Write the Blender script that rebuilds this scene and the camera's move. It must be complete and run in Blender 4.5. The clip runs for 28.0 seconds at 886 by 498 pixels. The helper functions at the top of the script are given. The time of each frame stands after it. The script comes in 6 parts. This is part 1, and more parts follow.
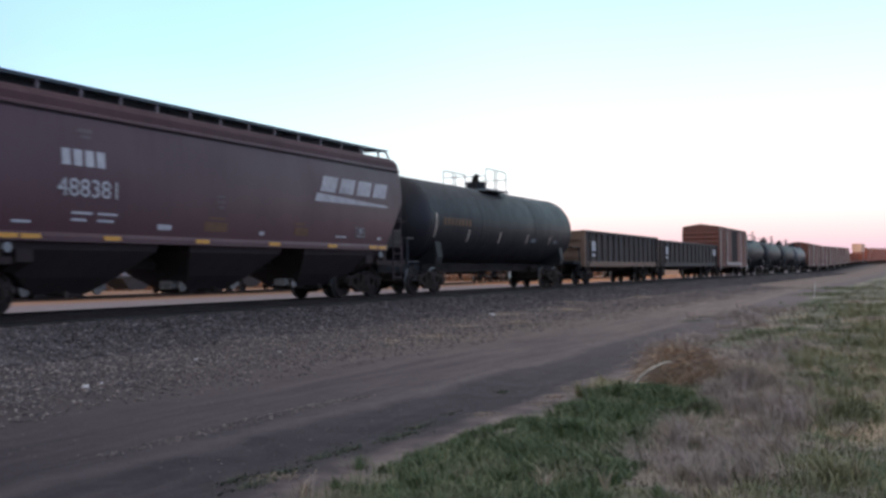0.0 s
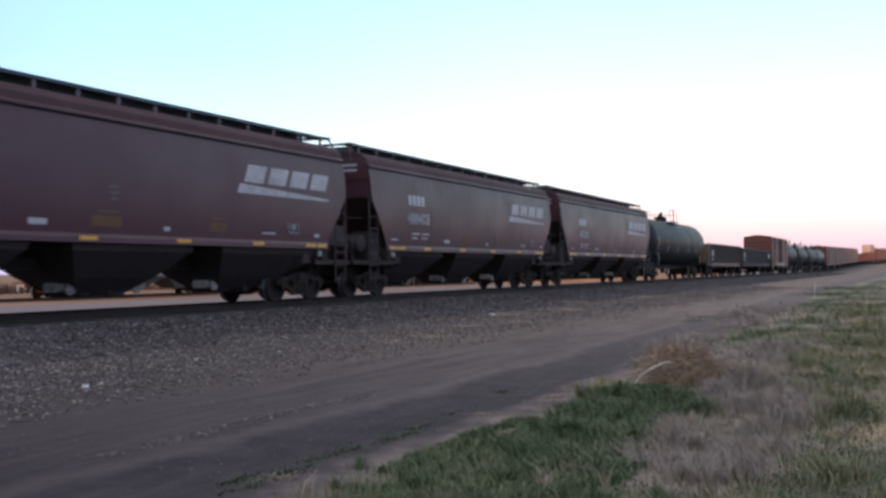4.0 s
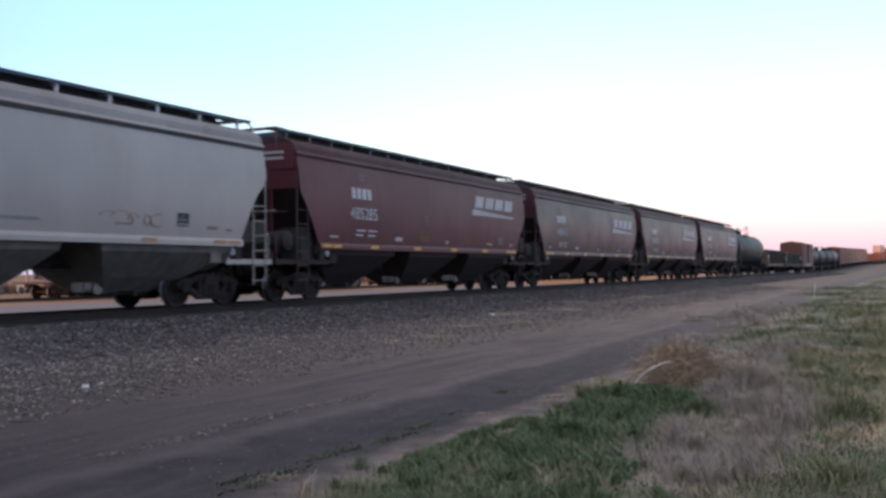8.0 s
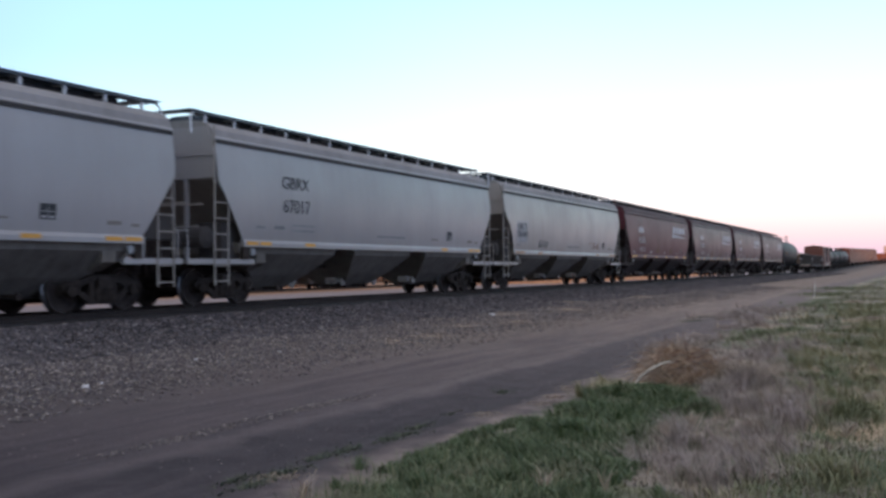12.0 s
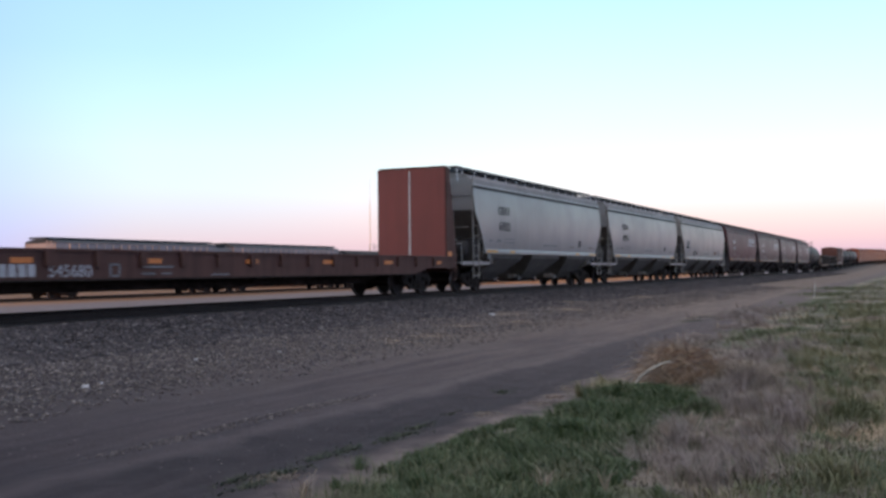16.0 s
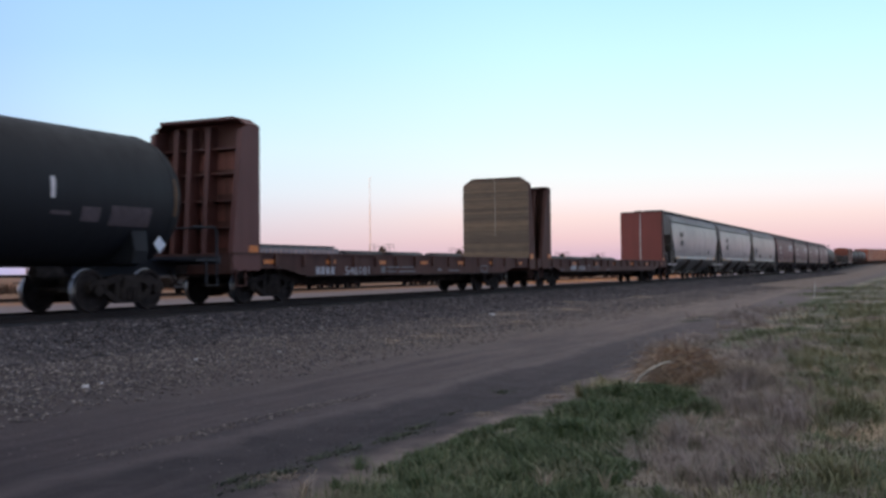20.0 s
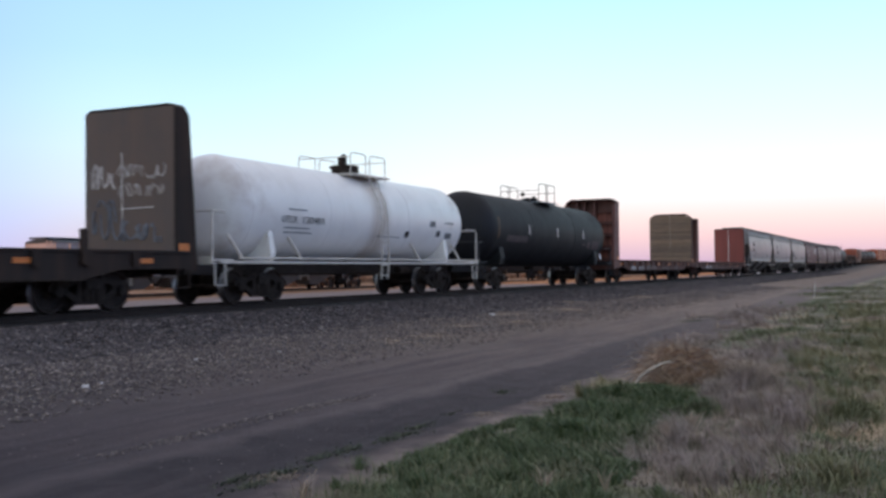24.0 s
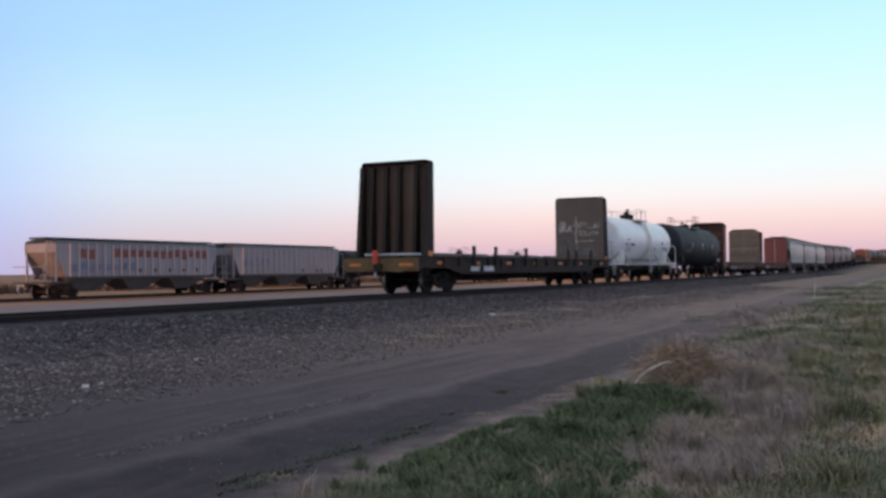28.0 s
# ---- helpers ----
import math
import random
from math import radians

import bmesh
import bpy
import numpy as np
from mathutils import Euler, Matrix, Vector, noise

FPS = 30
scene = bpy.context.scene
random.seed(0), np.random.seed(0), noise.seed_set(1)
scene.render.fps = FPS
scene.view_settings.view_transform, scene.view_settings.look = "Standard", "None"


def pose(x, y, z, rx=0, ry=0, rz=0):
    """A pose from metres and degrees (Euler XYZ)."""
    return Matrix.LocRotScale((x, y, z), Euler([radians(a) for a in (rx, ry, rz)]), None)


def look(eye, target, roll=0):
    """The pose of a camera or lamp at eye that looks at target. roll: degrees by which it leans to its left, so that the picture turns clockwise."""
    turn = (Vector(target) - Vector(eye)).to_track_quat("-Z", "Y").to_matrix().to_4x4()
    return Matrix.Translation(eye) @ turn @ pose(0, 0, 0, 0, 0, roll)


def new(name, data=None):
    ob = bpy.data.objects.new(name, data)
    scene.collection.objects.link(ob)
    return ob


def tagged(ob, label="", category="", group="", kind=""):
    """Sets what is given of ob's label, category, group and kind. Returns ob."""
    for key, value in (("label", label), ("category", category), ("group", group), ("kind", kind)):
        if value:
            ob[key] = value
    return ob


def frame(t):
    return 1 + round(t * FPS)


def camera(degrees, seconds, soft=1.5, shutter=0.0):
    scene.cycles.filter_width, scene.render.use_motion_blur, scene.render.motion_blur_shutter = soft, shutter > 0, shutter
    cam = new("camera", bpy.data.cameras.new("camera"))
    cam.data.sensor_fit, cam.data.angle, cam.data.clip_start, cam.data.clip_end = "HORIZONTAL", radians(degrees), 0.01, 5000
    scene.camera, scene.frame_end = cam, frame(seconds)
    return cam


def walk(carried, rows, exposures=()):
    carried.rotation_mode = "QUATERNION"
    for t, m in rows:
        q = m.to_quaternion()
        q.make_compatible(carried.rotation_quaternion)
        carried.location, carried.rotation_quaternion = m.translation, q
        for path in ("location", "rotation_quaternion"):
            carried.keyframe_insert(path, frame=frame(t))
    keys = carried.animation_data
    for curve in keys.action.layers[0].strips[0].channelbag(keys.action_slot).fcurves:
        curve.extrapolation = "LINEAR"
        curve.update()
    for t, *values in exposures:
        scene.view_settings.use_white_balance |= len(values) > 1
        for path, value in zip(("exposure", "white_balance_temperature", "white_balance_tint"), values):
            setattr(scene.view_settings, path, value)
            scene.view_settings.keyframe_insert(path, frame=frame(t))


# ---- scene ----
# one fixed camera on a tripod beside the line; x runs along the track, rail tops lie at z = 0
cam = camera(47.9, 28.0, soft=3.0, shutter=0.35)
EYE = (0.0, 0.0, 0.76)
YAW, PITCH, ROLL = radians(25.55), radians(1.225), -0.55
AIM = (EYE[0] + math.cos(YAW) * math.cos(PITCH), EYE[1] + math.sin(YAW) * math.cos(PITCH), EYE[2] + math.sin(PITCH))
STAND = look(EYE, AIM, ROLL)
walk(cam, [(0.0, STAND), (28.0, STAND)], exposures=[(0.0, 0.47), (6.0, 0.55), (12.0, 0.52), (15.0, 0.48), (16.0, 0.30), (17.0, 0.13), (20.0, 0.09), (21.5, 0.14), (24.0, 0.26), (25.0, 0.18), (28.0, 0.06)])

TRACK = 16.8          # distance of the running line's centre from the camera
YARD = 54.0           # centre of the yard track
YARD_Z = -0.85        # its rail tops
SPEED = ((0.0, 0.0), (7.0, 57.98), (14.0, 116.7), (21.0, 175.27), (28.0, 235.4))

BEND, RADIUS = 270.0, 1650.0   # far off the line bends gently to the right
GRADE = 0.011                  # and climbs


def rise(x):
    """How far the line and the land beside it have climbed, x metres up the line."""
    x = min(x, 640.0)
    if x < 170:
        return 0.0
    return GRADE * (x - 170) ** 2 / 80 if x < 210 else GRADE * (x - 190)


def along(s):
    """Place, slope and heading of the running line, s metres up the line."""
    turn = max(0.0, s - BEND) / RADIUS
    x = min(s, BEND) + RADIUS * math.sin(turn)
    slope = 0.0 if s < 170 or s > 640 else (GRADE * (s - 170) / 40 if s < 210 else GRADE)
    return x, TRACK - RADIUS * (1 - math.cos(turn)), rise(x), slope, turn


# ---- light ----
SUN_ELEV, SUN_FROM = radians(3.2), radians(183.0)   # a low evening sun, behind the camera and along the line


def make_world():
    w = bpy.data.worlds.new("evening_sky")
    scene.world = w
    w.use_nodes = True
    nt = w.node_tree
    nt.nodes.clear()
    N, L = nt.nodes.new, nt.links.new
    out, bg = N("ShaderNodeOutputWorld"), N("ShaderNodeBackground")
    sky = N("ShaderNodeTexSky")
    sky.sky_type, sky.sun_disc = "NISHITA", False
    sky.sun_elevation, sky.sun_rotation = SUN_ELEV, radians(90) - SUN_FROM
    tc, sep = N("ShaderNodeTexCoord"), N("ShaderNodeSeparateXYZ")
    L(tc.outputs["Generated"], sep.inputs[0])

    def bands(stops):
        r = N("ShaderNodeValToRGB")
        e = r.color_ramp.elements
        e[0].position, e[0].color = stops[0][0], stops[0][1] + (1,)
        e[1].position, e[1].color = stops[-1][0], stops[-1][1] + (1,)
        for p, c in stops[1:-1]:
            e.new(p).color = c + (1,)
        L(sep.outputs["Z"], r.inputs[0])
        return r.outputs[0]
    # the pink and peach belt opposite the sun, and the cooler sky to both sides of it
    belt = bands(((0.0, (0.53, 0.37, 0.55)), (0.012, (0.64, 0.45, 0.57)), (0.030, (0.80, 0.56, 0.60)), (0.050, (0.89, 0.69, 0.69)), (0.072, (0.89, 0.84, 0.87)), (0.10, (0.82, 0.91, 0.94)), (0.14, (0.72, 0.92, 0.96)), (0.21, (0.58, 0.90, 0.98)), (0.27, (0.47, 0.80, 0.98)), (0.5, (0.60, 0.64, 0.74)), (1.0, (0.60, 0.58, 0.62))))
    cool = bands(((0.0, (0.64, 0.46, 0.50)), (0.025, (0.66, 0.53, 0.60)), (0.05, (0.66, 0.64, 0.74)), (0.08, (0.67, 0.76, 0.88)), (0.12, (0.64, 0.82, 0.95)), (0.16, (0.55, 0.80, 0.97)), (0.21, (0.44, 0.71, 0.97)), (0.27, (0.38, 0.64, 0.98)), (0.5, (0.54, 0.58, 0.72)), (1.0, (0.60, 0.58, 0.62))))
    off = N("ShaderNodeMath")
    off.operation = "ABSOLUTE"
    L(sep.outputs["Y"], off.inputs[0])

    def ease(a, b, top):
        r = N("ShaderNodeMapRange")
        r.interpolation_type = "SMOOTHSTEP"
        r.inputs["From Min"].default_value, r.inputs["From Max"].default_value, r.inputs["To Max"].default_value = a, b, top
        L(off.outputs[0], r.inputs["Value"])
        return r.outputs[0]
    side = N("ShaderNodeMix")
    side.data_type = "RGBA"
    L(ease(0.30, 0.70, 1.0), side.inputs["Factor"])
    L(belt, side.inputs["A"])
    L(cool, side.inputs["B"])
    blue = N("ShaderNodeMix")
    blue.data_type = "RGBA"
    blue.inputs["B"].default_value = (0.30, 0.46, 0.98, 1)
    L(ease(0.66, 0.84, 0.75), blue.inputs["Factor"])
    L(side.outputs["Result"], blue.inputs["A"])
    add = N("ShaderNodeMix")
    add.data_type, add.blend_type = "RGBA", "ADD"
    add.inputs["Factor"].default_value = 0.016
    L(blue.outputs["Result"], add.inputs["A"])
    L(sky.outputs[0], add.inputs["B"])
    L(add.outputs["Result"], bg.inputs[0])
    bg.inputs[1].default_value = 1.0
    L(bg.outputs[0], out.inputs[0])


make_world()
sun = new("sun", bpy.data.lights.new("sun", "SUN"))
sun.data.energy, sun.data.angle, sun.data.color = 2.7, radians(1.5), (1.0, 0.46, 0.22)
sun.matrix_basis = look((math.cos(SUN_FROM) * 50, math.sin(SUN_FROM) * 50, math.tan(SUN_ELEV) * 50), (0, 0, 0))


# ---- materials ----
def srgb(r, g, b):
    return tuple((c / 255 / 12.92) if c <= 10 else ((c / 255 + 0.055) / 1.055) ** 2.4 for c in (r, g, b)) + (1,)


class Nodes:
    """A small builder for one principled material."""

    def __init__(self, name):
        self.m = bpy.data.materials.new(name)
        self.m.use_nodes = True
        self.t = self.m.node_tree
        self.p = self.t.nodes["Principled BSDF"]

    def n(self, kind, **vals):
        nd = self.t.nodes.new("ShaderNode" + kind)
        for k, v in vals.items():
            nd.inputs[k].default_value = v
        return nd

    def l(self, a, b):
        self.t.links.new(a, b)

    def coords(self, space="Object", scale=(1, 1, 1)):
        tc, mp = self.n("TexCoord"), self.n("Mapping")
        mp.inputs["Scale"].default_value = scale
        self.l(tc.outputs[space], mp.inputs[0])
        return mp.outputs[0]

    def noise(self, vec, scale, detail=4.0, rough=0.6):
        nz = self.n("TexNoise", Scale=scale, Detail=detail, Roughness=rough)
        self.l(vec, nz.inputs["Vector"])
        return nz.outputs[0]

    def step(self, val, lo, hi, a=0.0, b=1.0):
        r = self.n("MapRange")
        for k, v in (("From Min", lo), ("From Max", hi), ("To Min", a), ("To Max", b)):
            r.inputs[k].default_value = v
        self.l(val, r.inputs["Value"])
        return r.outputs[0]

    def math(self, op, a, b):
        nd = self.t.nodes.new("ShaderNodeMath")
        nd.operation = op
        for i, v in enumerate((a, b)):
            if isinstance(v, (int, float)):
                nd.inputs[i].default_value = v
            else:
                self.l(v, nd.inputs[i])
        return nd.outputs[0]

    def mix(self, fac, a, b):
        nd = self.t.nodes.new("ShaderNodeMix")
        nd.data_type = "RGBA"
        for key, v in (("Factor", fac), ("A", a), ("B", b)):
            if isinstance(v, (int, float, tuple)):
                nd.inputs[key].default_value = v
            else:
                self.l(v, nd.inputs[key])
        return nd.outputs["Result"]

    def bump(self, h, strength, dist=0.02):
        b = self.n("Bump", Strength=strength, Distance=dist)
        self.l(h, b.inputs["Height"])
        self.l(b.outputs[0], self.p.inputs["Normal"])

    def done(self, col, rough, metal=0.0, spec=0.5):
        if isinstance(col, tuple):
            self.p.inputs["Base Color"].default_value = col
        else:
            self.l(col, self.p.inputs["Base Color"])
        if isinstance(rough, (int, float)):
            self.p.inputs["Roughness"].default_value = rough
        else:
            self.l(rough, self.p.inputs["Roughness"])
        self.p.inputs["Metallic"].default_value = metal
        self.p.inputs["Specular IOR Level"].default_value = spec
        return self.m


def paint(name, col, dirt=(0.06, 0.05, 0.045, 1), amount=0.45, rough=0.5, streak=0.5, seam=0.0, spec=0.5):
    """Weathered vehicle paint: broad grime, vertical run-down streaks, fine speckle."""
    k = Nodes(name)
    v = k.coords()
    broad = k.step(k.noise(v, 0.55, 5), 0.35, 0.75)
    runs = k.step(k.noise(k.coords(scale=(3.0, 3.0, 0.16)), 1.3, 5, 0.65), 0.42, 0.78)
    fine = k.step(k.noise(v, 14.0, 3), 0.35, 0.8)
    g = k.math("MULTIPLY", k.math("ADD", k.math("MULTIPLY", broad, 0.6), k.math("ADD", k.math("MULTIPLY", runs, streak), k.math("MULTIPLY", fine, 0.15))), amount)
    c = k.mix(g, col, dirt)
    tone = k.mix(k.step(k.noise(v, 0.22, 2), 0.3, 0.7), tuple(x * 0.88 for x in col[:3]) + (1,), tuple(min(1, x * 1.1) for x in col[:3]) + (1,))
    c = k.mix(g, tone, dirt)
    h = k.noise(v, 3.0, 3)
    if seam:
        wv = k.n("TexWave", Scale=seam, Distortion=0.0)
        k.l(k.coords(), wv.inputs["Vector"])
        h = k.math("ADD", h, k.math("MULTIPLY", k.step(wv.outputs[1], 0.96, 1.0), 0.5))
    k.bump(h, 0.12, 0.02)
    return k.done(c, k.step(g, 0.0, 0.7, rough, 0.85), 0.0, spec)


def plain(name, col, rough=0.7, metal=0.0, vary=0.25, scale=6.0, spec=0.5):
    k = Nodes(name)
    v = k.coords()
    f = k.noise(v, scale, 4)
    f2 = k.noise(v, scale * 0.15, 2)
    s = k.math("ADD", k.math("MULTIPLY", f, 0.6), k.math("MULTIPLY", f2, 0.4))
    c = k.mix(k.step(s, 0.35, 0.65), tuple(x * (1 - vary) for x in col[:3]) + (1,), tuple(min(1, x * (1 + vary)) for x in col[:3]) + (1,))
    k.bump(f, 0.15, 0.01)
    return k.done(c, rough, metal, spec)


M = {}
M["maroon"] = paint("maroon_paint", (0.072, 0.0215, 0.029, 1), (0.034, 0.018, 0.019, 1), 0.38, 0.35, 0.35, spec=0.40)
M["maroon_bright"] = paint("fresh_maroon_paint", (0.102, 0.0215, 0.028, 1), (0.042, 0.019, 0.020, 1), 0.32, 0.42, 0.35, spec=0.30)
M["grey"] = paint("grey_hopper_paint", (0.285, 0.262, 0.252, 1), (0.14, 0.115, 0.102, 1), 0.34, 0.29, 0.3, spec=0.6)
M["grey_light"] = paint("light_grey_hopper_paint", (0.330, 0.290, 0.260, 1), (0.17, 0.128, 0.096, 1), 0.40, 0.29, 0.3, spec=0.6)
M["black_tank"] = paint("black_tank_paint", (0.0155, 0.0155, 0.0175, 1), (0.022, 0.020, 0.019, 1), 0.5, 0.55, spec=0.25)
M["black_tank_worn"] = paint("worn_black_tank_paint", (0.0145, 0.0135, 0.0170, 1), (0.024, 0.0215, 0.021, 1), 0.5, 0.46, spec=0.3)
M["grey_tank"] = paint("dull_grey_tank_paint", (0.06, 0.062, 0.07, 1), (0.03, 0.027, 0.027, 1), 0.5, 0.4)
M["box_brown"] = paint("red_brown_boxcar_paint", (0.15, 0.042, 0.026, 1), (0.06, 0.035, 0.025, 1), 0.4, 0.6)


def stained_white():
    """White tank paint with a brown spill band under the manway and rust round the lower saddle ends."""
    k = Nodes("white_tank_paint")
    v, sep = k.coords(), k.n("SeparateXYZ")
    k.l(v, sep.inputs[0])
    runs = k.noise(k.coords(scale=(5.0, 1.0, 0.25)), 1.6, 5, 0.65)
    blot = k.noise(v, 1.1, 5)
    c = k.mix(k.step(runs, 0.5, 0.8, 0.0, 0.14), (0.86, 0.83, 0.79, 1), (0.45, 0.39, 0.34, 1))
    c = k.mix(k.step(blot, 0.45, 0.75, 0.0, 0.35), c, (0.62, 0.58, 0.54, 1))
    band = k.math("SUBTRACT", 1.0, k.step(k.math("ABSOLUTE", k.math("SUBTRACT", sep.outputs["X"], 0.55), 0.0), 0.25, 0.75))
    c = k.mix(k.math("MULTIPLY", band, k.step(runs, 0.32, 0.62, 0.1, 0.8)), c, (0.46, 0.36, 0.28, 1))
    ends = k.math("MULTIPLY", k.step(k.math("ABSOLUTE", sep.outputs["X"], 0.0), 4.6, 6.2), k.step(blot, 0.5, 0.7, 0.0, 0.4))
    c = k.mix(ends, c, (0.42, 0.31, 0.24, 1))
    k.bump(k.noise(v, 3.0, 3), 0.1, 0.02)
    return k.done(c, 0.36, 0.0, 0.45)


M["white_tank"] = stained_white()
M["red_car"] = paint("red_oxide_paint", (0.14, 0.046, 0.036, 1), (0.06, 0.038, 0.03, 1), 0.45, 0.55)
M["red_wall"] = paint("brick_red_bulkhead_paint", (0.28, 0.062, 0.046, 1), (0.08, 0.045, 0.035, 1), 0.35, 0.6)
M["brown_car"] = paint("brown_flatcar_paint", (0.110, 0.045, 0.033, 1), (0.046, 0.026, 0.020, 1), 0.65, 0.68, 0.8, spec=0.35)
M["dark_car"] = paint("blackened_flatcar_paint", (0.022, 0.0185, 0.017, 1), (0.085, 0.046, 0.031, 1), 0.5, 0.75, 0.8, spec=0.2)
M["rust"] = paint("rusted_steel", (0.10, 0.055, 0.035, 1), (0.05, 0.03, 0.02, 1), 0.6, 0.8)
M["gon"] = paint("black_gondola_paint", (0.042, 0.038, 0.038, 1), (0.11, 0.068, 0.046, 1), 0.55, 0.65, spec=0.3)
M["gon_trim"] = paint("rusty_tan_gondola_sill", (0.22, 0.135, 0.088, 1), (0.08, 0.045, 0.03, 1), 0.5, 0.75)
M["box_orange"] = paint("orange_red_boxcar_paint", (0.19, 0.052, 0.030, 1), (0.10, 0.05, 0.03, 1), 0.35, 0.6)
M["pale_trim"] = paint("pale_door_frame_paint", (0.42, 0.36, 0.31, 1), (0.20, 0.12, 0.08, 1), 0.45, 0.7)
# roof colour darkened to hold back the sky light that falls on it
M["maroon_roof"] = paint("shade_toned_maroon_roof", (0.060, 0.0215, 0.027, 1), (0.026, 0.016, 0.017, 1), 0.45, 0.6, spec=0.25)
# a little darker and rougher than the grey sides
M["grey_roof"] = paint("darker_grey_roof", (0.27, 0.25, 0.24, 1), (0.10, 0.085, 0.075, 1), 0.5, 0.7, spec=0.3)
M["dark_maroon"] = plain("near_black_maroon", (0.014, 0.008, 0.009, 1), 0.8, spec=0.2)
M["seam_grey"] = plain("near_black_seam_on_grey", (0.028, 0.024, 0.023, 1), 0.8)
M["maroon_iron"] = plain("grimy_maroon_ladder", (0.040, 0.022, 0.022, 1), 0.6)
M["ladder_tan"] = plain("rust_stained_grey_ladder", (0.27, 0.235, 0.205, 1), 0.7)
M["maroon_post"] = plain("dusty_maroon_bracket", (0.15, 0.115, 0.125, 1), 0.6)
# underside and end paints: grime and rust, darkened further for shade below the body
M["maroon_under"] = paint("shaded_grimy_maroon", (0.055, 0.039, 0.035, 1), (0.023, 0.018, 0.016, 1), 0.6, 0.85, spec=0.15)
M["grey_under"] = paint("shaded_grimy_grey", (0.185, 0.158, 0.132, 1), (0.045, 0.036, 0.028, 1), 0.75, 0.8, spec=0.2)
M["grey_end"] = paint("shaded_rusty_grey", (0.19, 0.160, 0.135, 1), (0.075, 0.056, 0.045, 1), 0.6, 0.75)
M["steel"] = plain("grimy_cast_steel", (0.038, 0.029, 0.024, 1), 0.9, 0.0, 0.5, spec=0.08)
M["gear_grey"] = paint("dusty_grey_brake_gear", (0.062, 0.053, 0.048, 1), (0.022, 0.018, 0.016, 1), 0.6, 0.8, spec=0.2)
M["wheel"] = plain("worn_wheel_steel", (0.040, 0.030, 0.025, 1), 0.85, 0.0, 0.5, spec=0.1)
M["tread"] = plain("polished_wheel_tread", (0.28, 0.265, 0.25, 1), 0.38, 0.95)
M["rail"] = plain("rusty_rail_steel", (0.030, 0.021, 0.017, 1), 0.7, 0.1, spec=0.2)
M["tie"] = plain("creosoted_tie_wood", (0.034, 0.028, 0.025, 1), 0.9, 0.0, 0.4)
M["grating"] = plain("galvanised_walkway", (0.20, 0.22, 0.24, 1), 0.55, 0.4)
M["hatch"] = plain("dark_hatch_cover", (0.018, 0.026, 0.036, 1), 0.5)
M["post_white"] = plain("pale_bracket_paint", (0.52, 0.52, 0.53, 1), 0.6)
M["yellow"] = plain("yellow_reflector_tape", (0.58, 0.27, 0.03, 1), 0.45, 0.0, 0.25)
M["gear_pale"] = plain("dusty_pale_gate_gear", (0.26, 0.215, 0.175, 1), 0.75, 0.0, 0.5)
M["orange_tape"] = plain("orange_reflector_tape", (0.60, 0.17, 0.03, 1), 0.4, 0.0, 0.2)
M["dull_tape"] = plain("dulled_orange_reflector_tape", (0.34, 0.17, 0.07, 1), 0.5, 0.0, 0.3)
M["gold"] = plain("gold_yellow_end_paint", (0.13, 0.072, 0.028, 1), 0.7)
M["white_mark"] = plain("faded_white_stencil", (0.40, 0.38, 0.38, 1), 0.6, 0.0, 0.2)
M["emblem"] = plain("worn_pale_emblem_paint", (0.37, 0.345, 0.34, 1), 0.65, 0.0, 0.3)
M["faint_mark"] = plain("faint_grey_stencil", (0.10, 0.07, 0.07, 1), 0.7, 0.0, 0.3)
M["yellow_mark"] = plain("dull_yellow_stencil", (0.12, 0.058, 0.022, 1), 0.7, 0.0, 0.3)
M["black_mark"] = plain("black_stencil", (0.014, 0.014, 0.017, 1), 0.6, 0.0, 0.3)
M["grey_mark"] = plain("grey_stencil", (0.18, 0.18, 0.18, 1), 0.6, 0.0, 0.3)
M["grey_patch"] = plain("paler_grey_patch", (0.335, 0.315, 0.305, 1), 0.6, 0.0, 0.1)
M["graffiti"] = plain("faded_chalk_graffiti", (0.66, 0.59, 0.55, 1), 0.8, 0.0, 0.4)
M["graffiti_rust"] = plain("rust_coloured_graffiti", (0.25, 0.13, 0.08, 1), 0.8, 0.0, 0.4)
M["graffiti_blue"] = plain("faded_blue_graffiti", (0.17, 0.17, 0.19, 1), 0.8, 0.0, 0.4)
M["red_flag"] = plain("red_marker_plastic", (0.55, 0.06, 0.035, 1), 0.5)
M["white_panel"] = plain("white_number_panel", (0.66, 0.66, 0.68, 1), 0.5, 0.0, 0.1)
M["strap_worn"] = plain("worn_pale_strap", (0.46, 0.37, 0.29, 1), 0.7, 0.0, 0.4)
M["strap"] = plain("white_strap_paint", (0.66, 0.58, 0.52, 1), 0.6)
M["rail_grey"] = plain("grey_handrail_paint", (0.58, 0.53, 0.47, 1), 0.6)
M["rail_dark"] = plain("dark_handrail_paint", (0.030, 0.030, 0.034, 1), 0.6, spec=0.3)


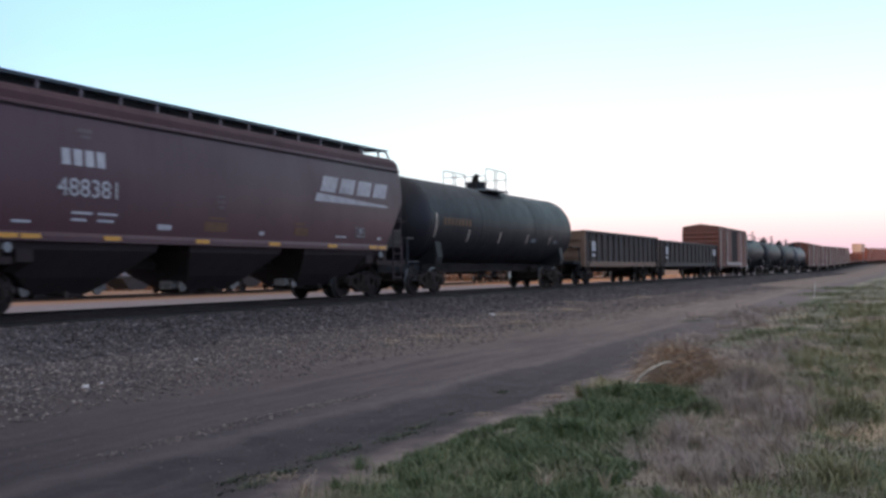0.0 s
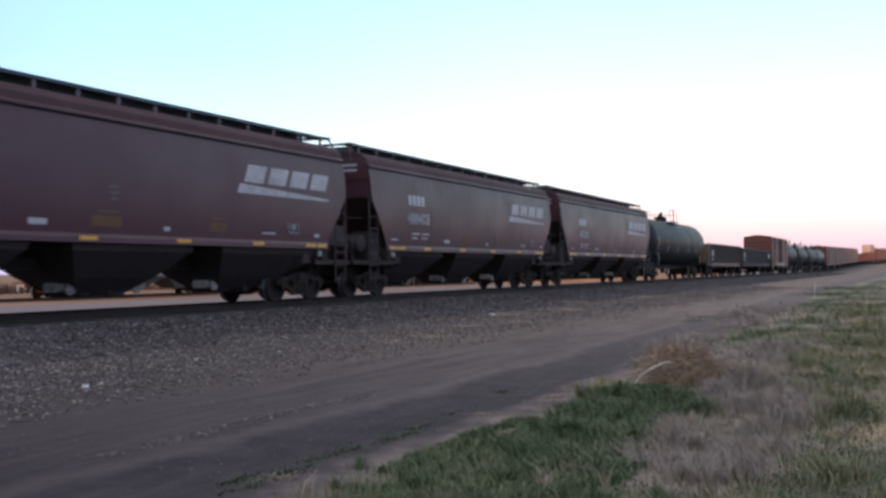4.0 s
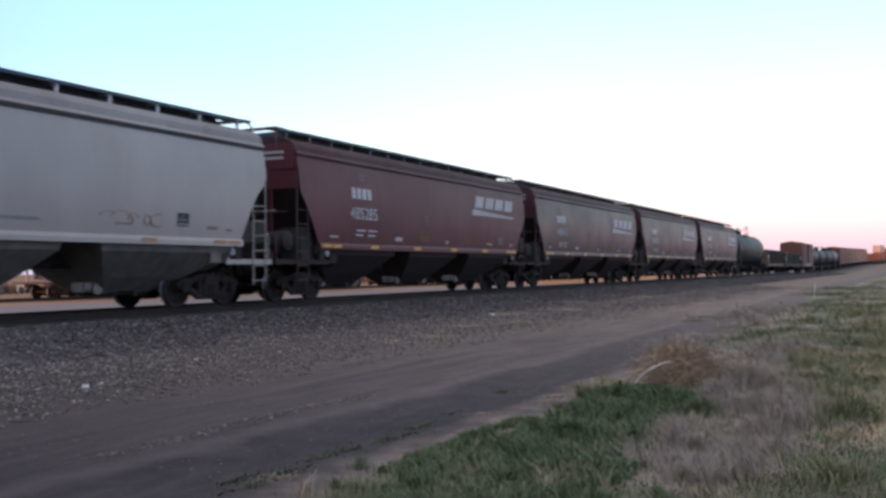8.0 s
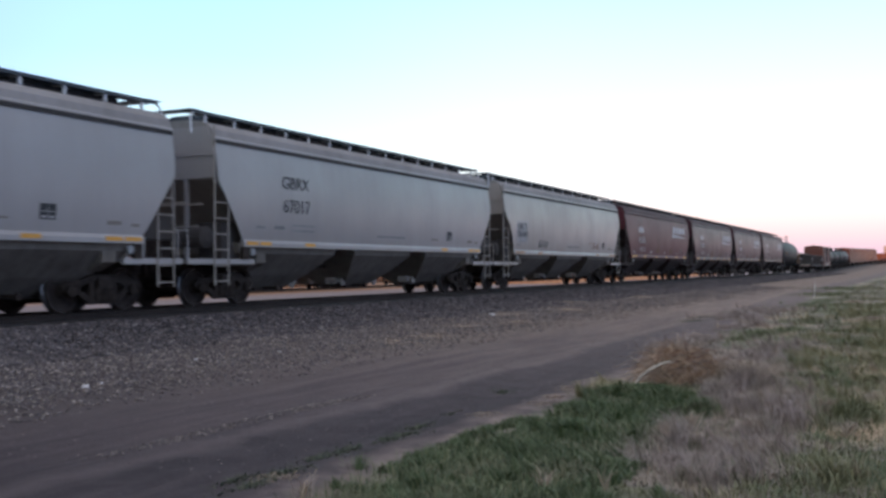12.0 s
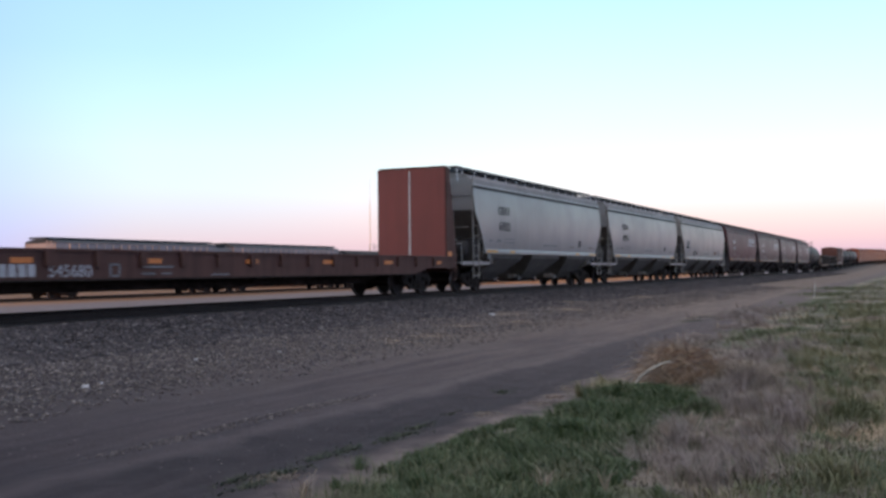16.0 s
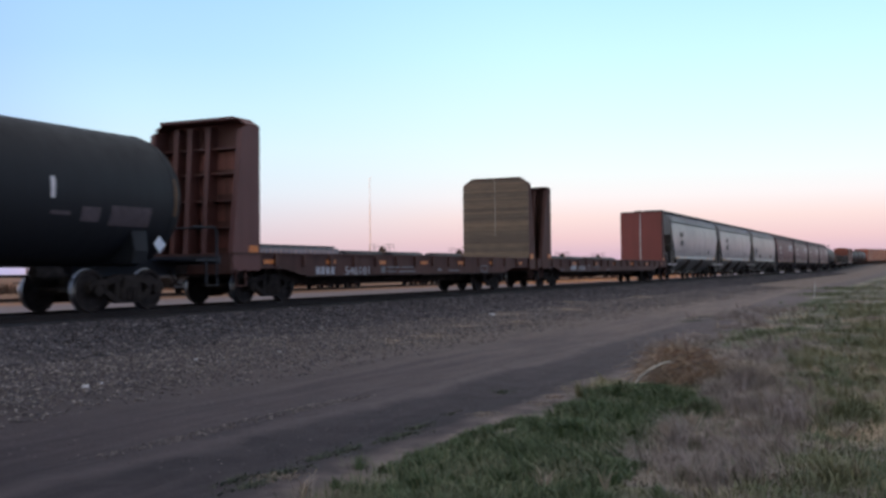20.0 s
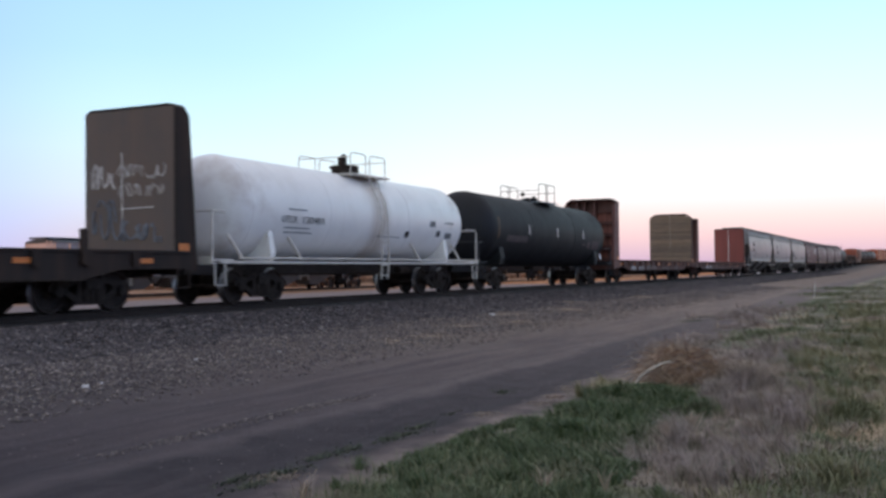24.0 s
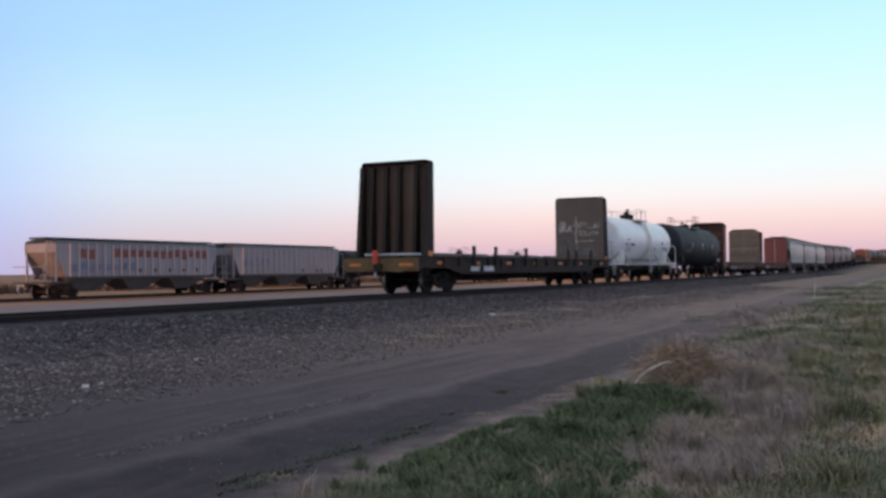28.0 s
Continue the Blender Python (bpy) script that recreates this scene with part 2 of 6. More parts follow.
def plank_material():
    k = Nodes("weathered_bulkhead_plank")
    oi = k.n("ObjectInfo")
    v = k.coords(scale=(1, 0.6, 14))
    grain = k.noise(v, 3.0, 5)
    ramp = k.n("ValToRGB")
    e = ramp.color_ramp.elements
    e[0].position, e[0].color = 0.0, (0.215, 0.147, 0.104, 1)
    e[1].position, e[1].color = 1.0, (0.41, 0.270, 0.172, 1)
    for p, c in ((0.35, (0.270, 0.186, 0.130, 1)), (0.7, (0.325, 0.214, 0.142, 1))):
        x = e.new(p)
        x.color = c
    k.l(oi.outputs["Random"], ramp.inputs[0])
    c = k.mix(k.step(grain, 0.35, 0.7, 0.0, 0.55), ramp.outputs[0], (0.045, 0.034, 0.026, 1))
    k.bump(grain, 0.3, 0.01)
    return k.done(c, 0.85)


M["plank"] = plank_material()


def mottle(k, pos):
    """Soft clumps of green, olive, grey-tan and straw, about half a metre across."""
    big, small = k.noise(pos, 0.55, 2), k.noise(pos, 2.1, 3, 0.5)
    v = k.math("ADD", k.math("MULTIPLY", big, 0.62), k.math("MULTIPLY", small, 0.38))
    sep = k.n("SeparateXYZ")
    k.l(pos, sep.inputs[0])
    v = k.math("ADD", k.math("MULTIPLY", k.math("SUBTRACT", v, 0.5), 1.55), 0.5)
    v = k.math("ADD", v, k.step(sep.outputs["X"], 6.5, 15.0, -0.095, -0.03))
    ramp = k.n("ValToRGB")
    e = ramp.color_ramp.elements
    e[0].position, e[0].color = 0.36, (0.105, 0.120, 0.064, 1)
    e[1].position, e[1].color = 0.66, (0.48, 0.36, 0.24, 1)
    for p, c in ((0.43, (0.18, 0.18, 0.10, 1)), (0.48, (0.25, 0.21, 0.18, 1)), (0.53, (0.33, 0.27, 0.22, 1)), (0.58, (0.36, 0.30, 0.20, 1))):
        x = e.new(p)
        x.color = c
    k.l(v, ramp.inputs[0])
    return ramp.outputs[0]


def ground_material():
    """Bands of dirt beside the line: grass soil, pale verge, wheel ruts, gravel spill, ballast, yard gravel, dry field."""
    k = Nodes("trackside_soil")
    geo, sep = k.n("NewGeometry"), k.n("SeparateXYZ")
    pos = geo.outputs["Position"]
    k.l(pos, sep.inputs[0])
    wob = k.noise(pos, 0.22, 3)
    wob2 = k.noise(pos, 1.6, 3)
    drag = k.n("Mapping")
    drag.inputs["Scale"].default_value = (0.10, 1.0, 1.0)
    k.l(pos, drag.inputs[0])
    tracks = k.noise(drag.outputs[0], 3.2, 5, 0.7)
    y = k.math("ADD", sep.outputs["Y"], k.math("ADD", k.math("MULTIPLY", k.math("SUBTRACT", wob, 0.5), 0.7), k.math("MULTIPLY", k.math("SUBTRACT", wob2, 0.5), 0.7)))
    fine, mid = k.noise(pos, 26.0, 4), k.noise(pos, 2.3, 4)
    grass = k.mix(k.step(fine, 0.35, 0.75, 0.0, 0.7), mottle(k, pos), (0.125, 0.105, 0.088, 1))
    verge = k.mix(k.step(mid, 0.38, 0.62), (0.225, 0.170, 0.150, 1), (0.082, 0.064, 0.062, 1))
    rut = k.mix(k.step(mid, 0.3, 0.7), (0.034, 0.027, 0.030, 1), (0.060, 0.048, 0.051, 1))
    rut = k.mix(k.step(tracks, 0.52, 0.68, 0.0, 0.6), rut, (0.088, 0.070, 0.072, 1))
    crown = k.mix(k.step(mid, 0.3, 0.75), (0.145, 0.115, 0.112, 1), (0.095, 0.075, 0.076, 1))
    lane = k.mix(k.step(tracks, 0.36, 0.64), (0.070, 0.054, 0.057, 1), (0.124, 0.096, 0.094, 1))
    lane = k.mix(k.step(fine, 0.4, 0.75, 0.0, 0.4), lane, (0.055, 0.043, 0.046, 1))
    spill = k.mix(k.step(fine, 0.36, 0.66), (0.060, 0.048, 0.049, 1), (0.145, 0.116, 0.108, 1))
    ballast = k.mix(k.step(fine, 0.36, 0.66), (0.024, 0.020, 0.022, 1), (0.074, 0.062, 0.064, 1))
    # greasy ballast by the rail, its dark tone also holding the shade there
    shaded_crest = k.mix(k.step(fine, 0.36, 0.66), (0.018, 0.0155, 0.016, 1), (0.040, 0.034, 0.034, 1))
    yard = k.mix(k.step(mid, 0.3, 0.7), (0.215, 0.175, 0.168, 1), (0.16, 0.130, 0.126, 1))
    # orange tan puts the low sun's glow into the far field's colour
    field = k.mix(k.step(k.noise(pos, 0.03, 3), 0.35, 0.65), (0.28, 0.15, 0.085, 1), (0.20, 0.115, 0.065, 1))
    # near soil is dark, and darkened further to imitate lens vignetting
    vignette = k.step(k.math("ADD", sep.outputs["X"], k.math("MULTIPLY", k.math("SUBTRACT", wob, 0.5), 6.0)), 4.0, 12.5)
    lane = k.mix(vignette, k.mix(k.step(tracks, 0.36, 0.64), (0.036, 0.028, 0.032, 1), (0.066, 0.052, 0.055, 1)), lane)
    verge = k.mix(k.step(sep.outputs["X"], 5.0, 9.0), k.mix(k.step(mid, 0.38, 0.62), (0.135, 0.104, 0.098, 1), (0.062, 0.049, 0.049, 1)), verge)
    crown = k.mix(vignette, (0.080, 0.063, 0.065, 1), crown)
    spill = k.mix(vignette, k.mix(k.step(fine, 0.36, 0.66), (0.034, 0.027, 0.030, 1), (0.078, 0.062, 0.063, 1)), spill)
    # dead straw caught in the gravel
    straw = k.math("MULTIPLY", k.step(sep.outputs["X"], 14.0, 19.0), k.step(mid, 0.34, 0.6, 0.0, 0.6))
    spill = k.mix(straw, spill, (0.20, 0.155, 0.115, 1))
    # the road, spill and ballast turn paler and browner towards the far end
    far_pale = k.step(sep.outputs["X"], 9.0, 38.0)
    lane = k.mix(far_pale, lane, k.mix(k.step(tracks, 0.36, 0.64), (0.150, 0.113, 0.100, 1), (0.245, 0.182, 0.146, 1)))
    spill = k.mix(far_pale, spill, k.mix(k.step(mid, 0.3, 0.7), (0.26, 0.19, 0.145, 1), (0.16, 0.12, 0.10, 1)))
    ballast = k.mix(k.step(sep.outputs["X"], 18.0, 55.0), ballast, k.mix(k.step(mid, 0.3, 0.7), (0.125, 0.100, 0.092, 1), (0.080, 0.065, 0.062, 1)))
    crown = k.mix(far_pale, crown, (0.24, 0.18, 0.145, 1))
    rut = k.mix(far_pale, rut, (0.17, 0.13, 0.118, 1))
    # weeds narrow the road farther off
    inner = k.math("SUBTRACT", y, k.step(sep.outputs["X"], 16.0, 60.0, 0.0, 1.5))
    c = grass
    for edge, width, nxt in ((3.55, 0.3, verge), (4.05, 0.22, rut), (5.50, 0.14, crown), (5.78, 0.16, lane), (8.3, 0.9, spill), (12.2, 1.7, ballast), (14.35, 0.35, shaded_crest), (19.6, 0.7, yard), (46.0, 3.0, field)):
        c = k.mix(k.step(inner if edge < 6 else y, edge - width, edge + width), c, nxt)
    k.bump(k.math("ADD", fine, k.math("MULTIPLY", mid, 1.5)), 0.5, 0.05)
    return k.done(c, 0.95, 0.0, 0.2)


def clump_material(name, light=1.0):
    """Blades that take the colour of the clump they stand in."""
    k = Nodes(name)
    geo = k.n("NewGeometry")
    c = mottle(k, geo.outputs["Position"])
    c = k.mix(k.step(geo.outputs["Random Per Island"], 0.0, 0.5, 0.30, 0.0), c, (0.085, 0.075, 0.055, 1))
    c = k.mix(k.step(geo.outputs["Random Per Island"], 0.7, 1.0, 0.0, 0.3 * light), c, (0.52, 0.43, 0.30, 1))
    return k.done(c, 0.8, 0.0, 0.2)


def island_material(name, stops, rough=0.9, patch=None, size=1.3):
    k = Nodes(name)
    geo, ramp = k.n("NewGeometry"), k.n("ValToRGB")
    e = ramp.color_ramp.elements
    e[0].position, e[0].color = stops[0]
    e[1].position, e[1].color = stops[-1]
    for p, c in stops[1:-1]:
        x = e.new(p)
        x.color = c
    k.l(geo.outputs["Random Per Island"], ramp.inputs[0])
    nz = k.noise(geo.outputs["Position"], 5.0, 3)
    c = k.mix(k.step(nz, 0.3, 0.7, 0.0, 0.4), ramp.outputs[0], tuple(x * 0.55 for x in stops[0][1][:3]) + (1,))
    if patch:
        c = k.mix(k.step(k.noise(geo.outputs["Position"], size, 4), 0.46, 0.62, 0.0, 0.75), c, patch)
    return k.done(c, rough, 0.0, 0.25)


M["ground"] = ground_material()
M["stone"] = island_material("crushed_stone", [(0.0, (0.085, 0.070, 0.070, 1)), (0.5, (0.155, 0.127, 0.122, 1)), (0.85, (0.25, 0.205, 0.185, 1)), (1.0, (0.42, 0.355, 0.31, 1))])
M["stone_dark"] = island_material("dark_ballast_stone", [(0.0, (0.052, 0.044, 0.047, 1)), (0.6, (0.090, 0.077, 0.079, 1)), (0.88, (0.145, 0.122, 0.118, 1)), (1.0, (0.26, 0.225, 0.21, 1))])
M["stone_pale"] = plain("pale_limestone", (0.55, 0.53, 0.52, 1), 0.85)
M["blade_green"] = island_material("green_grass_blade", [(0.0, (0.046, 0.074, 0.032, 1)), (0.6, (0.094, 0.135, 0.057, 1)), (1.0, (0.22, 0.235, 0.115, 1))], 0.6, (0.100, 0.118, 0.058, 1), 1.6)
M["blade_lush"] = island_material("fresh_green_grass_blade", [(0.0, (0.075, 0.104, 0.048, 1)), (0.6, (0.155, 0.178, 0.088, 1)), (1.0, (0.33, 0.32, 0.18, 1))], 0.7, (0.22, 0.198, 0.125, 1), 1.2)
M["blade_dead"] = island_material("grey_pink_dead_stem", [(0.0, (0.20, 0.155, 0.145, 1)), (0.5, (0.40, 0.315, 0.285, 1)), (0.85, (0.56, 0.45, 0.385, 1)), (1.0, (0.70, 0.57, 0.45, 1))], 0.85, (0.29, 0.235, 0.185, 1), 1.8)
M["blade_weed"] = island_material("dull_green_weed_leaf", [(0.0, (0.045, 0.054, 0.036, 1)), (0.6, (0.085, 0.100, 0.062, 1)), (1.0, (0.16, 0.155, 0.11, 1))], 0.8)
M["blade_olive"] = island_material("olive_weed_blade", [(0.0, (0.15, 0.145, 0.075, 1)), (0.6, (0.335, 0.29, 0.160, 1)), (1.0, (0.53, 0.44, 0.26, 1))], 0.7, (0.155, 0.165, 0.088, 1), 0.8)
M["blade_mixed"] = clump_material("mixed_verge_grass_blade")
M["blade_straw"] = island_material("pale_straw_stem", [(0.0, (0.24, 0.18, 0.14, 1)), (0.5, (0.42, 0.32, 0.24, 1)), (1.0, (0.62, 0.50, 0.37, 1))], 0.8)
M["blade_field"] = island_material("dry_field_grass", [(0.0, (0.22, 0.15, 0.10, 1)), (0.5, (0.34, 0.24, 0.16, 1)), (1.0, (0.48, 0.36, 0.24, 1))], 0.8)
M["scrub"] = island_material("bare_brown_scrub", [(0.0, (0.07, 0.042, 0.028, 1)), (0.6, (0.14, 0.085, 0.055, 1)), (1.0, (0.22, 0.14, 0.09, 1))], 0.9)
M["twig"] = island_material("dry_red_brown_twig", [(0.0, (0.19, 0.098, 0.060, 1)), (0.5, (0.44, 0.275, 0.175, 1)), (1.0, (0.74, 0.57, 0.41, 1))], 0.8)
M["pale_branch"] = plain("bleached_branch", (0.55, 0.47, 0.38, 1), 0.8)


# ---- mesh helpers ----
def part(name, bm, material, parent, label="", smooth=False):
    me = bpy.data.meshes.new(name)
    bm.normal_update()
    bm.to_mesh(me)
    bm.free()
    me.materials.append(M[material])
    if smooth:
        me.polygons.foreach_set("use_smooth", [True] * len(me.polygons))
    return piece(name, me, parent, (0, 0, 0), label)


def piece(name, me, parent, at=(0, 0, 0), label="", turn=0.0):
    """One more object on a mesh that alike pieces share."""
    ob = new(name, me)
    ob.parent = parent
    ob.location = at
    ob.rotation_euler = (0, 0, turn)
    if label:
        tagged(ob, label)
    return ob


def mesh_of(name, bm, material, smooth=False):
    me = bpy.data.meshes.new(name)
    bm.normal_update()
    bm.to_mesh(me)
    bm.free()
    me.materials.append(M[material])
    if smooth:
        me.polygons.foreach_set("use_smooth", [True] * len(me.polygons))
    return me


def thing(name, label, category, at, group=""):
    ob = new(name)
    ob.empty_display_size = 0.3
    ob.location = at
    return tagged(ob, label, category, group)


def box(bm, x0, x1, y0, y1, z0, z1, c=0.0):
    """A block; c cuts its long edges back a little."""
    if c <= 0:
        v = [bm.verts.new(p) for p in ((x0, y0, z0), (x1, y0, z0), (x1, y1, z0), (x0, y1, z0), (x0, y0, z1), (x1, y0, z1), (x1, y1, z1), (x0, y1, z1))]
        for f in ((0, 3, 2, 1), (4, 5, 6, 7), (0, 1, 5, 4), (1, 2, 6, 5), (2, 3, 7, 6), (3, 0, 4, 7)):
            bm.faces.new([v[i] for i in f])
        return bm
    return prism_x(bm, [(y0 + c, z0), (y1 - c, z0), (y1, z0 + c), (y1, z1 - c), (y1 - c, z1), (y0 + c, z1), (y0, z1 - c), (y0, z0 + c)], x0, x1)


def prism(bm, ring0, ring1):
    a, b = [bm.verts.new(p) for p in ring0], [bm.verts.new(p) for p in ring1]
    n = len(a)
    bm.faces.new(a[::-1])
    bm.faces.new(b)
    for i in range(n):
        bm.faces.new((a[i], a[(i + 1) % n], b[(i + 1) % n], b[i]))
    return bm


def prism_x(bm, yz, x0, x1):
    return prism(bm, [(x0, y, z) for y, z in yz], [(x1, y, z) for y, z in yz])


def prism_y(bm, xz, y0, y1):
    return prism(bm, [(x, y1, z) for x, z in xz], [(x, y0, z) for x, z in xz])


def rod(bm, p0, p1, r, seg=6):
    p0, p1 = Vector(p0), Vector(p1)
    d = (p1 - p0).normalized()
    u = d.orthogonal().normalized()
    w = d.cross(u)
    ring = [u * math.cos(2 * math.pi * i / seg) * r + w * math.sin(2 * math.pi * i / seg) * r for i in range(seg)]
    return prism(bm, [p0 + o for o in ring], [p1 + o for o in ring])


def pipe(bm, pts, r, seg=6):
    """One bent tube through all the points."""
    P = [Vector(p) for p in pts]
    rings, u = [], None
    for i, p in enumerate(P):
        d = (P[min(i + 1, len(P) - 1)] - P[max(i - 1, 0)]).normalized()
        u = d.orthogonal().normalized() if u is None else (u - d * u.dot(d)).normalized()
        w = d.cross(u)
        rings.append([bm.verts.new(p + (u * math.cos(2 * math.pi * k / seg) + w * math.sin(2 * math.pi * k / seg)) * r) for k in range(seg)])
    bm.faces.new(rings[0][::-1])
    bm.faces.new(rings[-1])
    for a, b in zip(rings, rings[1:]):
        for k in range(seg):
            bm.faces.new((a[k], a[(k + 1) % seg], b[(k + 1) % seg], b[k]))
    return bm


def hoop(x0, x1, y, z0, z1, c=0.12):
    """Points of an upright hoop with rounded shoulders."""
    return [(x0, y, z0), (x0, y, z1 - c), (x0 + c * 0.3, y, z1 - c * 0.3), (x0 + c, y, z1), (x1 - c, y, z1), (x1 - c * 0.3, y, z1 - c * 0.3), (x1, y, z1 - c), (x1, y, z0)]


def lathe(bm, profile, seg=24, axis="y", at=(0, 0, 0)):
    """Turns (along, radius) pairs round an axis; closed at both ends."""
    rings = []
    for s, r in profile:
        ring = []
        for i in range(seg):
            a = 2 * math.pi * i / seg
            c, d = math.cos(a) * r, math.sin(a) * r
            p = {"x": (s, c, d), "y": (c, s, d), "z": (c, d, s)}[axis]
            ring.append(bm.verts.new((p[0] + at[0], p[1] + at[1], p[2] + at[2])))
        rings.append(ring)
    for a, b in zip(rings, rings[1:]):
        for i in range(seg):
            bm.faces.new((a[i], a[(i + 1) % seg], b[(i + 1) % seg], b[i]))
    bm.faces.new(rings[0][::-1])
    bm.faces.new(rings[-1])
    bmesh.ops.recalc_face_normals(bm, faces=bm.faces[:])
    return bm


def B():
    return bmesh.new()


def raw_mesh(name, verts, faces_flat, per_face, material):
    """A big mesh straight from arrays; every face has the same number of corners."""
    me = bpy.data.meshes.new(name)
    n = len(faces_flat) // per_face
    me.vertices.add(len(verts))
    me.vertices.foreach_set("co", np.asarray(verts, dtype=np.float32).ravel())
    me.loops.add(len(faces_flat))
    me.loops.foreach_set("vertex_index", np.asarray(faces_flat, dtype=np.int32))
    me.polygons.add(n)
    me.polygons.foreach_set("loop_start", np.arange(0, n * per_face, per_face, dtype=np.int32))
    me.update(calc_edges=True)
    me.materials.append(M[material])
    return me


def words(text, parent, material, x, y, z, high, wide, name="lettering", flip=1, label=""):
    """Stencilled characters on a side that faces -y, fitted into a given width and height round (x, z)."""
    cu = bpy.data.curves.new("letters", "FONT")
    cu.body, cu.extrude = text, 0.002
    tmp = new("letters", cu)
    bpy.context.view_layer.update()
    me = bpy.data.meshes.new_from_object(tmp)
    bpy.data.objects.remove(tmp)
    bpy.data.curves.remove(cu)
    co = np.empty(len(me.vertices) * 3, dtype=np.float32)
    me.vertices.foreach_get("co", co)
    co = co.reshape(-1, 3)
    lo, hi = co.min(0), co.max(0)
    s = (co - (lo + hi) / 2) / np.maximum(hi - lo, 1e-6)
    out = np.c_[x + s[:, 0] * wide, y - s[:, 2] * 0.006, z + s[:, 1] * high]
    me.vertices.foreach_set("co", out.astype(np.float32).ravel())
    me.name = name
    me.materials.clear()
    me.materials.append(M[material])
    return piece(name, me, parent, (0, 0, 0), label)


def bars(parent, material, rows, name="stencil_bar", y=-1.61, curved=False):
    """Small plain bars (x0, x1, z0, z1) on a side that faces -y, one object each."""
    for x0, x1, z0, z1 in rows:
        if curved:
            a, c = on_side(z0), on_side(z1)
            bm = prism_x(B(), [(a, z0), (a + 0.012, z0), (c + 0.012, z1), (c, z1)][::-1], x0, x1)
            bmesh.ops.recalc_face_normals(bm, faces=bm.faces[:])
            part(name, bm, material, parent)
        else:
            part(name, box(B(), x0, x1, y, y + 0.008, z0, z1), material, parent)


# ---- ground ----
def ground_height(x, y):
    pts = ((-1e5, -0.74), (7.6, -0.74), (9.5, -0.66), (12.6, -0.50), (14.1, -0.26), (14.5, -0.19), (19.1, -0.19), (20.4, -0.62), (22.0, -0.92), (46.0, -1.0), (51.0, -1.05), (1e5, -1.15))
    for (a, za), (b, zb) in zip(pts, pts[1:]):
        if y <= b:
            z = za + (zb - za) * (y - a) / (b - a)
            break
    if x > 170:
        z += rise(x) * (1.0 if y < 35 else max(0.0, 1.0 - (y - 35) / 60) ** 2)
    near = max(0.0, 1.0 - max(abs(x - 20) - 20, 0) / 60) * (1.0 if y < 30 else 0.0)
    n1 = noise.noise((x * 0.35, y * 0.35, 3.1))
    n2 = noise.noise((x * 1.3, y * 1.3, 7.7))
    if y < 3.7:
        k = min(1.0, (3.7 - y) / 1.2)
        z += near * k * (0.15 * n1 + 0.085 * n2 + 0.02)
    elif y < 7.8:
        z += near * (0.025 * n1 + 0.014 * n2)
        for c in (4.65, 6.5):
            z -= near * 0.045 * math.exp(-((y - c) / 0.35) ** 2)
    elif y < 14.2:
        z += near * (0.035 * n1 + 0.03 * n2)
    return z


def spread(dense0, dense1, step, lo, hi, grow=1.22):
    xs = list(np.arange(dense0, dense1 + 1e-6, step))
    d, x = step, dense1
    while x < hi:
        d *= grow
        x = min(hi, x + d)
        xs.append(x)
    d, x = step, dense0
    while x > lo:
        d *= grow
        x = max(lo, x - d)
        xs.insert(0, x)
    return xs


def make_ground():
    xs, ys = spread(3.0, 44.0, 0.22, -900, 4600), spread(-3.0, 22.0, 0.18, -900, 4600)
    verts = [(x, y, ground_height(x, y)) for x in xs for y in ys]
    n = len(ys)
    i = np.arange((len(xs) - 1) * n).reshape(-1, n)[:, :-1].ravel()
    faces = np.c_[i, i + n, i + n + 1, i + 1].ravel()
    me = raw_mesh("ground", verts, faces, 4, "ground")
    me.polygons.foreach_set("use_smooth", [True] * len(me.polygons))
    tagged(new("ground", me), "dirt access road, gravel and grassy verge beside a railway line", "ground", kind="structure")


def rail_profile(y):
    pts = [(-0.07, -0.17), (0.07, -0.17), (0.07, -0.155), (0.012, -0.13), (0.012, -0.04), (0.036, -0.03), (0.036, -0.004), (0.028, 0), (-0.028, 0), (-0.036, -0.004), (-0.036, -0.03), (-0.012, -0.04), (-0.012, -0.13), (-0.07, -0.155)]
    return [(y + a, b) for a, b in pts]


def make_track(name, label, y, z, x0, x1, near0, near1, bends=False):
    tr = thing(name, label, "railway track", (0, y, z))
    tr["kind"] = "structure"
    stops = [x0] + ([x for x in range(160, 760, 12)] if bends else [x1])
    for q in (-0.753, 0.753):
        bm = B()
        prev = None
        for d in stops:
            px, py, pz, slope, turn = along(d) if bends else (d, TRACK, 0.0, 0.0, 0.0)
            ring = [bm.verts.new((px + a * math.sin(turn), py - TRACK + a * math.cos(turn), pz + b)) for a, b in rail_profile(q)]
            if prev:
                for i in range(len(ring)):
                    j = (i + 1) % len(ring)
                    bm.faces.new((prev[i], prev[j], ring[j], ring[i]))
            else:
                bm.faces.new(ring[::-1])
            prev = ring
        bm.faces.new(prev)
        part("rail", bm, "rail", tr, "rust-brown steel rail with a worn top")
    tie = mesh_of("tie", box(B(), -0.115, 0.115, -1.3, 1.3, -0.36, -0.172, 0.012), "tie")
    x, bm, rnd = x0, B(), random.Random(4)
    while x < min(x1, 420):
        if near0 <= x <= near1:
            piece("tie", tie, tr, (x, rnd.uniform(-0.03, 0.03), 0), turn=rnd.uniform(-0.02, 0.02))
        elif x > -20:
            oy, oz = (along(x)[1] - TRACK, along(x)[2]) if bends else (0.0, 0.0)
            box(bm, x - 0.115, x + 0.115, oy - 1.3, oy + 1.3, oz - 0.36, oz - 0.172)
        x += 0.5
    far = part("ties_far_off", bm, "tie", tr)
    far["kind"] = "stuff"
    return tr


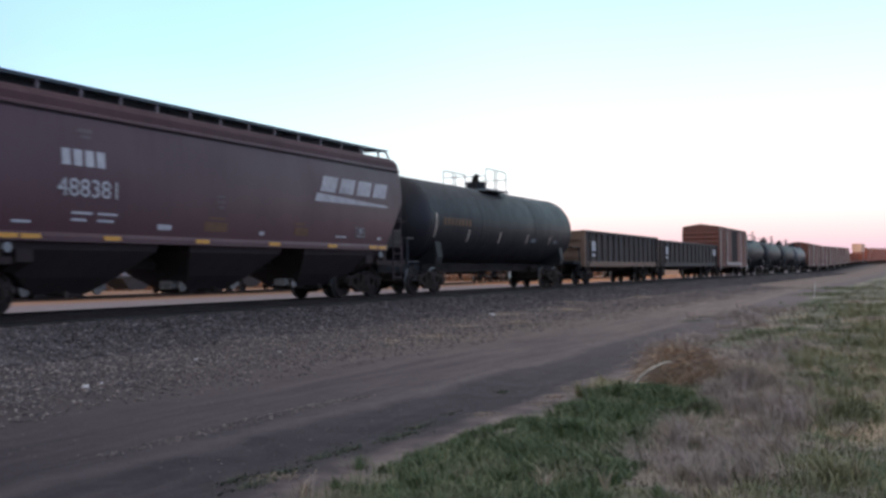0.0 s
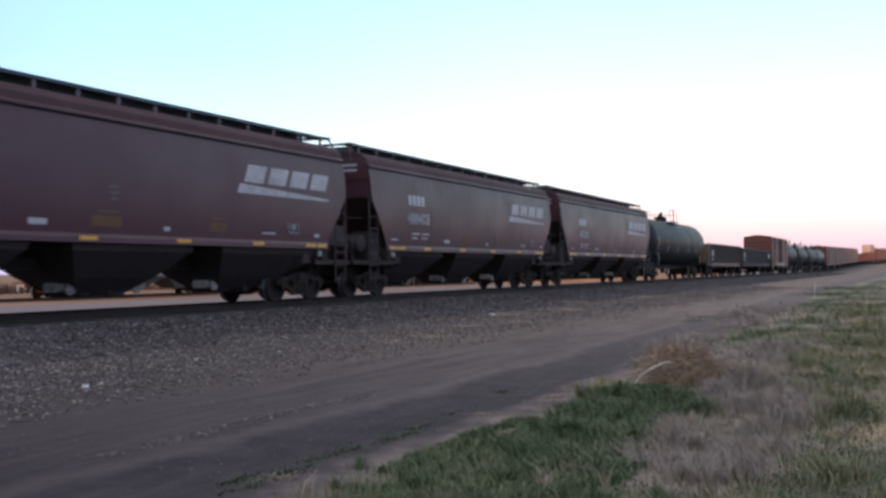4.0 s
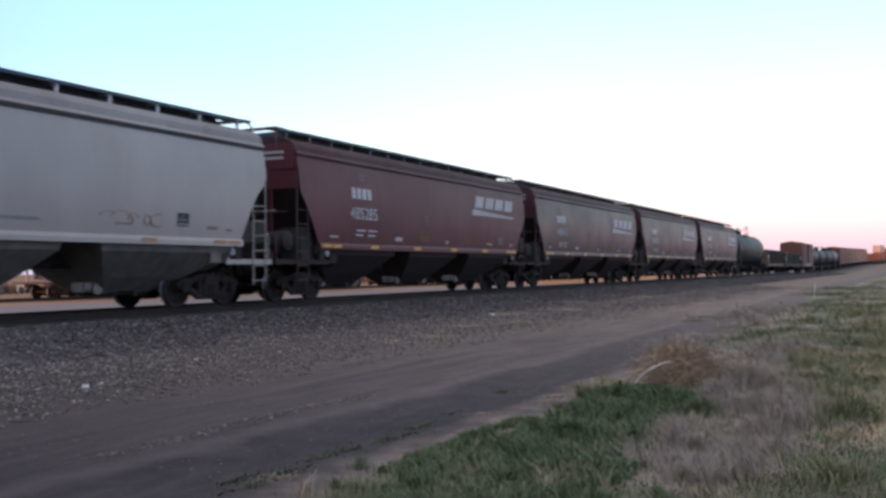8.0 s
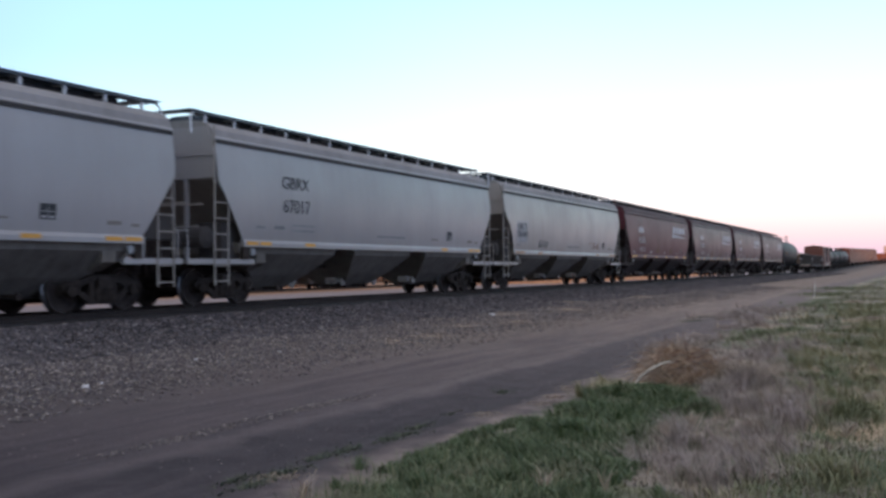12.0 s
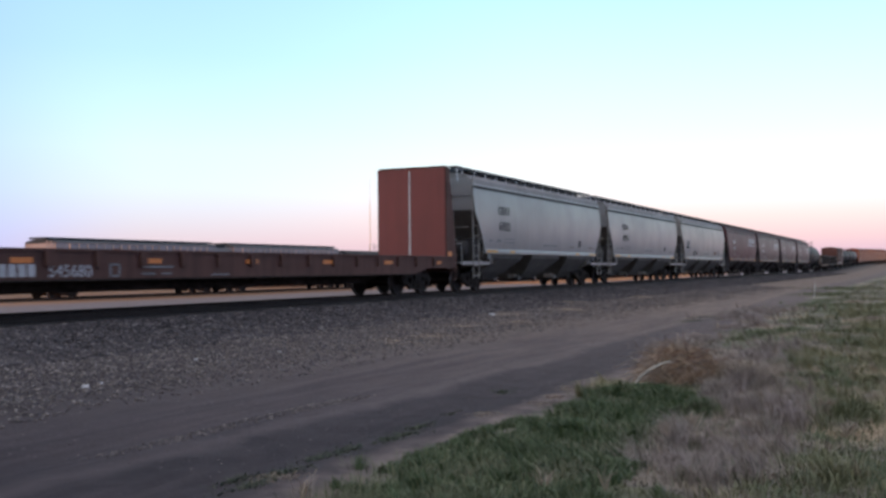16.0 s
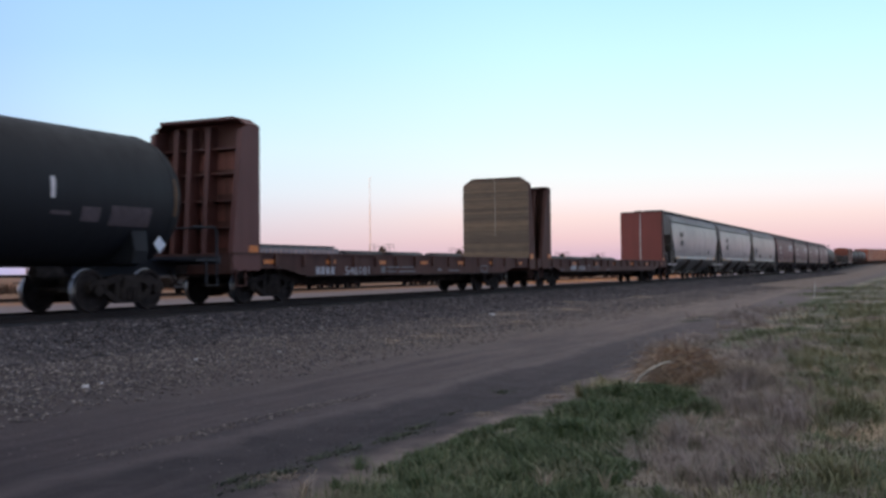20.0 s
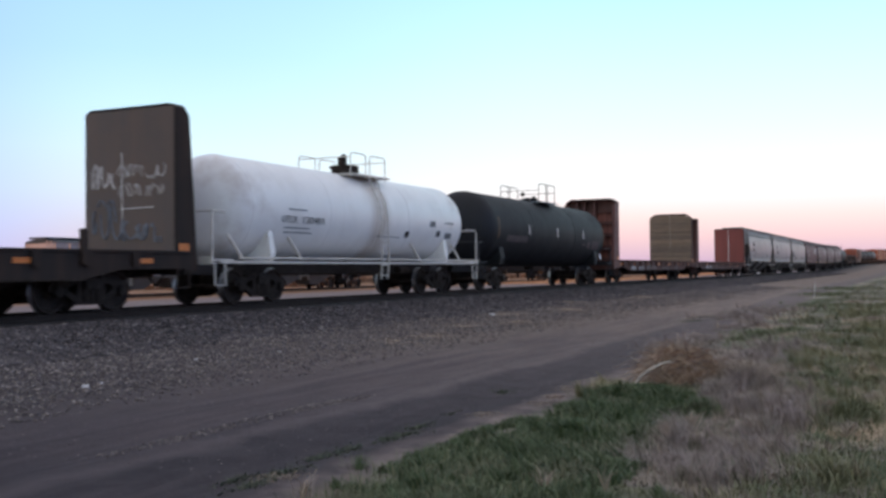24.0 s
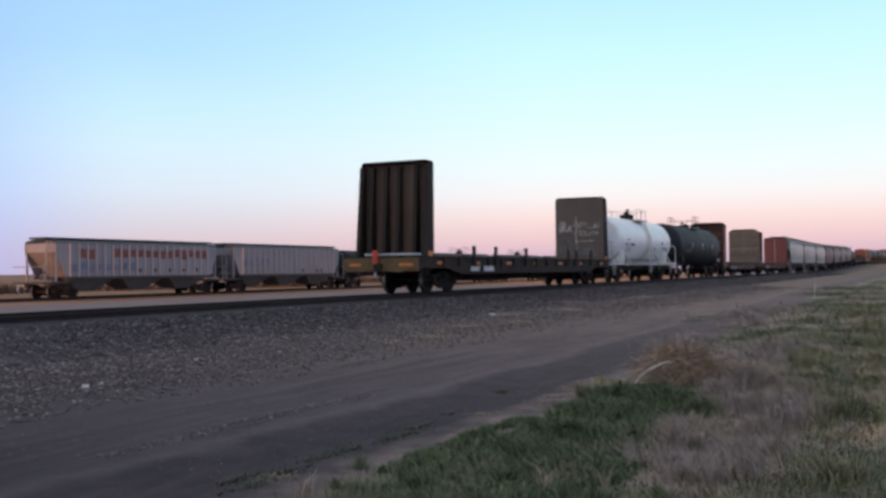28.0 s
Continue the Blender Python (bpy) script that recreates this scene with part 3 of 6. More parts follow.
# ---- running gear ----
WHEEL_R = 0.457
WHEELSETS = []


def gear_meshes():
    g = {}
    bm = B()
    tread = [(0.66, 0.08), (0.672, 0.14), (0.69, 0.34), (0.682, 0.40), (0.682, 0.482), (0.706, 0.482), (0.716, WHEEL_R), (0.818, WHEEL_R - 0.006), (0.818, 0.385), (0.77, 0.36), (0.755, 0.15), (0.79, 0.12), (0.79, 0.08)]
    for s in (1, -1):
        lathe(bm, [(s * a, r) for a, r in tread], 28)
    lathe(bm, [(-0.9, 0.075), (0.9, 0.075)], 10)
    for s in (1, -1):
        for a in (0, 120, 240):
            rod(bm, (0.05 * math.cos(radians(a)), s * 0.9, 0.05 * math.sin(radians(a))), (0.05 * math.cos(radians(a)), s * 0.925, 0.05 * math.sin(radians(a))), 0.018, 6)
    g["wheelset"] = mesh_of("wheelset", bm, "wheel")
    g["wheelset"].materials.append(M["tread"])
    for f in g["wheelset"].polygons:
        if all(math.hypot(g["wheelset"].vertices[v].co.x, g["wheelset"].vertices[v].co.z) > 0.44 for v in f.vertices):
            f.material_index = 1
    bm = B()
    for s in (-1, 1):
        prism_y(bm, [(s * 0.30, 0.80), (s * 0.30, 0.66), (s * 0.66, 0.55), (s * 0.74, 0.58), (s * 1.0, 0.58), (s * 1.12, 0.44), (s * 1.14, 0.56), (s * 1.0, 0.68), (s * 0.62, 0.69)][::-s], -0.06, 0.06)
        prism_y(bm, [(s * 0.28, 0.30), (s * 0.28, 0.17), (s * 0.36, 0.17), (s * 0.72, 0.40), (s * 0.74, 0.60), (s * 0.64, 0.58), (s * 0.62, 0.46)][::-s], -0.06, 0.06)
        prism_y(bm, [(s * 0.28, 0.17), (s * 0.38, 0.24), (s * 0.38, 0.74), (s * 0.28, 0.80)][::-s], -0.07, 0.07)
    box(bm, -0.31, 0.31, -0.065, 0.065, 0.67, 0.80)
    box(bm, -0.31, 0.31, -0.065, 0.065, 0.17, 0.27)
    bmesh.ops.recalc_face_normals(bm, faces=bm.faces[:])
    for s in (-1, 1):
        lathe(bm, [(-0.11, 0.07), (-0.10, 0.12), (0.05, 0.125)], 14, "y", (s * 0.89, 0, 0.457))
    for dx in (-0.17, 0.0, 0.17):
        lathe(bm, [(0.24, 0.075), (0.50, 0.075)], 10, "z", (dx, -0.05, 0))
    g["side_frame"] = mesh_of("side_frame", bm, "steel")
    bm = box(B(), -0.20, 0.20, -1.12, 1.12, 0.46, 0.76, 0.05)
    lathe(bm, [(0.74, 0.22), (0.84, 0.22)], 16, "z")
    for s in (-1, 1):
        box(bm, s * 0.36 - 0.04, s * 0.36 + 0.04, -0.85, 0.85, 0.30, 0.44)
    g["bolster"] = mesh_of("truck", bm, "steel")
    bm = box(B(), -0.62, 0.0, -0.10, 0.10, 0.78, 0.96)
    prism(bm, [(0.0, -0.11, 0.74), (0.0, 0.13, 0.74), (0.0, 0.13, 1.0), (0.0, -0.11, 1.0)], [(0.27, -0.16, 0.72), (0.27, 0.10, 0.72), (0.27, 0.10, 1.02), (0.27, -0.16, 1.02)])
    g["coupler"] = mesh_of("coupler", bm, "steel")
    g["hose"] = mesh_of("air_hose", pipe(B(), [(0, 0, 0.82), (0.12, 0, 0.62), (0.26, 0, 0.48), (0.42, 0, 0.46)], 0.028), "steel")
    return g


GEAR = gear_meshes()


def running_gear(car, half, centres, zoff=-0.06, dx=0.0):
    """Two trucks with their wheelsets, and the couplers and hoses at both ends."""
    both = centres if isinstance(centres, tuple) else (centres, -centres)
    for s in (-1, 1):
        t = piece("truck", GEAR["bolster"], car, (both[0] if s > 0 else both[1], 0, zoff))
        for q in (-1, 1):
            piece("side_frame", GEAR["side_frame"], t, (0, q * 0.98, 0), turn=0 if q < 0 else math.pi)
            w = piece("wheelset", GEAR["wheelset"], t, (q * 0.89, 0, WHEEL_R))
            WHEELSETS.append((w, q))
        piece("coupler", GEAR["coupler"], car, (s * (half - 0.25) + dx, 0, 0), turn=0 if s > 0 else math.pi)
        piece("air_hose", GEAR["hose"], car, (s * (half - 0.55) + dx, -0.3 * s, 0), turn=0 if s > 0 else math.pi)


def ladder(name, parent, material, x, y, z0, z1, wide=0.42, axis="x", step=0.38, r=0.022):
    bm = B()
    dx, dy = (wide / 2, 0) if axis == "x" else (0, wide / 2)
    for s in (-1, 1):
        rod(bm, (x + s * dx, y + s * dy, z0), (x + s * dx, y + s * dy, z1), r * 1.3)
    z = z0 + 0.12
    while z < z1 - 0.02:
        rod(bm, (x - dx, y - dy, z), (x + dx, y + dy, z), r)
        z += step
    return part(name, bm, material, parent)


def uneven_ladder(parent, material, xa, za, xb, zb, y, z0=0.45, step=0.38):
    """A ladder whose outer stile runs on above the inner one as a grab rail."""
    bm = B()
    rod(bm, (xa, y, z0), (xa, y, za), 0.024)
    rod(bm, (xb, y, z0), (xb, y, zb), 0.024)
    z = z0 + 0.1
    while z < min(za, zb) + 0.02:
        rod(bm, (xa, y, z), (xb, y, z), 0.017)
        z += step
    return part("side_ladder", bm, material, parent)


# ---- covered hopper ----
def hopper_width(z):
    """Half width of the bulging side at height z: fullest below the middle, drawn in under the eave."""
    t = min(1.0, max(0.0, (z - 1.5) / 2.5))
    return 1.535 + 0.34 * t - 0.405 * t ** 2 + 0.02 * t * (1 - t)


def on_side(z, proud=0.006):
    """y of the near side at height z, a little proud of the sheet."""
    return -(hopper_width(z) + proud)


def covered_hopper(colour, at, label, half=9.03, curved=False, post="post_white", tape="yellow", brackets=15):
    car = thing("covered_hopper", label, "freight car", at, "freight cars of the passing train")
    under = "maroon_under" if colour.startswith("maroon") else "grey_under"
    dx = -0.35                                    # the longer brake platform is at the rear
    b, sill0 = half - 0.74, half - 1.80           # body and sill half lengths
    zs = [1.5 + 2.51 * i / 12 for i in range(13)]

    def edge(z):
        if z > 3.0:
            return b
        t = (3.0 - z) / 1.5
        return b - (b - sill0) * ((t ** 0.55) if curved else t)
    # plated sides, slanted in towards the sill at both ends
    for s in (-1, 1):
        bm = B()
        cols = 16
        grid = []
        for z in zs:
            e = edge(z)
            grid.append([(bm.verts.new((-e + 2 * e * i / cols, s * hopper_width(z), z)), bm.verts.new((-e + 2 * e * i / cols, s * (hopper_width(z) - 0.02), z))) for i in range(cols + 1)])
        for r0, r1 in zip(grid, grid[1:]):
            for i in range(cols):
                for k in (0, 1):
                    q = [r0[i][k], r0[i + 1][k], r1[i + 1][k], r1[i][k]]
                    bm.faces.new(q if (s < 0) == (k == 0) else q[::-1])
            for i in (0, cols):
                rim = [bm.verts.new(v.co) for v in ((r0[i][0], r1[i][0], r1[i][1], r0[i][1]) if (i == 0) == (s < 0) else (r0[i][0], r0[i][1], r1[i][1], r1[i][0]))]
                bm.faces.new(rim)
        part("side_sheet", bm, colour, car, smooth=True)
        part("side_sill", prism_x(B(), [(s * 1.50, 1.40), (s * 1.60, 1.40), (s * 1.60, 1.50), (s * 1.56, 1.58), (s * 1.50, 1.58)][::s], -sill0 - 0.05, sill0 + 0.05), colour, car)
        part("eave_rail", prism_x(B(), [(s * 1.40, 3.985), (s * 1.515, 3.995), (s * 1.50, 4.045), (s * 1.40, 4.09)][::s], -b, b), colour, car)
        # near-black strip along the underside of each eave rail
        part("eave_seam", box(B(), -b, b, *sorted((s * 1.42, s * 1.517)), 3.95 if colour.startswith("maroon") else 3.90, 3.984), "dark_maroon" if colour.startswith("maroon") else "seam_grey", car, "dark seam under the eave")
    # inner body between the sides, with slope sheets under each end
    bm = B()
    low = b - 0.05 - 1.5 * 1.35
    prism_y(bm, [(-b + 0.02, 3.9), (-b + 0.02, 3.02), (-low, 1.5), (low, 1.5), (b - 0.02, 3.02), (b - 0.02, 3.9)][::-1], -1.44, 1.44)
    part("slope_sheet_body", bm, under if colour.startswith("maroon") else "grey_end", car, "rust-stained slope sheets under the ends, coloured darker for the shade there")
    # curved roof
    bm = B()
    arc = [(-1.46, 3.92), (-1.45, 4.06), (-1.40, 4.24), (-1.28, 4.37), (-1.0, 4.46), (-0.6, 4.50), (0, 4.51), (0.6, 4.50), (1.0, 4.46), (1.28, 4.37), (1.40, 4.24), (1.45, 4.06), (1.46, 3.92)]
    prism_x(bm, arc[::-1], -b - 0.02, b + 0.02)
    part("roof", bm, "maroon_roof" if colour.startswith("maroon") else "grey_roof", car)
    for s in (-1, 1):
        part("end_wall", box(B(), *sorted((s * (b - 0.01), s * (b + 0.012))), -1.5, 1.5, 3.05, 3.62), colour, car)
        part("roof_end_cap", prism_x(B(), [(-1.48, 3.6), (1.48, 3.6), (1.44, 3.98), (1.32, 4.31), (-1.32, 4.31), (-1.44, 3.98)], s * (b + 0.03) - 0.02, s * (b + 0.03) + 0.02), colour, car)
    # roof hatch trough and covers
    n = 5
    for i in range(n):
        w = (2 * b - 1.4) / n
        x0 = -b + 0.7 + i * w
        part("hatch_cover", prism_x(B(), [(-0.56, 4.31), (0.56, 4.31), (0.56, 4.70), (0.40, 4.76), (-0.40, 4.76), (-0.56, 4.70)], x0 + 0.02, x0 + w - 0.02), "hatch", car)
    # running boards on brackets
    bracket = mesh_of("running_board_bracket", box(box(B(), -0.034, 0.034, -0.024, 0.024, 0, 0.30), -0.03, 0.03, -0.02, 0.28, 0.26, 0.30), post)
    for s in (-1, 1):
        bm = B()
        y0, y1 = sorted((s * 0.58, s * 0.95))
        box(bm, -b - 0.15, b + 0.15, y0, y1, 4.69, 4.72)
        box(bm, -b - 0.15, b + 0.15, y0 - 0.012 if s < 0 else y1 - 0.012, y0 + 0.012 if s < 0 else y1 + 0.012, 4.655, 4.735)
        part("running_board", bm, "hatch", car)
        m = brackets
        for i in range(m):
            piece("running_board_bracket", bracket, car, (-b + 0.35 + (2 * b - 0.7) * i / (m - 1), s * 0.92, 4.385), turn=0 if s < 0 else math.pi)
    for s in (-1, 1):
        part("end_running_board", box(B(), s * (b + 0.02) - 0.22, s * (b + 0.02) + 0.22, -0.98, 0.98, 4.725, 4.745), "grating", car)
        for q in (-1, 1):
            part("roof_end_bracket", pipe(B(), [(s * (b - 0.25), q * 0.93, 4.72), (s * (b + 0.05), q * 0.93, 4.70), (s * (b + 0.20), q * 0.95, 4.60), (s * (b + 0.26), q * 0.98, 4.42), (s * (b + 0.26), q * 1.0, 4.15)], 0.028), post if post != "maroon_post" else colour, car)
        # end platform, posts, ladders
        x0, x1 = sorted((s * (half - 2.3), s * (half - 0.08) + dx))
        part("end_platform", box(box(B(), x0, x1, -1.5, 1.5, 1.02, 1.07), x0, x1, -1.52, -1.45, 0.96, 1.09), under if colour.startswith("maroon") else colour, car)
        part("draft_sill", box(B(), x0, x1, -0.22, 0.22, 0.68, 1.02), "steel", car)
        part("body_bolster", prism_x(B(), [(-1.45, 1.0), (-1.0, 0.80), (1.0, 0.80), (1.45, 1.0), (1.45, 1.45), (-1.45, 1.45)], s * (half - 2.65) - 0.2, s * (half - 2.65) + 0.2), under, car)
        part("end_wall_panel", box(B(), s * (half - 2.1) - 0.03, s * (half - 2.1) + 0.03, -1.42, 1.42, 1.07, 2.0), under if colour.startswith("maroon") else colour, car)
        for q in (-1, 1):
            part("end_post", box(B(), s * (b - 0.02) - 0.05, s * (b - 0.02) + 0.05, q * 0.62 - 0.04, q * 0.62 + 0.04, 1.05, 3.1), colour, car)
            m = "ladder_tan" if colour.startswith("grey") else "maroon_iron"
            if s > 0:
                uneven_ladder(car, m, half - 0.74, 3.05, half - 1.26, 2.45, q * 1.54)
            else:
                uneven_ladder(car, m, -half + 0.67, 4.30 if colour.startswith("grey") else 3.25, -half + 1.20, 2.65, q * 1.54)
            part("grab_iron", pipe(B(), [(s * (b + 0.04), q * 0.25, 2.35), (s * (b + 0.10), q * 0.25, 2.35), (s * (b + 0.10), q * 0.25, 3.45), (s * (b + 0.04), q * 0.25, 3.45)], 0.02), m, car)
            part("end_grab", rod(B(), (s * (half - 0.25), q * 0.2, 2.38), (s * (half - 0.25), q * 1.5, 2.38), 0.02), m, car)
            part("tow_loop", lathe(B(), [(-0.02, 0.10), (0.02, 0.10), (0.02, 0.06), (-0.02, 0.06)], 12, "y", (s * (sill0 - 0.35), q * 1.56, 1.27)), "grey_mark", car)
            part("jacking_pad", box(B(), s * (half - 1.9) - 0.12, s * (half - 1.9) + 0.12, q * 1.5 - 0.06, q * 1.5 + 0.06, 1.08, 1.4), "steel", car)
        part("end_hand_rail", pipe(B(), [(s * (half - 0.15) + dx, -1.45, 1.06), (s * (half - 0.15) + dx, -1.45, 1.75), (s * (half - 0.15) + dx, 1.45, 1.75), (s * (half - 0.15) + dx, 1.45, 1.06)], 0.02), colour, car)
    if colour.startswith("maroon"):
        for z in (4.02, 3.86):
            part("end_mark", box(B(), -b - 0.062, -b - 0.055, -1.1, -0.45, z, z + 0.07), "white_mark", car)
    part("equipment_box", box(B(), half - 1.55, half - 0.55, -1.42, -0.9, 1.50, 2.08, 0.03), "gear_grey", car)
    part("brake_reservoir", lathe(B(), [(-0.50, 0.12), (-0.43, 0.27), (0.43, 0.27), (0.50, 0.12)], 18, "y", (-half + 0.85, -0.72, 1.62)), "gear_grey", car)
    part("valve_housing", prism_y(B(), [(-half + 1.2, 1.08), (-half + 2.0, 1.08), (-half + 2.0, 1.75), (-half + 1.75, 2.0), (-half + 1.2, 2.0)], -1.32, -0.62), "gear_grey", car)
    part("brake_valve", box(B(), -half + 0.45, -half + 0.8, -0.1, 0.6, 1.07, 1.62, 0.04), "steel", car)
    part("brake_wheel", lathe(B(), [(-0.02, 0.27), (0.02, 0.27), (0.02, 0.23), (-0.02, 0.23)], 16, "x", (-half - 0.05, 0.55, 2.35)), "steel", car)
    part("centre_sill", box(B(), -half + 2, half - 2, -0.2, 0.2, 0.86, 1.12), "steel", car)
    # three discharge bays with their gates
    for i in (-1, 0, 1):
        cx = i * 4.78
        top = sill0 + 0.15 - 4.78                   # the outer bays reach to the ends of the sill
        left, right = ((top, 1.45) if i < 0 else (1.88, 1.22)), ((top, 1.45) if i > 0 else (1.88, 1.22))
        rings = [[(cx - a, -d, z), (cx + c, -d, z), (cx + c, d, z), (cx - a, d, z)] for a, c, d, z in ((0.74, 0.74, 0.42, 0.32), (left[1], right[1], 0.88, 0.68), (left[0] - 0.06, right[0] - 0.06, 1.45, 1.24), (left[0], right[0], 1.50, 1.5))]
        bm = B()
        loft = [[bm.verts.new(p) for p in r] for r in rings]
        for r0, r1 in zip(loft, loft[1:]):
            for a in range(4):
                bm.faces.new((r0[a], r0[(a + 1) % 4], r1[(a + 1) % 4], r1[a]))
        bm.faces.new(loft[0][::-1])
        bm.faces.new(loft[-1])
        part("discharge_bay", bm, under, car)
        gate = part("outlet_gate", box(B(), cx - 0.66, cx + 0.66, -0.45, 0.45, 0.26, 0.40, 0.02), "steel", car)
        for q in (-1, 1):
            part("gate_drive", lathe(box(B(), cx + q * 1.0 - 0.34, cx + q * 1.0 + 0.34, -0.46, -0.10, 0.37, 0.57, 0.05), [(-0.56, 0.06), (-0.54, 0.14), (-0.48, 0.14), (-0.46, 0.06)], 12, "y", (cx + q * 1.0, 0, 0.44)), "gear_pale", gate, "pale gate drive casting")
            part("drive_rod", rod(B(), (cx + q * 0.66, -0.3, 0.34), (cx + q * 1.3, -0.3, 0.44), 0.03), "steel", gate)
        bm = B()
        rod(bm, (cx - 0.3, -0.95, 0.33), (cx - 0.3, 0.95, 0.33), 0.035)
        for q in (-1, 1):
            lathe(bm, [(q * 0.90, 0.08), (q * 0.97, 0.08)], 8, "y", (cx - 0.3, 0, 0.33))
        part("gate_shaft", bm, "steel", gate)
    # reflective tape along the sills
    tape_long = mesh_of("reflector", box(B(), -0.24, 0.24, -0.004, 0.004, -0.045, 0.045), tape)
    for q in (-1, 1):
        for x in (-sill0 + 0.3, -sill0 + 0.86, -4.45, -1.55, 1.35, 4.2, sill0 - 0.86, sill0 - 0.3):
            if colour.startswith("grey") and abs(x) in (1.55, 1.35):
                continue
            piece("reflector", tape_long, car, (x, q * 1.606, 1.49))
    inset = 1.95 if colour.startswith("maroon") else 2.05
    running_gear(car, half, (half - inset + dx, -half + inset + dx), dx=dx)
    return car


def big_emblem(car, x0, x1, z0, z1):
    """A slanted block emblem over a thin wedge."""
    w, lean, n = x1 - x0, 0.20, 4
    bw = (w - 0.35) / n
    h0, h1 = z0 + 0.29, z1 + 0.04
    s = lambda z: lean * (z - h0) / (h1 - h0) * 1.2
    for i in range(n):
        a = x0 + 0.30 + i * bw
        b = a + bw - 0.19
        t, zm = (b - a) * 0.36, (h0 + h1) / 2
        bm = B()
        cuts = ((a, b, h0, h1),)
        for q0, q1, za, zb in cuts:
            near = [(q0 + s(za), on_side(za), za), (q1 + s(za), on_side(za), za), (q1 + s(zb), on_side(zb), zb), (q0 + s(zb), on_side(zb), zb)]
            prism(bm, [(px, py + 0.012, pz) for px, py, pz in near], near)
        part("emblem_block", bm, "emblem", car, "pale slanted emblem block")
    near = [(px, on_side(pz), pz) for px, pz in ((x0, z0), (x1 - 0.1, z0), (x1 - 0.05, z0 + 0.06), (x0 + 0.14, z0 + 0.24))]
    part("emblem_wedge", prism(B(), [(px, py + 0.012, pz) for px, py, pz in near], near), "emblem", car, "pale emblem underline")


def maroon_lettering(car, number, half=9.03, ex=0.0, ez=0.0):
    bars(car, "white_mark", [(-5.8 + i * 0.31, -5.8 + i * 0.31 + 0.22, 2.93, 3.26) for i in range(4)], "mark_bar", curved=True)
    words(number, car, "white_mark", -5.13, on_side(2.49, 0.012), 2.49, 0.36, 1.62, label="white stencilled car number")
    bars(car, "faint_mark", [(-5.35, -4.95, 3.62, 3.70), (-5.30, -5.0, 3.50, 3.57), (-1.0, -0.7, 2.55, 2.62), (-1.0, -0.7, 2.42, 2.49), (-0.95, -0.75, 2.29, 2.36)], curved=True)
    bars(car, "white_mark", [(-5.55, -5.0, 1.96, 2.01), (-4.85, -4.3, 1.96, 2.01), (-5.55, -5.15, 1.82, 1.87), (-4.85, -4.4, 1.82, 1.87), (-7.0, -6.55, 1.74, 1.79), (-3.05, -2.6, 1.72, 1.84), (0.72, 0.92, 1.70, 1.80), (4.4, 5.0, 1.74, 1.79), (6.85, 7.1, 1.72, 1.80)], curved=True)
    bars(car, "yellow_mark", [(-1.45, -0.6, 1.74, 1.96), (-1.30, -0.7, 2.03, 2.08), (2.3, 2.95, 1.74, 1.96), (2.3, 2.8, 2.03, 2.08)], curved=True)
    bm = B()
    for x0, x1, z0, z1 in ((5.55, 6.05, 1.78, 1.83), (5.55, 6.05, 2.1, 2.15), (5.55, 5.6, 1.78, 2.15), (6.0, 6.05, 1.78, 2.15), (5.7, 5.9, 1.88, 2.05)):
        box(bm, x0, x1, on_side(2.0), on_side(2.0) + 0.014, z0, z1)
    part("stencil_frame", bm, "grey_mark", car)
    big_emblem(car, half - 5.95 + ex, half - 1.65 + ex, 2.74 + ez, 3.44 + ez)


def grey_lettering(car, mark, number, patch, o=0.0):
    if patch:
        rows = [(on_side(1.92 + 0.225 * i, 0.004), 1.92 + 0.225 * i) for i in range(5)]
        part("paint_patch", prism_x(B(), (rows + [(a + 0.01, z) for a, z in rows[::-1]])[::-1], o - 7.50, o - 6.22), "grey_patch", car, "cleaner pale paint patch")
        words(mark, car, "black_mark", o - 6.84, on_side(2.60, 0.012), 2.60, 0.28, 1.05)
        words(number, car, "black_mark", o - 6.84, on_side(2.27, 0.012), 2.27, 0.27, 1.18)
        bars(car, "grey_mark", [(-7.0, -6.65, 2.03, 2.07), (-6.55, -6.1, 2.03, 2.07), (-7.0, -6.2, 1.93, 1.97), (-7.25, -6.75, 1.78, 1.82)], curved=True)
        graffiti(car, on_side(1.86), o - 4.75, 1.66, 1.2, 0.40, "black_mark", 5, r=0.02)
        graffiti(car, on_side(1.93), 2.75, 1.78, 1.9, 0.3, "graffiti_rust", 9, r=0.012)
    else:
        words(mark, car, "black_mark", o - 5.32, on_side(3.13, 0.012), 3.13, 0.33, 1.27)
        words(number, car, "black_mark", o - 5.30, on_side(2.51, 0.012), 2.51, 0.35, 1.25)
        bars(car, "grey_mark", [(-6.9, -6.5, 1.88, 1.94), (-6.1, -5.65, 1.88, 1.97), (-5.3, -4.2, 1.98, 2.03), (-5.3, -4.2, 1.84, 1.89)], curved=True)
    bars(car, "grey_mark", [(-0.6, 1.2, 1.80, 1.86)], curved=True)
    d = 0.72 if patch else 0.0
    bars(car, "black_mark", [(d + 4.42, d + 4.82, 1.82, 2.13)], curved=True)
    bars(car, "grey_patch", [(d + 4.46, d + 4.58, 1.85, 1.89), (d + 4.65, d + 4.79, 1.85, 1.89), (d + 4.45, d + 4.79, 1.97, 1.985), (d + 4.61, d + 4.625, 1.85, 2.1)], curved=True)
    bars(car, "grey_end", [(6.2, 6.6, 1.78, 1.86), (6.9, 7.15, 1.76, 1.82), (3.2, 3.7, 1.80, 1.84)], curved=True)


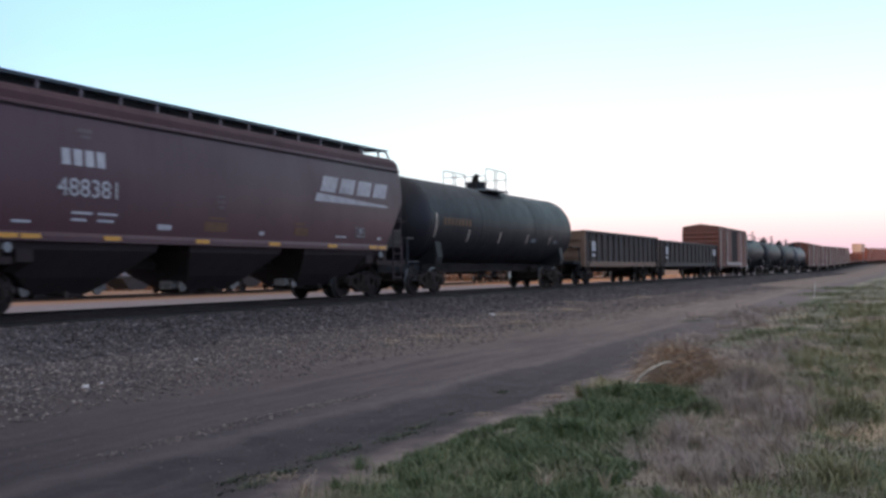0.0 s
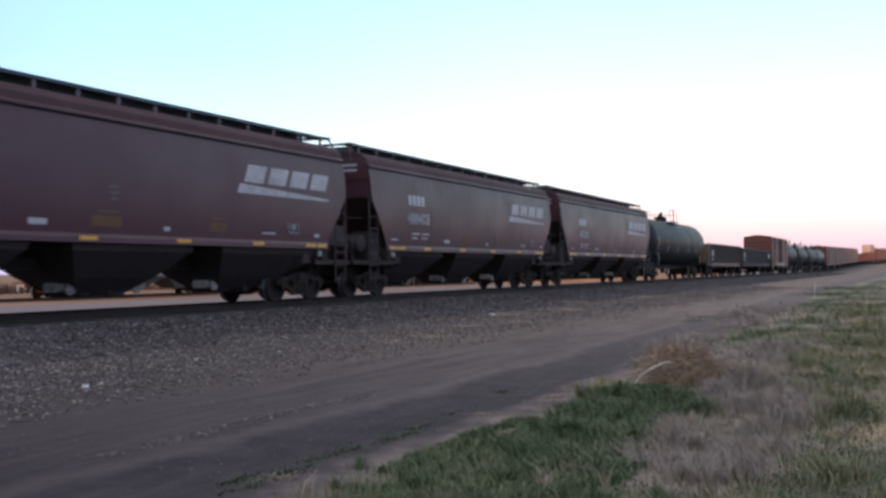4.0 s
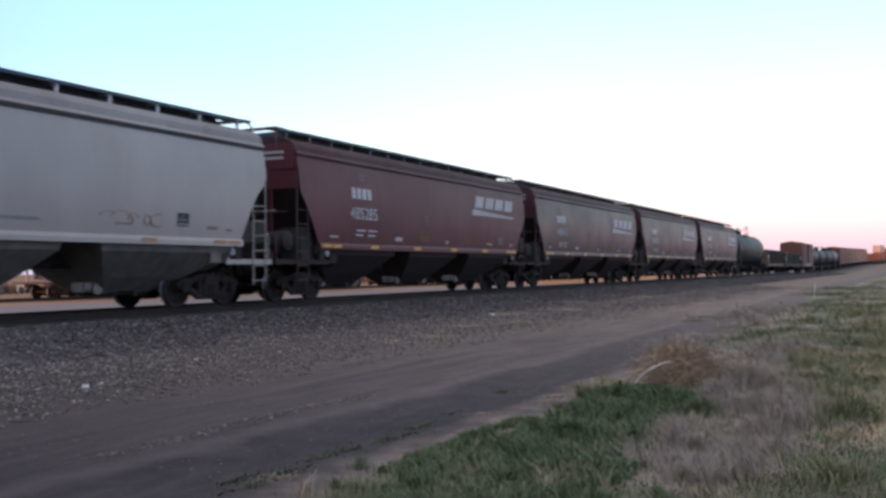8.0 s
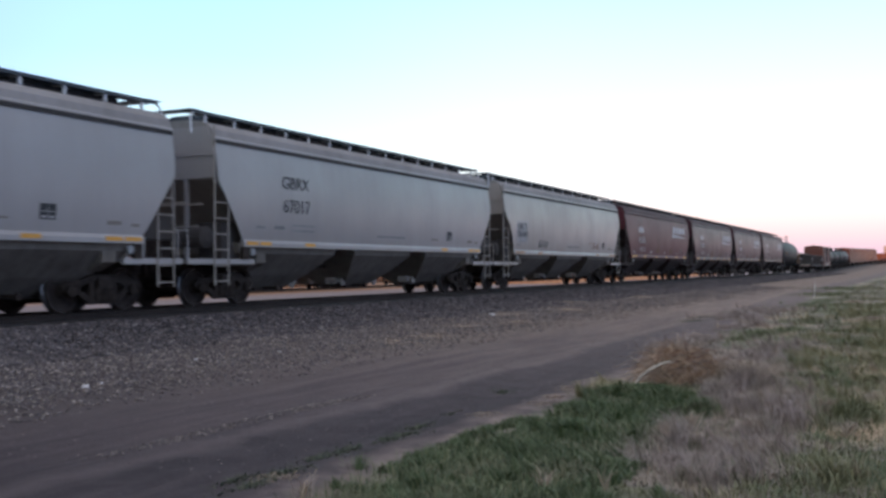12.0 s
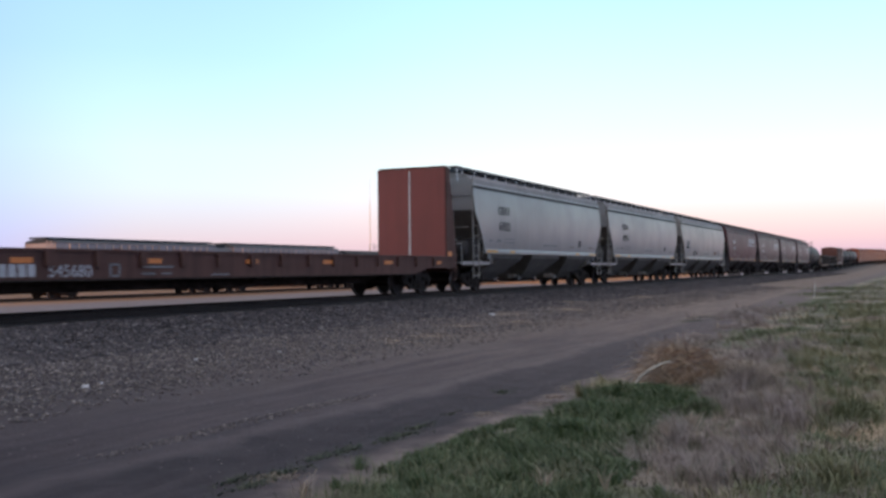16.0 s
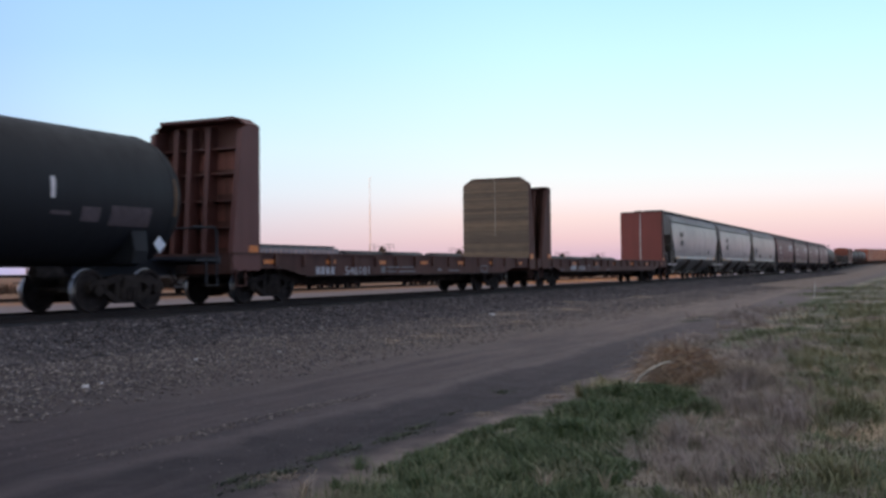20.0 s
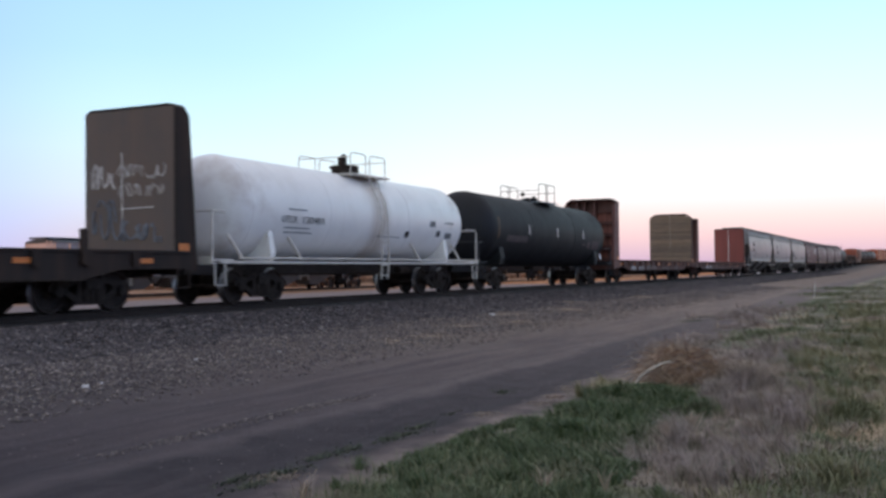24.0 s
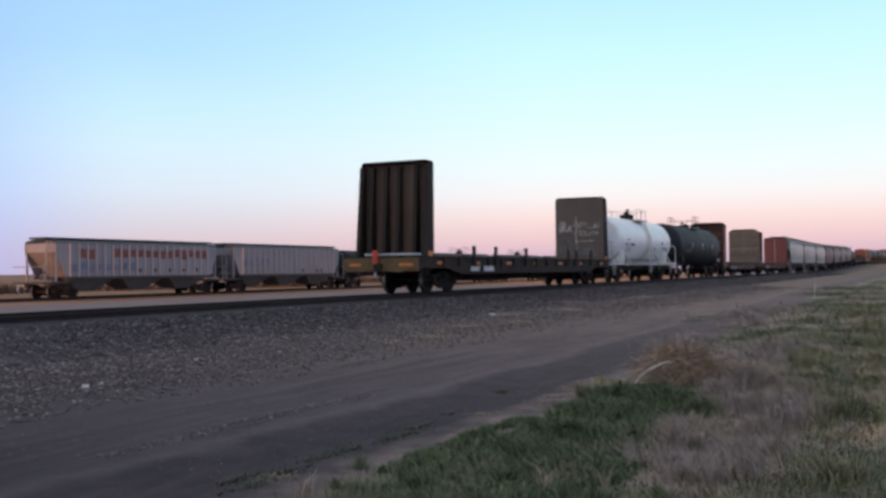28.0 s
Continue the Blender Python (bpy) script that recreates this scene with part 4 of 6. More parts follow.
def graffiti(parent, y, x0, z0, wide, high, material, seed, axis="x", r=0.018):
    """A loose scrawl of strokes with no legible letters; axis x lies on a side, axis y on an end wall at x = y."""
    rnd = random.Random(seed)
    n = 5
    for i in range(n):
        cx, cz = x0 + wide * (i + 0.5) / n, z0 + high / 2
        a0, w = rnd.uniform(0, 6), rnd.uniform(0.35, 0.75)
        turn, h = rnd.choice((-1, 1)) * rnd.uniform(0.35, 0.8), rnd.uniform(0.3, 0.55)
        pts = []
        for j in range(rnd.randint(4, 9)):
            a = a0 + j * turn
            px, pz = cx + math.cos(a) * wide / n * w + 0.02 * j, cz + math.sin(a) * high * h
            pts.append((px, y, pz) if axis == "x" else (y, px, pz))
        part("scrawl_stroke", pipe(B(), pts, r, 4), material, parent)


# ---- tank car ----
def tank_car(colour, at, label, half, radius=1.47, zc=2.52, rail="rail_dark", dome_x=0.0, sill_paint="black_tank", full_sill=False, shell=0.0, low=False):
    car = thing("tank_car", label, "freight car", at, "freight cars of the passing train")
    b = half - 0.88
    head = 0.62 * radius
    prof = [(-b + head - head * math.cos(math.pi / 2 * i / 8), max(0.02, radius * math.sin(math.pi / 2 * i / 8))) for i in range(9)]
    prof = prof + [(-x, r) for x, r in prof[::-1]]
    part("tank_shell", lathe(B(), prof, 48, "x", (shell, 0, zc)), colour, car, smooth=True)
    for x in (-b + head, -b * 0.36, b * 0.32, b - head):
        part("shell_seam", lathe(B(), [(x - 0.02, radius - 0.01), (x - 0.02, radius + 0.006), (x + 0.02, radius + 0.006), (x + 0.02, radius - 0.01)], 48, "x", (shell, 0, zc)), colour, car)
    # manway housing, valves and the railed platform on top
    top = zc + radius
    man = part("manway", lathe(B(), [(top - 0.1, 0.42), (top + 0.22 - 0.16 * low, 0.42), (top + 0.22 - 0.16 * low, 0.48), (top + 0.28 - 0.16 * low, 0.48), (top + 0.34 - 0.16 * low, 0.2)], 20, "z", (dome_x + 0.1, 0, 0)), "black_tank" if colour != "white_tank" else "steel", car)
    for dx, h in ((-0.3, 0.52), (-0.1, 0.62), (0.12, 0.45)) if not low else ((-0.95, 0.34), (0.12, 0.2)):
        part("valve", lathe(B(), [(top + 0.2, 0.08), (top + h, 0.1), (top + h + 0.04, 0.04)], 10, "z", (dome_x + 0.02 + dx, 0.1 * (1 if dx > 0 else -1), 0)), "steel", man)
    part("relief_valve", lathe(B(), [(top - 0.05, 0.12), (top + 0.25, 0.12), (top + 0.32, 0.06)], 12, "z", (dome_x + 0.8, 0, 0)), "steel", car)
    for s in (-1, 1):
        part("top_platform", box(B(), dome_x - 1.15, dome_x + 1.15, *sorted((s * 0.55, s * 1.1)), top - 0.12, top - 0.07), "grating" if colour != "white_tank" else "rail_grey", car)
        y = s * 0.95
        for x0, x1 in ((-1.1, -0.15), (0.1, 1.1)):
            part("platform_hoop", pipe(B(), hoop(dome_x + x0, dome_x + x1, y, top - 0.2, top + (0.58 if full_sill else 0.76)), 0.018), rail, car)
        if not full_sill:
            part("platform_top_rail", rod(B(), (dome_x - 1.0, y, top + 0.755), (dome_x + 1.0, y, top + 0.755), 0.018), rail, car)
        if s > 0:
            for x in (-1.1, 1.1):
                part("cross_rail", rod(B(), (dome_x + x, -0.95, top + 0.45), (dome_x + x, 0.95, top + 0.45), 0.016), rail, car)
        # side ladder that follows the shell
        if not full_sill:
            continue
        bm = B()
        for dx in (-0.22, 0.22):
            pipe(bm, [(dome_x + 0.02 + dx, s * 1.1, top - 0.1)] + [(dome_x + 0.02 + dx, s * (radius + 0.1) * math.sin(a), zc + (radius + 0.1) * math.cos(a)) for a in (0.95, 1.25, 1.55)] + [(dome_x + 0.02 + dx, s * 1.56, 1.05), (dome_x + 0.02 + dx, s * 1.5, 0.5)], 0.025)
        for z in (0.62, 0.95, 1.3, 1.65, 2.0, 2.35, 2.7, 3.05, 3.4):
            y2 = s * (1.53 if z < 2.0 else (radius + 0.1) * math.sqrt(max(0.1, 1 - ((z - zc) / (radius + 0.1)) ** 2)))
            rod(bm, (dome_x - 0.20, y2, z), (dome_x + 0.24, y2, z), 0.02)
        part("side_ladder", bm, rail, car)
    # ends: sills, bolsters, platforms, hand rails
    for s in (-1, 1):
        c = half - 2.75
        part("stub_sill", box(B(), *sorted((s * (half - 3.6), s * (half - 0.3))), -0.25, 0.25, 0.70, 1.06), sill_paint, car)
        saddle = [(-1.35, 0.98), (1.35, 0.98), (1.42, 1.25), (1.32, 1.85), (0.95, 1.45), (0, 1.2), (-0.95, 1.45), (-1.32, 1.85), (-1.42, 1.25)]
        part("saddle", prism_x(B(), saddle, s * c - (0.10 if full_sill else 0.22), s * c + (0.10 if full_sill else 0.22)), colour if colour == "white_tank" else sill_paint, car)
        x0, x1 = sorted((s * (half - 0.12), s * (half - 1.0)))
        part("end_platform", box(box(B(), x0, x1, -1.48, 1.48, 1.04, 1.09), *sorted((s * (half - 0.12), s * (half - 0.18))), -1.5, 1.5, 0.96, 1.16), "rail_dark" if rail == "rail_dark" else "rail_grey", car)
        for q in (-1, 1):
            part("corner_rail", pipe(B(), [(s * (half - 0.2), q * 1.45, 1.05), (s * (half - 0.2), q * 1.45, 2.15 if full_sill else 1.75), (s * (half - 0.28), q * 1.42, 2.26 if full_sill else 1.85), (s * (half - 0.9), q * 1.3, 2.26 if full_sill else 1.85)], 0.03), rail, car)
            part("end_step", pipe(B(), [(s * (half - 0.25), q * 1.48, 1.05), (s * (half - 0.25), q * 1.5, 0.45), (s * (half - 0.65), q * 1.5, 0.45), (s * (half - 0.65), q * 1.48, 1.05)], 0.025), rail if colour != "white_tank" else "rail_grey", car)
        part("end_rail", pipe(B(), [(s * (half - 0.3), -1.42, 2.26 if full_sill else 1.85), (s * (half - 0.3), 1.42, 2.26 if full_sill else 1.85)], 0.025), rail, car)
    for q in (-1, 1):
        if full_sill:
            part("side_rail", rod(B(), (-half + 1.2, q * 1.5, 1.12), (half - 1.2, q * 1.5, 1.12), 0.03), "rail_grey", car)
            part("walk_board", box(B(), -half + 0.5, half - 0.5, *sorted((q * 1.1, q * 1.5)), 0.98, 1.04), "rail_grey", car)
            for x in (-b + 0.6, -b * 0.55, b * 0.45, b - 0.7):
                part("brace", rod(B(), (x, q * 1.46, 1.0), (x - 0.35, q * 1.18, 1.72), 0.045), "rail_grey", car)
    if full_sill:
        part("centre_sill", box(B(), -half + 2, half - 2, -0.35, 0.35, 0.66, 1.04), "steel", car)
    part("train_pipe", rod(B(), (-half + 2.5, 0.5, 0.95), (half - 2.5, 0.5, 0.95), 0.03), "steel", car)
    part("bottom_outlet", lathe(B(), [(0.42, 0.14), (0.72, 0.16), (zc - radius + 0.1, 0.3)], 14, "z", (0.2, 0, 0)), "steel", car)
    part("brake_cylinder", lathe(B(), [(-0.35, 0.14), (0.35, 0.14)], 12, "x", (half - 4.6, -0.55, 0.78)), "steel", car)
    part("brake_rod", rod(B(), (-half + 3, -0.45, 0.72), (half - 3, -0.45, 0.72), 0.03), "steel", car)
    running_gear(car, half, half - 2.75)
    return car


def on_shell(car, material, x, z, wide, high, zc, radius, name="reflector"):
    """A strip of tape bent on the near side of the shell."""
    bm, n = B(), 5
    rows = []
    for i in range(n + 1):
        zz = z - high / 2 + high * i / n
        y = -math.sqrt(max(0.01, (radius + 0.008) ** 2 - (zz - zc) ** 2))
        rows.append((y, zz))
    inner = [(y + 0.012, zz) for y, zz in rows[::-1]]
    prism_x(bm, (rows + inner), x - wide / 2, x + wide / 2)
    bmesh.ops.recalc_face_normals(bm, faces=bm.faces[:])
    return part(name, bm, material, car)


# ---- bulkhead flatcar ----
def flatcar_deck(car, half, colour, tape, trucks):
    deck0, deck1 = 1.12, 1.24
    bm = B()
    n = int((2 * half - 1.2) / 0.24)
    for i in range(n):
        x = -half + 0.6 + 0.24 * i
        box(bm, x + 0.006, x + 0.234, -1.40, 1.40, deck0, deck1 - 0.012 * (i % 3 == 1))
    part("deck_boards", bm, "tie", car)["kind"] = "stuff"
    for q in (-1, 1):
        # deepened side sill with flanges
        outer, inner = q * 1.46, q * 1.40
        deep = [(-half + 0.35, 1.24), (half - 0.35, 1.24), (half - 0.35, 0.86), (half - 2.6, 0.84), (half - 3.6, 0.65), (-half + 3.6, 0.65), (-half + 2.6, 0.84), (-half + 0.35, 0.86)]
        part("side_sill", prism_y(B(), deep[::-1], *sorted((outer, inner))), colour, car)
        part("sill_top_flange", box(B(), -half + 0.35, half - 0.35, *sorted((q * 1.38, q * 1.50)), 1.21, 1.265), colour, car)
        part("sill_bottom_flange", box(B(), -half + 3.6, half - 3.6, *sorted((q * 1.36, q * 1.50)), 0.62, 0.655), "steel", car)
        pocket = mesh_of("stake_pocket", prism(B(), [(-0.09, -0.03, -0.02), (0.09, -0.03, -0.02), (0.09, 0.05, -0.02), (-0.09, 0.05, -0.02)], [(-0.11, -0.03, 0.30), (0.11, -0.03, 0.30), (0.11, 0.05, 0.30), (-0.11, 0.05, 0.30)]), colour)
        m = int((2 * half - 4) / 1.22)
        for i in range(m):
            piece("stake_pocket", pocket, car, (-half + 2.2 + (2 * half - 4.4) * i / (m - 1), q * 1.51, 0.93))
        tp = mesh_of("reflector", box(B(), -0.26, 0.26, -0.004, 0.004, -0.055, 0.055), tape)
        for i in range(7):
            piece("reflector", tp, car, (-half + 1.9 + (2 * half - 3.8) * i / 6, q * (1.475 if abs(i - 3) > 1 else 1.475), 1.03))
    part("centre_sill", prism_y(B(), [(-half + 0.4, 1.12), (-half + 0.4, 0.66), (-half + 3.9, 0.62), (-half + 5.2, 0.36), (half - 5.2, 0.36), (half - 3.9, 0.62), (half - 0.4, 0.66), (half - 0.4, 1.12)], -0.38, 0.38), "steel", car)
    cross = mesh_of("cross_bearer", prism_x(B(), [(-1.4, 0.95), (-0.3, 0.66), (0.3, 0.66), (1.4, 0.95), (1.4, 1.12), (-1.4, 1.12)], -0.05, 0.05), "steel")
    for i in range(9):
        piece("cross_bearer", cross, car, (-half + 2.5 + (2 * half - 5) * i / 8, 0, 0))
    part("brake_rod", rod(B(), (-half + 2.5, -0.75, 0.60), (half - 2.5, -0.75, 0.60), 0.035), "steel", car)
    part("brake_cylinder", lathe(B(), [(-0.4, 0.16), (0.4, 0.16)], 12, "x", (1.2, -0.85, 0.66)), "steel", car)
    for s in (-1, 1):
        part("end_sill", box(B(), *sorted((s * (half - 0.55), s * (half - 0.30))), -1.46, 1.46, 0.72, 1.24, 0.03), colour, car)
        for q in (-1, 1):
            part("sill_step", pipe(B(), [(s * (half - 0.45), q * 1.48, 0.85), (s * (half - 0.45), q * 1.5, 0.42), (s * (half - 0.85), q * 1.5, 0.42), (s * (half - 0.85), q * 1.48, 0.85)], 0.025), colour, car)
    running_gear(car, half, trucks)


def bulkhead(car, s, x_face, top, colour, style, chamfer=0.0, wide=1.45, plate_top=0.65, plate_low=1.05, ribs=(0.92, 0.36, -0.17, -0.85), deep=0.75):
    """An end wall: a load-side face, tapering ribs and side plates behind it. s is the end of the car that it stands on."""
    out = lambda d: x_face + s * d
    h0 = 1.25
    wall = part("bulkhead", prism_x(B(), [(-wide, h0), (wide, h0), (wide, top - chamfer), (wide - chamfer * 1.6 - 0.04, top), (-wide + chamfer * 1.6 + 0.04, top), (-wide, top - chamfer)], *sorted((out(0.03), out(0.09)))), colour, car)
    for q in (-1, 1):
        pl = [(out(0.02), 0.80), (out(plate_low), 0.80), (out(plate_low), h0), (out(plate_top), top - chamfer - 0.12), (out(plate_top * 0.7), top - chamfer), (out(0.02), top - chamfer)]
        bm = prism_y(B(), pl if s > 0 else pl[::-1], *sorted((q * wide, q * (wide + 0.03))))
        bmesh.ops.recalc_face_normals(bm, faces=bm.faces[:])
        part("side_plate", bm, colour, wall)
        part("warning_tag", box(B(), *sorted((out(0.12), out(0.48))), *sorted((q * (wide + 0.03), q * (wide + 0.036))), 1.22, 1.44), "orange_tape", wall, "orange reflective tag")
        part("flange", prism_y(B(), [(out(plate_low - 0.12), h0), (out(plate_low), h0), (out(plate_top), top - chamfer - 0.12), (out(plate_top - 0.10), top - chamfer - 0.12)][::s], *sorted((q * (wide - 0.12), q * wide))), colour, wall)
    for y in ribs:
        lo, hi = deep * plate_low, deep * plate_top
        pl = [(out(0.09), h0), (out(lo), h0), (out(hi), top - 0.12), (out(0.09), top - 0.12)]
        bm = prism_y(B(), pl, y - 0.02, y + 0.02)
        x0, x1 = out(lo), out(hi)
        prism(bm, [(x0, y - 0.07, h0), (x0 + s * 0.03, y - 0.07, h0), (x0 + s * 0.03, y + 0.07, h0), (x0, y + 0.07, h0)], [(x1, y - 0.07, top - 0.12), (x1 + s * 0.03, y - 0.07, top - 0.12), (x1 + s * 0.03, y + 0.07, top - 0.12), (x1, y + 0.07, top - 0.12)])
        bmesh.ops.recalc_face_normals(bm, faces=bm.faces[:])
        part("rib", bm, colour, wall)
    part("top_rail", box(B(), *sorted((out(0.0), out(plate_top))), -wide + chamfer * 1.6 + 0.02, wide - chamfer * 1.6 - 0.02, top - 0.02, top + 0.05), colour, wall)
    if chamfer:
        for q in (-1, 1):
            prof = [(q * wide, top - chamfer), (q * (wide - chamfer * 1.6), top), (q * (wide - chamfer * 1.6), top + 0.04), (q * (wide + 0.03), top - chamfer + 0.02)]
            bm = prism_x(B(), prof, *sorted((out(0.02), out(plate_top * 0.8))))
            bmesh.ops.recalc_face_normals(bm, faces=bm.faces[:])
            part("shoulder", bm, colour, wall)
    for z in (1.9, 2.6, 3.3, 3.95):
        if style == "cross":
            part("rust_panel", box(B(), *sorted((out(0.09), out(0.10))), -wide + 0.04, wide - 0.04, z - 0.5, z - 0.04), "rust_red", wall)
            part("cross_plate", box(B(), *sorted((out(0.09), out(0.35))), -wide + 0.02, wide - 0.02, z, z + 0.05), colour, wall)
    if style == "planks":
        rnd = random.Random(9)
        z, i = h0, 0
        while z < top - 0.04:
            h = rnd.choice((0.055, 0.065, 0.075, 0.09))
            z1 = min(z + h, top)
            w = wide + 0.015 - max(0.0, (z1 - (top - chamfer)) * 1.6)
            d = rnd.uniform(0.0, 0.018)
            bm = box(B(), *sorted((out(-0.05 - d), out(0.028))), -w, w, z + 0.004, z1 - 0.004)
            part("plank", bm, "plank", wall)
            z, i = z1, i + 1
        part("strap", box(B(), *sorted((out(-0.075), out(-0.05))), -0.008, 0.020, h0 + 1.0, top), "strap_worn", wall, "pale vertical strap")
    elif style == "red":
        part("facing_sheet", box(B(), *sorted((out(-0.01), out(0.028))), -wide + 0.01, wide - 0.02, h0, top - 0.02), "red_wall", wall, "brick-red painted facing")
        part("strap", box(B(), *sorted((out(-0.018), out(-0.012))), 0.03, 0.09, h0, top - 0.1), "strap", wall, "white vertical stripe")
    elif style == "rusty":
        part("facing_sheet", box(B(), *sorted((out(0.09), out(0.10))), -wide + 0.02, wide - 0.02, h0, top - 0.03), "rust_panel", wall, "rust-brown sheet between the ribs")
    elif style == "graffiti":
        part("facing_sheet", box(B(), *sorted((out(-0.01), out(0.028))), -wide + 0.01, wide - 0.02, h0, top - 0.02), "rust_dark", wall, "dark rusty steel facing")
        x = out(-0.016)
        for y0, z0, w, h, mat, seed, r in ((-1.15, 2.98, 0.7, 0.34, "graffiti", 3, 0.013), (-0.5, 3.0, 0.7, 0.36, "graffiti", 8, 0.013), (-1.1, 2.55, 0.65, 0.3, "graffiti", 21, 0.011), (-0.45, 2.55, 0.7, 0.34, "graffiti", 22, 0.012), (0.5, 2.78, 0.55, 0.58, "graffiti", 12, 0.022),
                                            (0.2, 1.55, 0.85, 0.95, "graffiti_blue", 17, 0.035), (-1.1, 1.5, 0.7, 0.48, "graffiti_blue", 15, 0.03), (-0.5, 1.5, 0.75, 0.5, "graffiti_blue", 16, 0.03)):
            graffiti(wall, x, y0, z0, w, h, mat, seed, "y", r)
        part("scrawl_line", rod(B(), (x, -0.75, 2.30), (x, 0.25, 2.28), 0.016, 4), "graffiti", wall)
        part("scrawl_line", rod(B(), (x, 0.42, 2.75), (x, 0.62, 3.15), 0.02, 4), "graffiti", wall)
        part("weld_line", box(B(), *sorted((x, x + s * 0.005)), 0.18, 0.21, 1.9, 3.6), "graffiti", wall)
    return wall


M["rust_panel"] = paint("rust_brown_sheet", (0.20, 0.120, 0.095, 1), (0.05, 0.036, 0.03, 1), 0.5, 0.75)
M["rust_red"] = paint("patchy_red_rust_sheet", (0.40, 0.13, 0.098, 1), (0.06, 0.033, 0.028, 1), 0.7, 0.75, 0.9)
M["rust_dark"] = paint("dark_rusty_sheet", (0.112, 0.084, 0.070, 1), (0.21, 0.125, 0.085, 1), 0.65, 0.7)


# ---- gondola and boxcar ----
def gondola(at, label, half, trim, tall=2.62, ribs=15, skin="gon"):
    car = thing("gondola_car", label, "freight car", at, "freight cars of the passing train")
    b = half - 0.5
    for q in (-1, 1):
        part("side_wall", box(B(), -b, b, *sorted((q * 1.36, q * 1.40)), 1.05, tall), skin, car)
        part("top_chord", box(B(), -b, b, *sorted((q * 1.33, q * 1.50)), tall - 0.02, tall + 0.13, 0.02), skin, car)
        part("side_sill", box(B(), -b, b, *sorted((q * 1.36, q * 1.49)), 0.88, 1.16), trim, car)
        rib = mesh_of("side_rib", prism_x(B(), [(-0.02, 1.1), (0.08, 1.1), (0.08, tall - 0.02), (-0.02, tall - 0.02)], -0.07, 0.07), skin)
        for i in range(ribs):
            piece("side_rib", rib, car, (-b + 0.12 + (2 * b - 0.24) * i / (ribs - 1), q * 1.42, 0), turn=0 if q > 0 else math.pi)
        for s in (-1, 1):
            part("corner_post", box(B(), s * b - 0.12, s * b + 0.12, *sorted((q * 1.34, q * 1.54)), 0.9, tall + 0.1), trim, car)
    part("floor_plate", box(B(), -b, b, -1.36, 1.36, 1.0, 1.1), "gon", car)
    part("centre_sill", box(B(), -half + 0.4, half - 0.4, -0.3, 0.3, 0.62, 1.0), "steel", car)
    for s in (-1, 1):
        part("end_wall", box(B(), *sorted((s * b, s * (b - 0.06))), -1.36, 1.36, 1.1, tall + 0.1), trim if trim != "gon" else "rust", car)
        for z in (1.4, 1.85, 2.3):
            part("end_rib", box(B(), *sorted((s * b, s * (b + 0.1))), -1.3, 1.3, z - 0.05, z + 0.05), trim if trim != "gon" else "rust", car)
        ladder("end_ladder", car, "gon", s * (b - 0.4), -1.55, 0.5, tall, 0.45)
    bars(car, "white_mark", [(-b + 1.2, -b + 1.9, 1.7, 2.2), (-b + 1.2, -b + 1.8, 1.4, 1.55), (b - 1.9, b - 0.6, 1.75, 2.25)][:3 if trim == "gon" else 2], y=-1.515)
    running_gear(car, half, half - 2.2)
    return car


def boxcar(colour, at, label, half, tall=4.25, door="pale_trim", posts=8, door_wide=3.0, leaf="", inner=True):
    car = thing("box_car", label, "freight car", at, "freight cars of the passing train")
    b = half - 0.45
    sec = [(-1.50, 1.0), (1.50, 1.0), (1.50, tall - 0.28), (1.46, tall - 0.2), (0, tall), (-1.46, tall - 0.2), (-1.50, tall - 0.28)]
    part("body", prism_x(B(), sec, -b, b), colour, car)
    part("roof", prism_x(B(), [(-1.56, tall - 0.26), (-1.47, tall - 0.17), (0, tall + 0.05), (1.47, tall - 0.17), (1.56, tall - 0.26), (1.46, tall - 0.24), (0, tall - 0.02), (-1.46, tall - 0.24)][::-1], -b - 0.06, b + 0.06), colour, car)
    rib = mesh_of("side_post", box(B(), -0.06, 0.06, -0.03, 0.03, 1.1, tall - 0.3), colour)
    for q in (-1, 1):
        for i in range(posts):
            x = -b + 0.15 + (2 * b - 0.3) * i / (posts - 1)
            if abs(x) > door_wide / 2 + 0.1:
                piece("side_post", rib, car, (x, q * 1.52, 0))
        d = part("door", box(B(), -door_wide / 2, door_wide / 2, *sorted((q * 1.51, q * 1.56)), 1.08, tall - 0.34), leaf or colour, car)
        bm = B()
        for x in (-door_wide / 2, door_wide / 2) + ((-0.35, 0.35) if inner else ()):
            w = 0.15 if abs(x) > 0.5 else 0.1
            box(bm, x - w, x + w, *sorted((q * 1.56, q * 1.60)), 1.1, tall - 0.38)
        box(bm, -door_wide / 2 - 0.2, door_wide / 2 + 0.2, *sorted((q * 1.56, q * 1.605)), 0.98, 1.25)
        part("door_frame", bm, door, d)
        if not inner:
            for x in (-door_wide / 2 + 1.3, door_wide / 2 - 1.1):
                part("door_leaf", box(B(), x - 0.95, x + 0.95, *sorted((q * 1.56, q * 1.585)), 1.26, tall - 0.4), colour, d, "red-brown sliding leaf")
        part("side_sill", box(B(), -b, b, *sorted((q * 1.42, q * 1.53)), 0.86, 1.06), colour, car)
        for s in (-1, 1):
            ladder("side_ladder", car, door, s * (b - 0.45), q * 1.58, 0.5, 3.9, 0.45)
    for s in (-1, 1):
        for z in np.arange(1.4, tall - 0.4, 0.38):
            part("end_corrugation", prism_y(B(), [(s * b, z - 0.12), (s * (b + 0.06), z), (s * b, z + 0.12)][::s], -1.42, 1.42), colour, car)
    part("centre_sill", box(B(), -half + 0.4, half - 0.4, -0.3, 0.3, 0.66, 1.0), "steel", car)
    running_gear(car, half, half - 2.3)
    return car


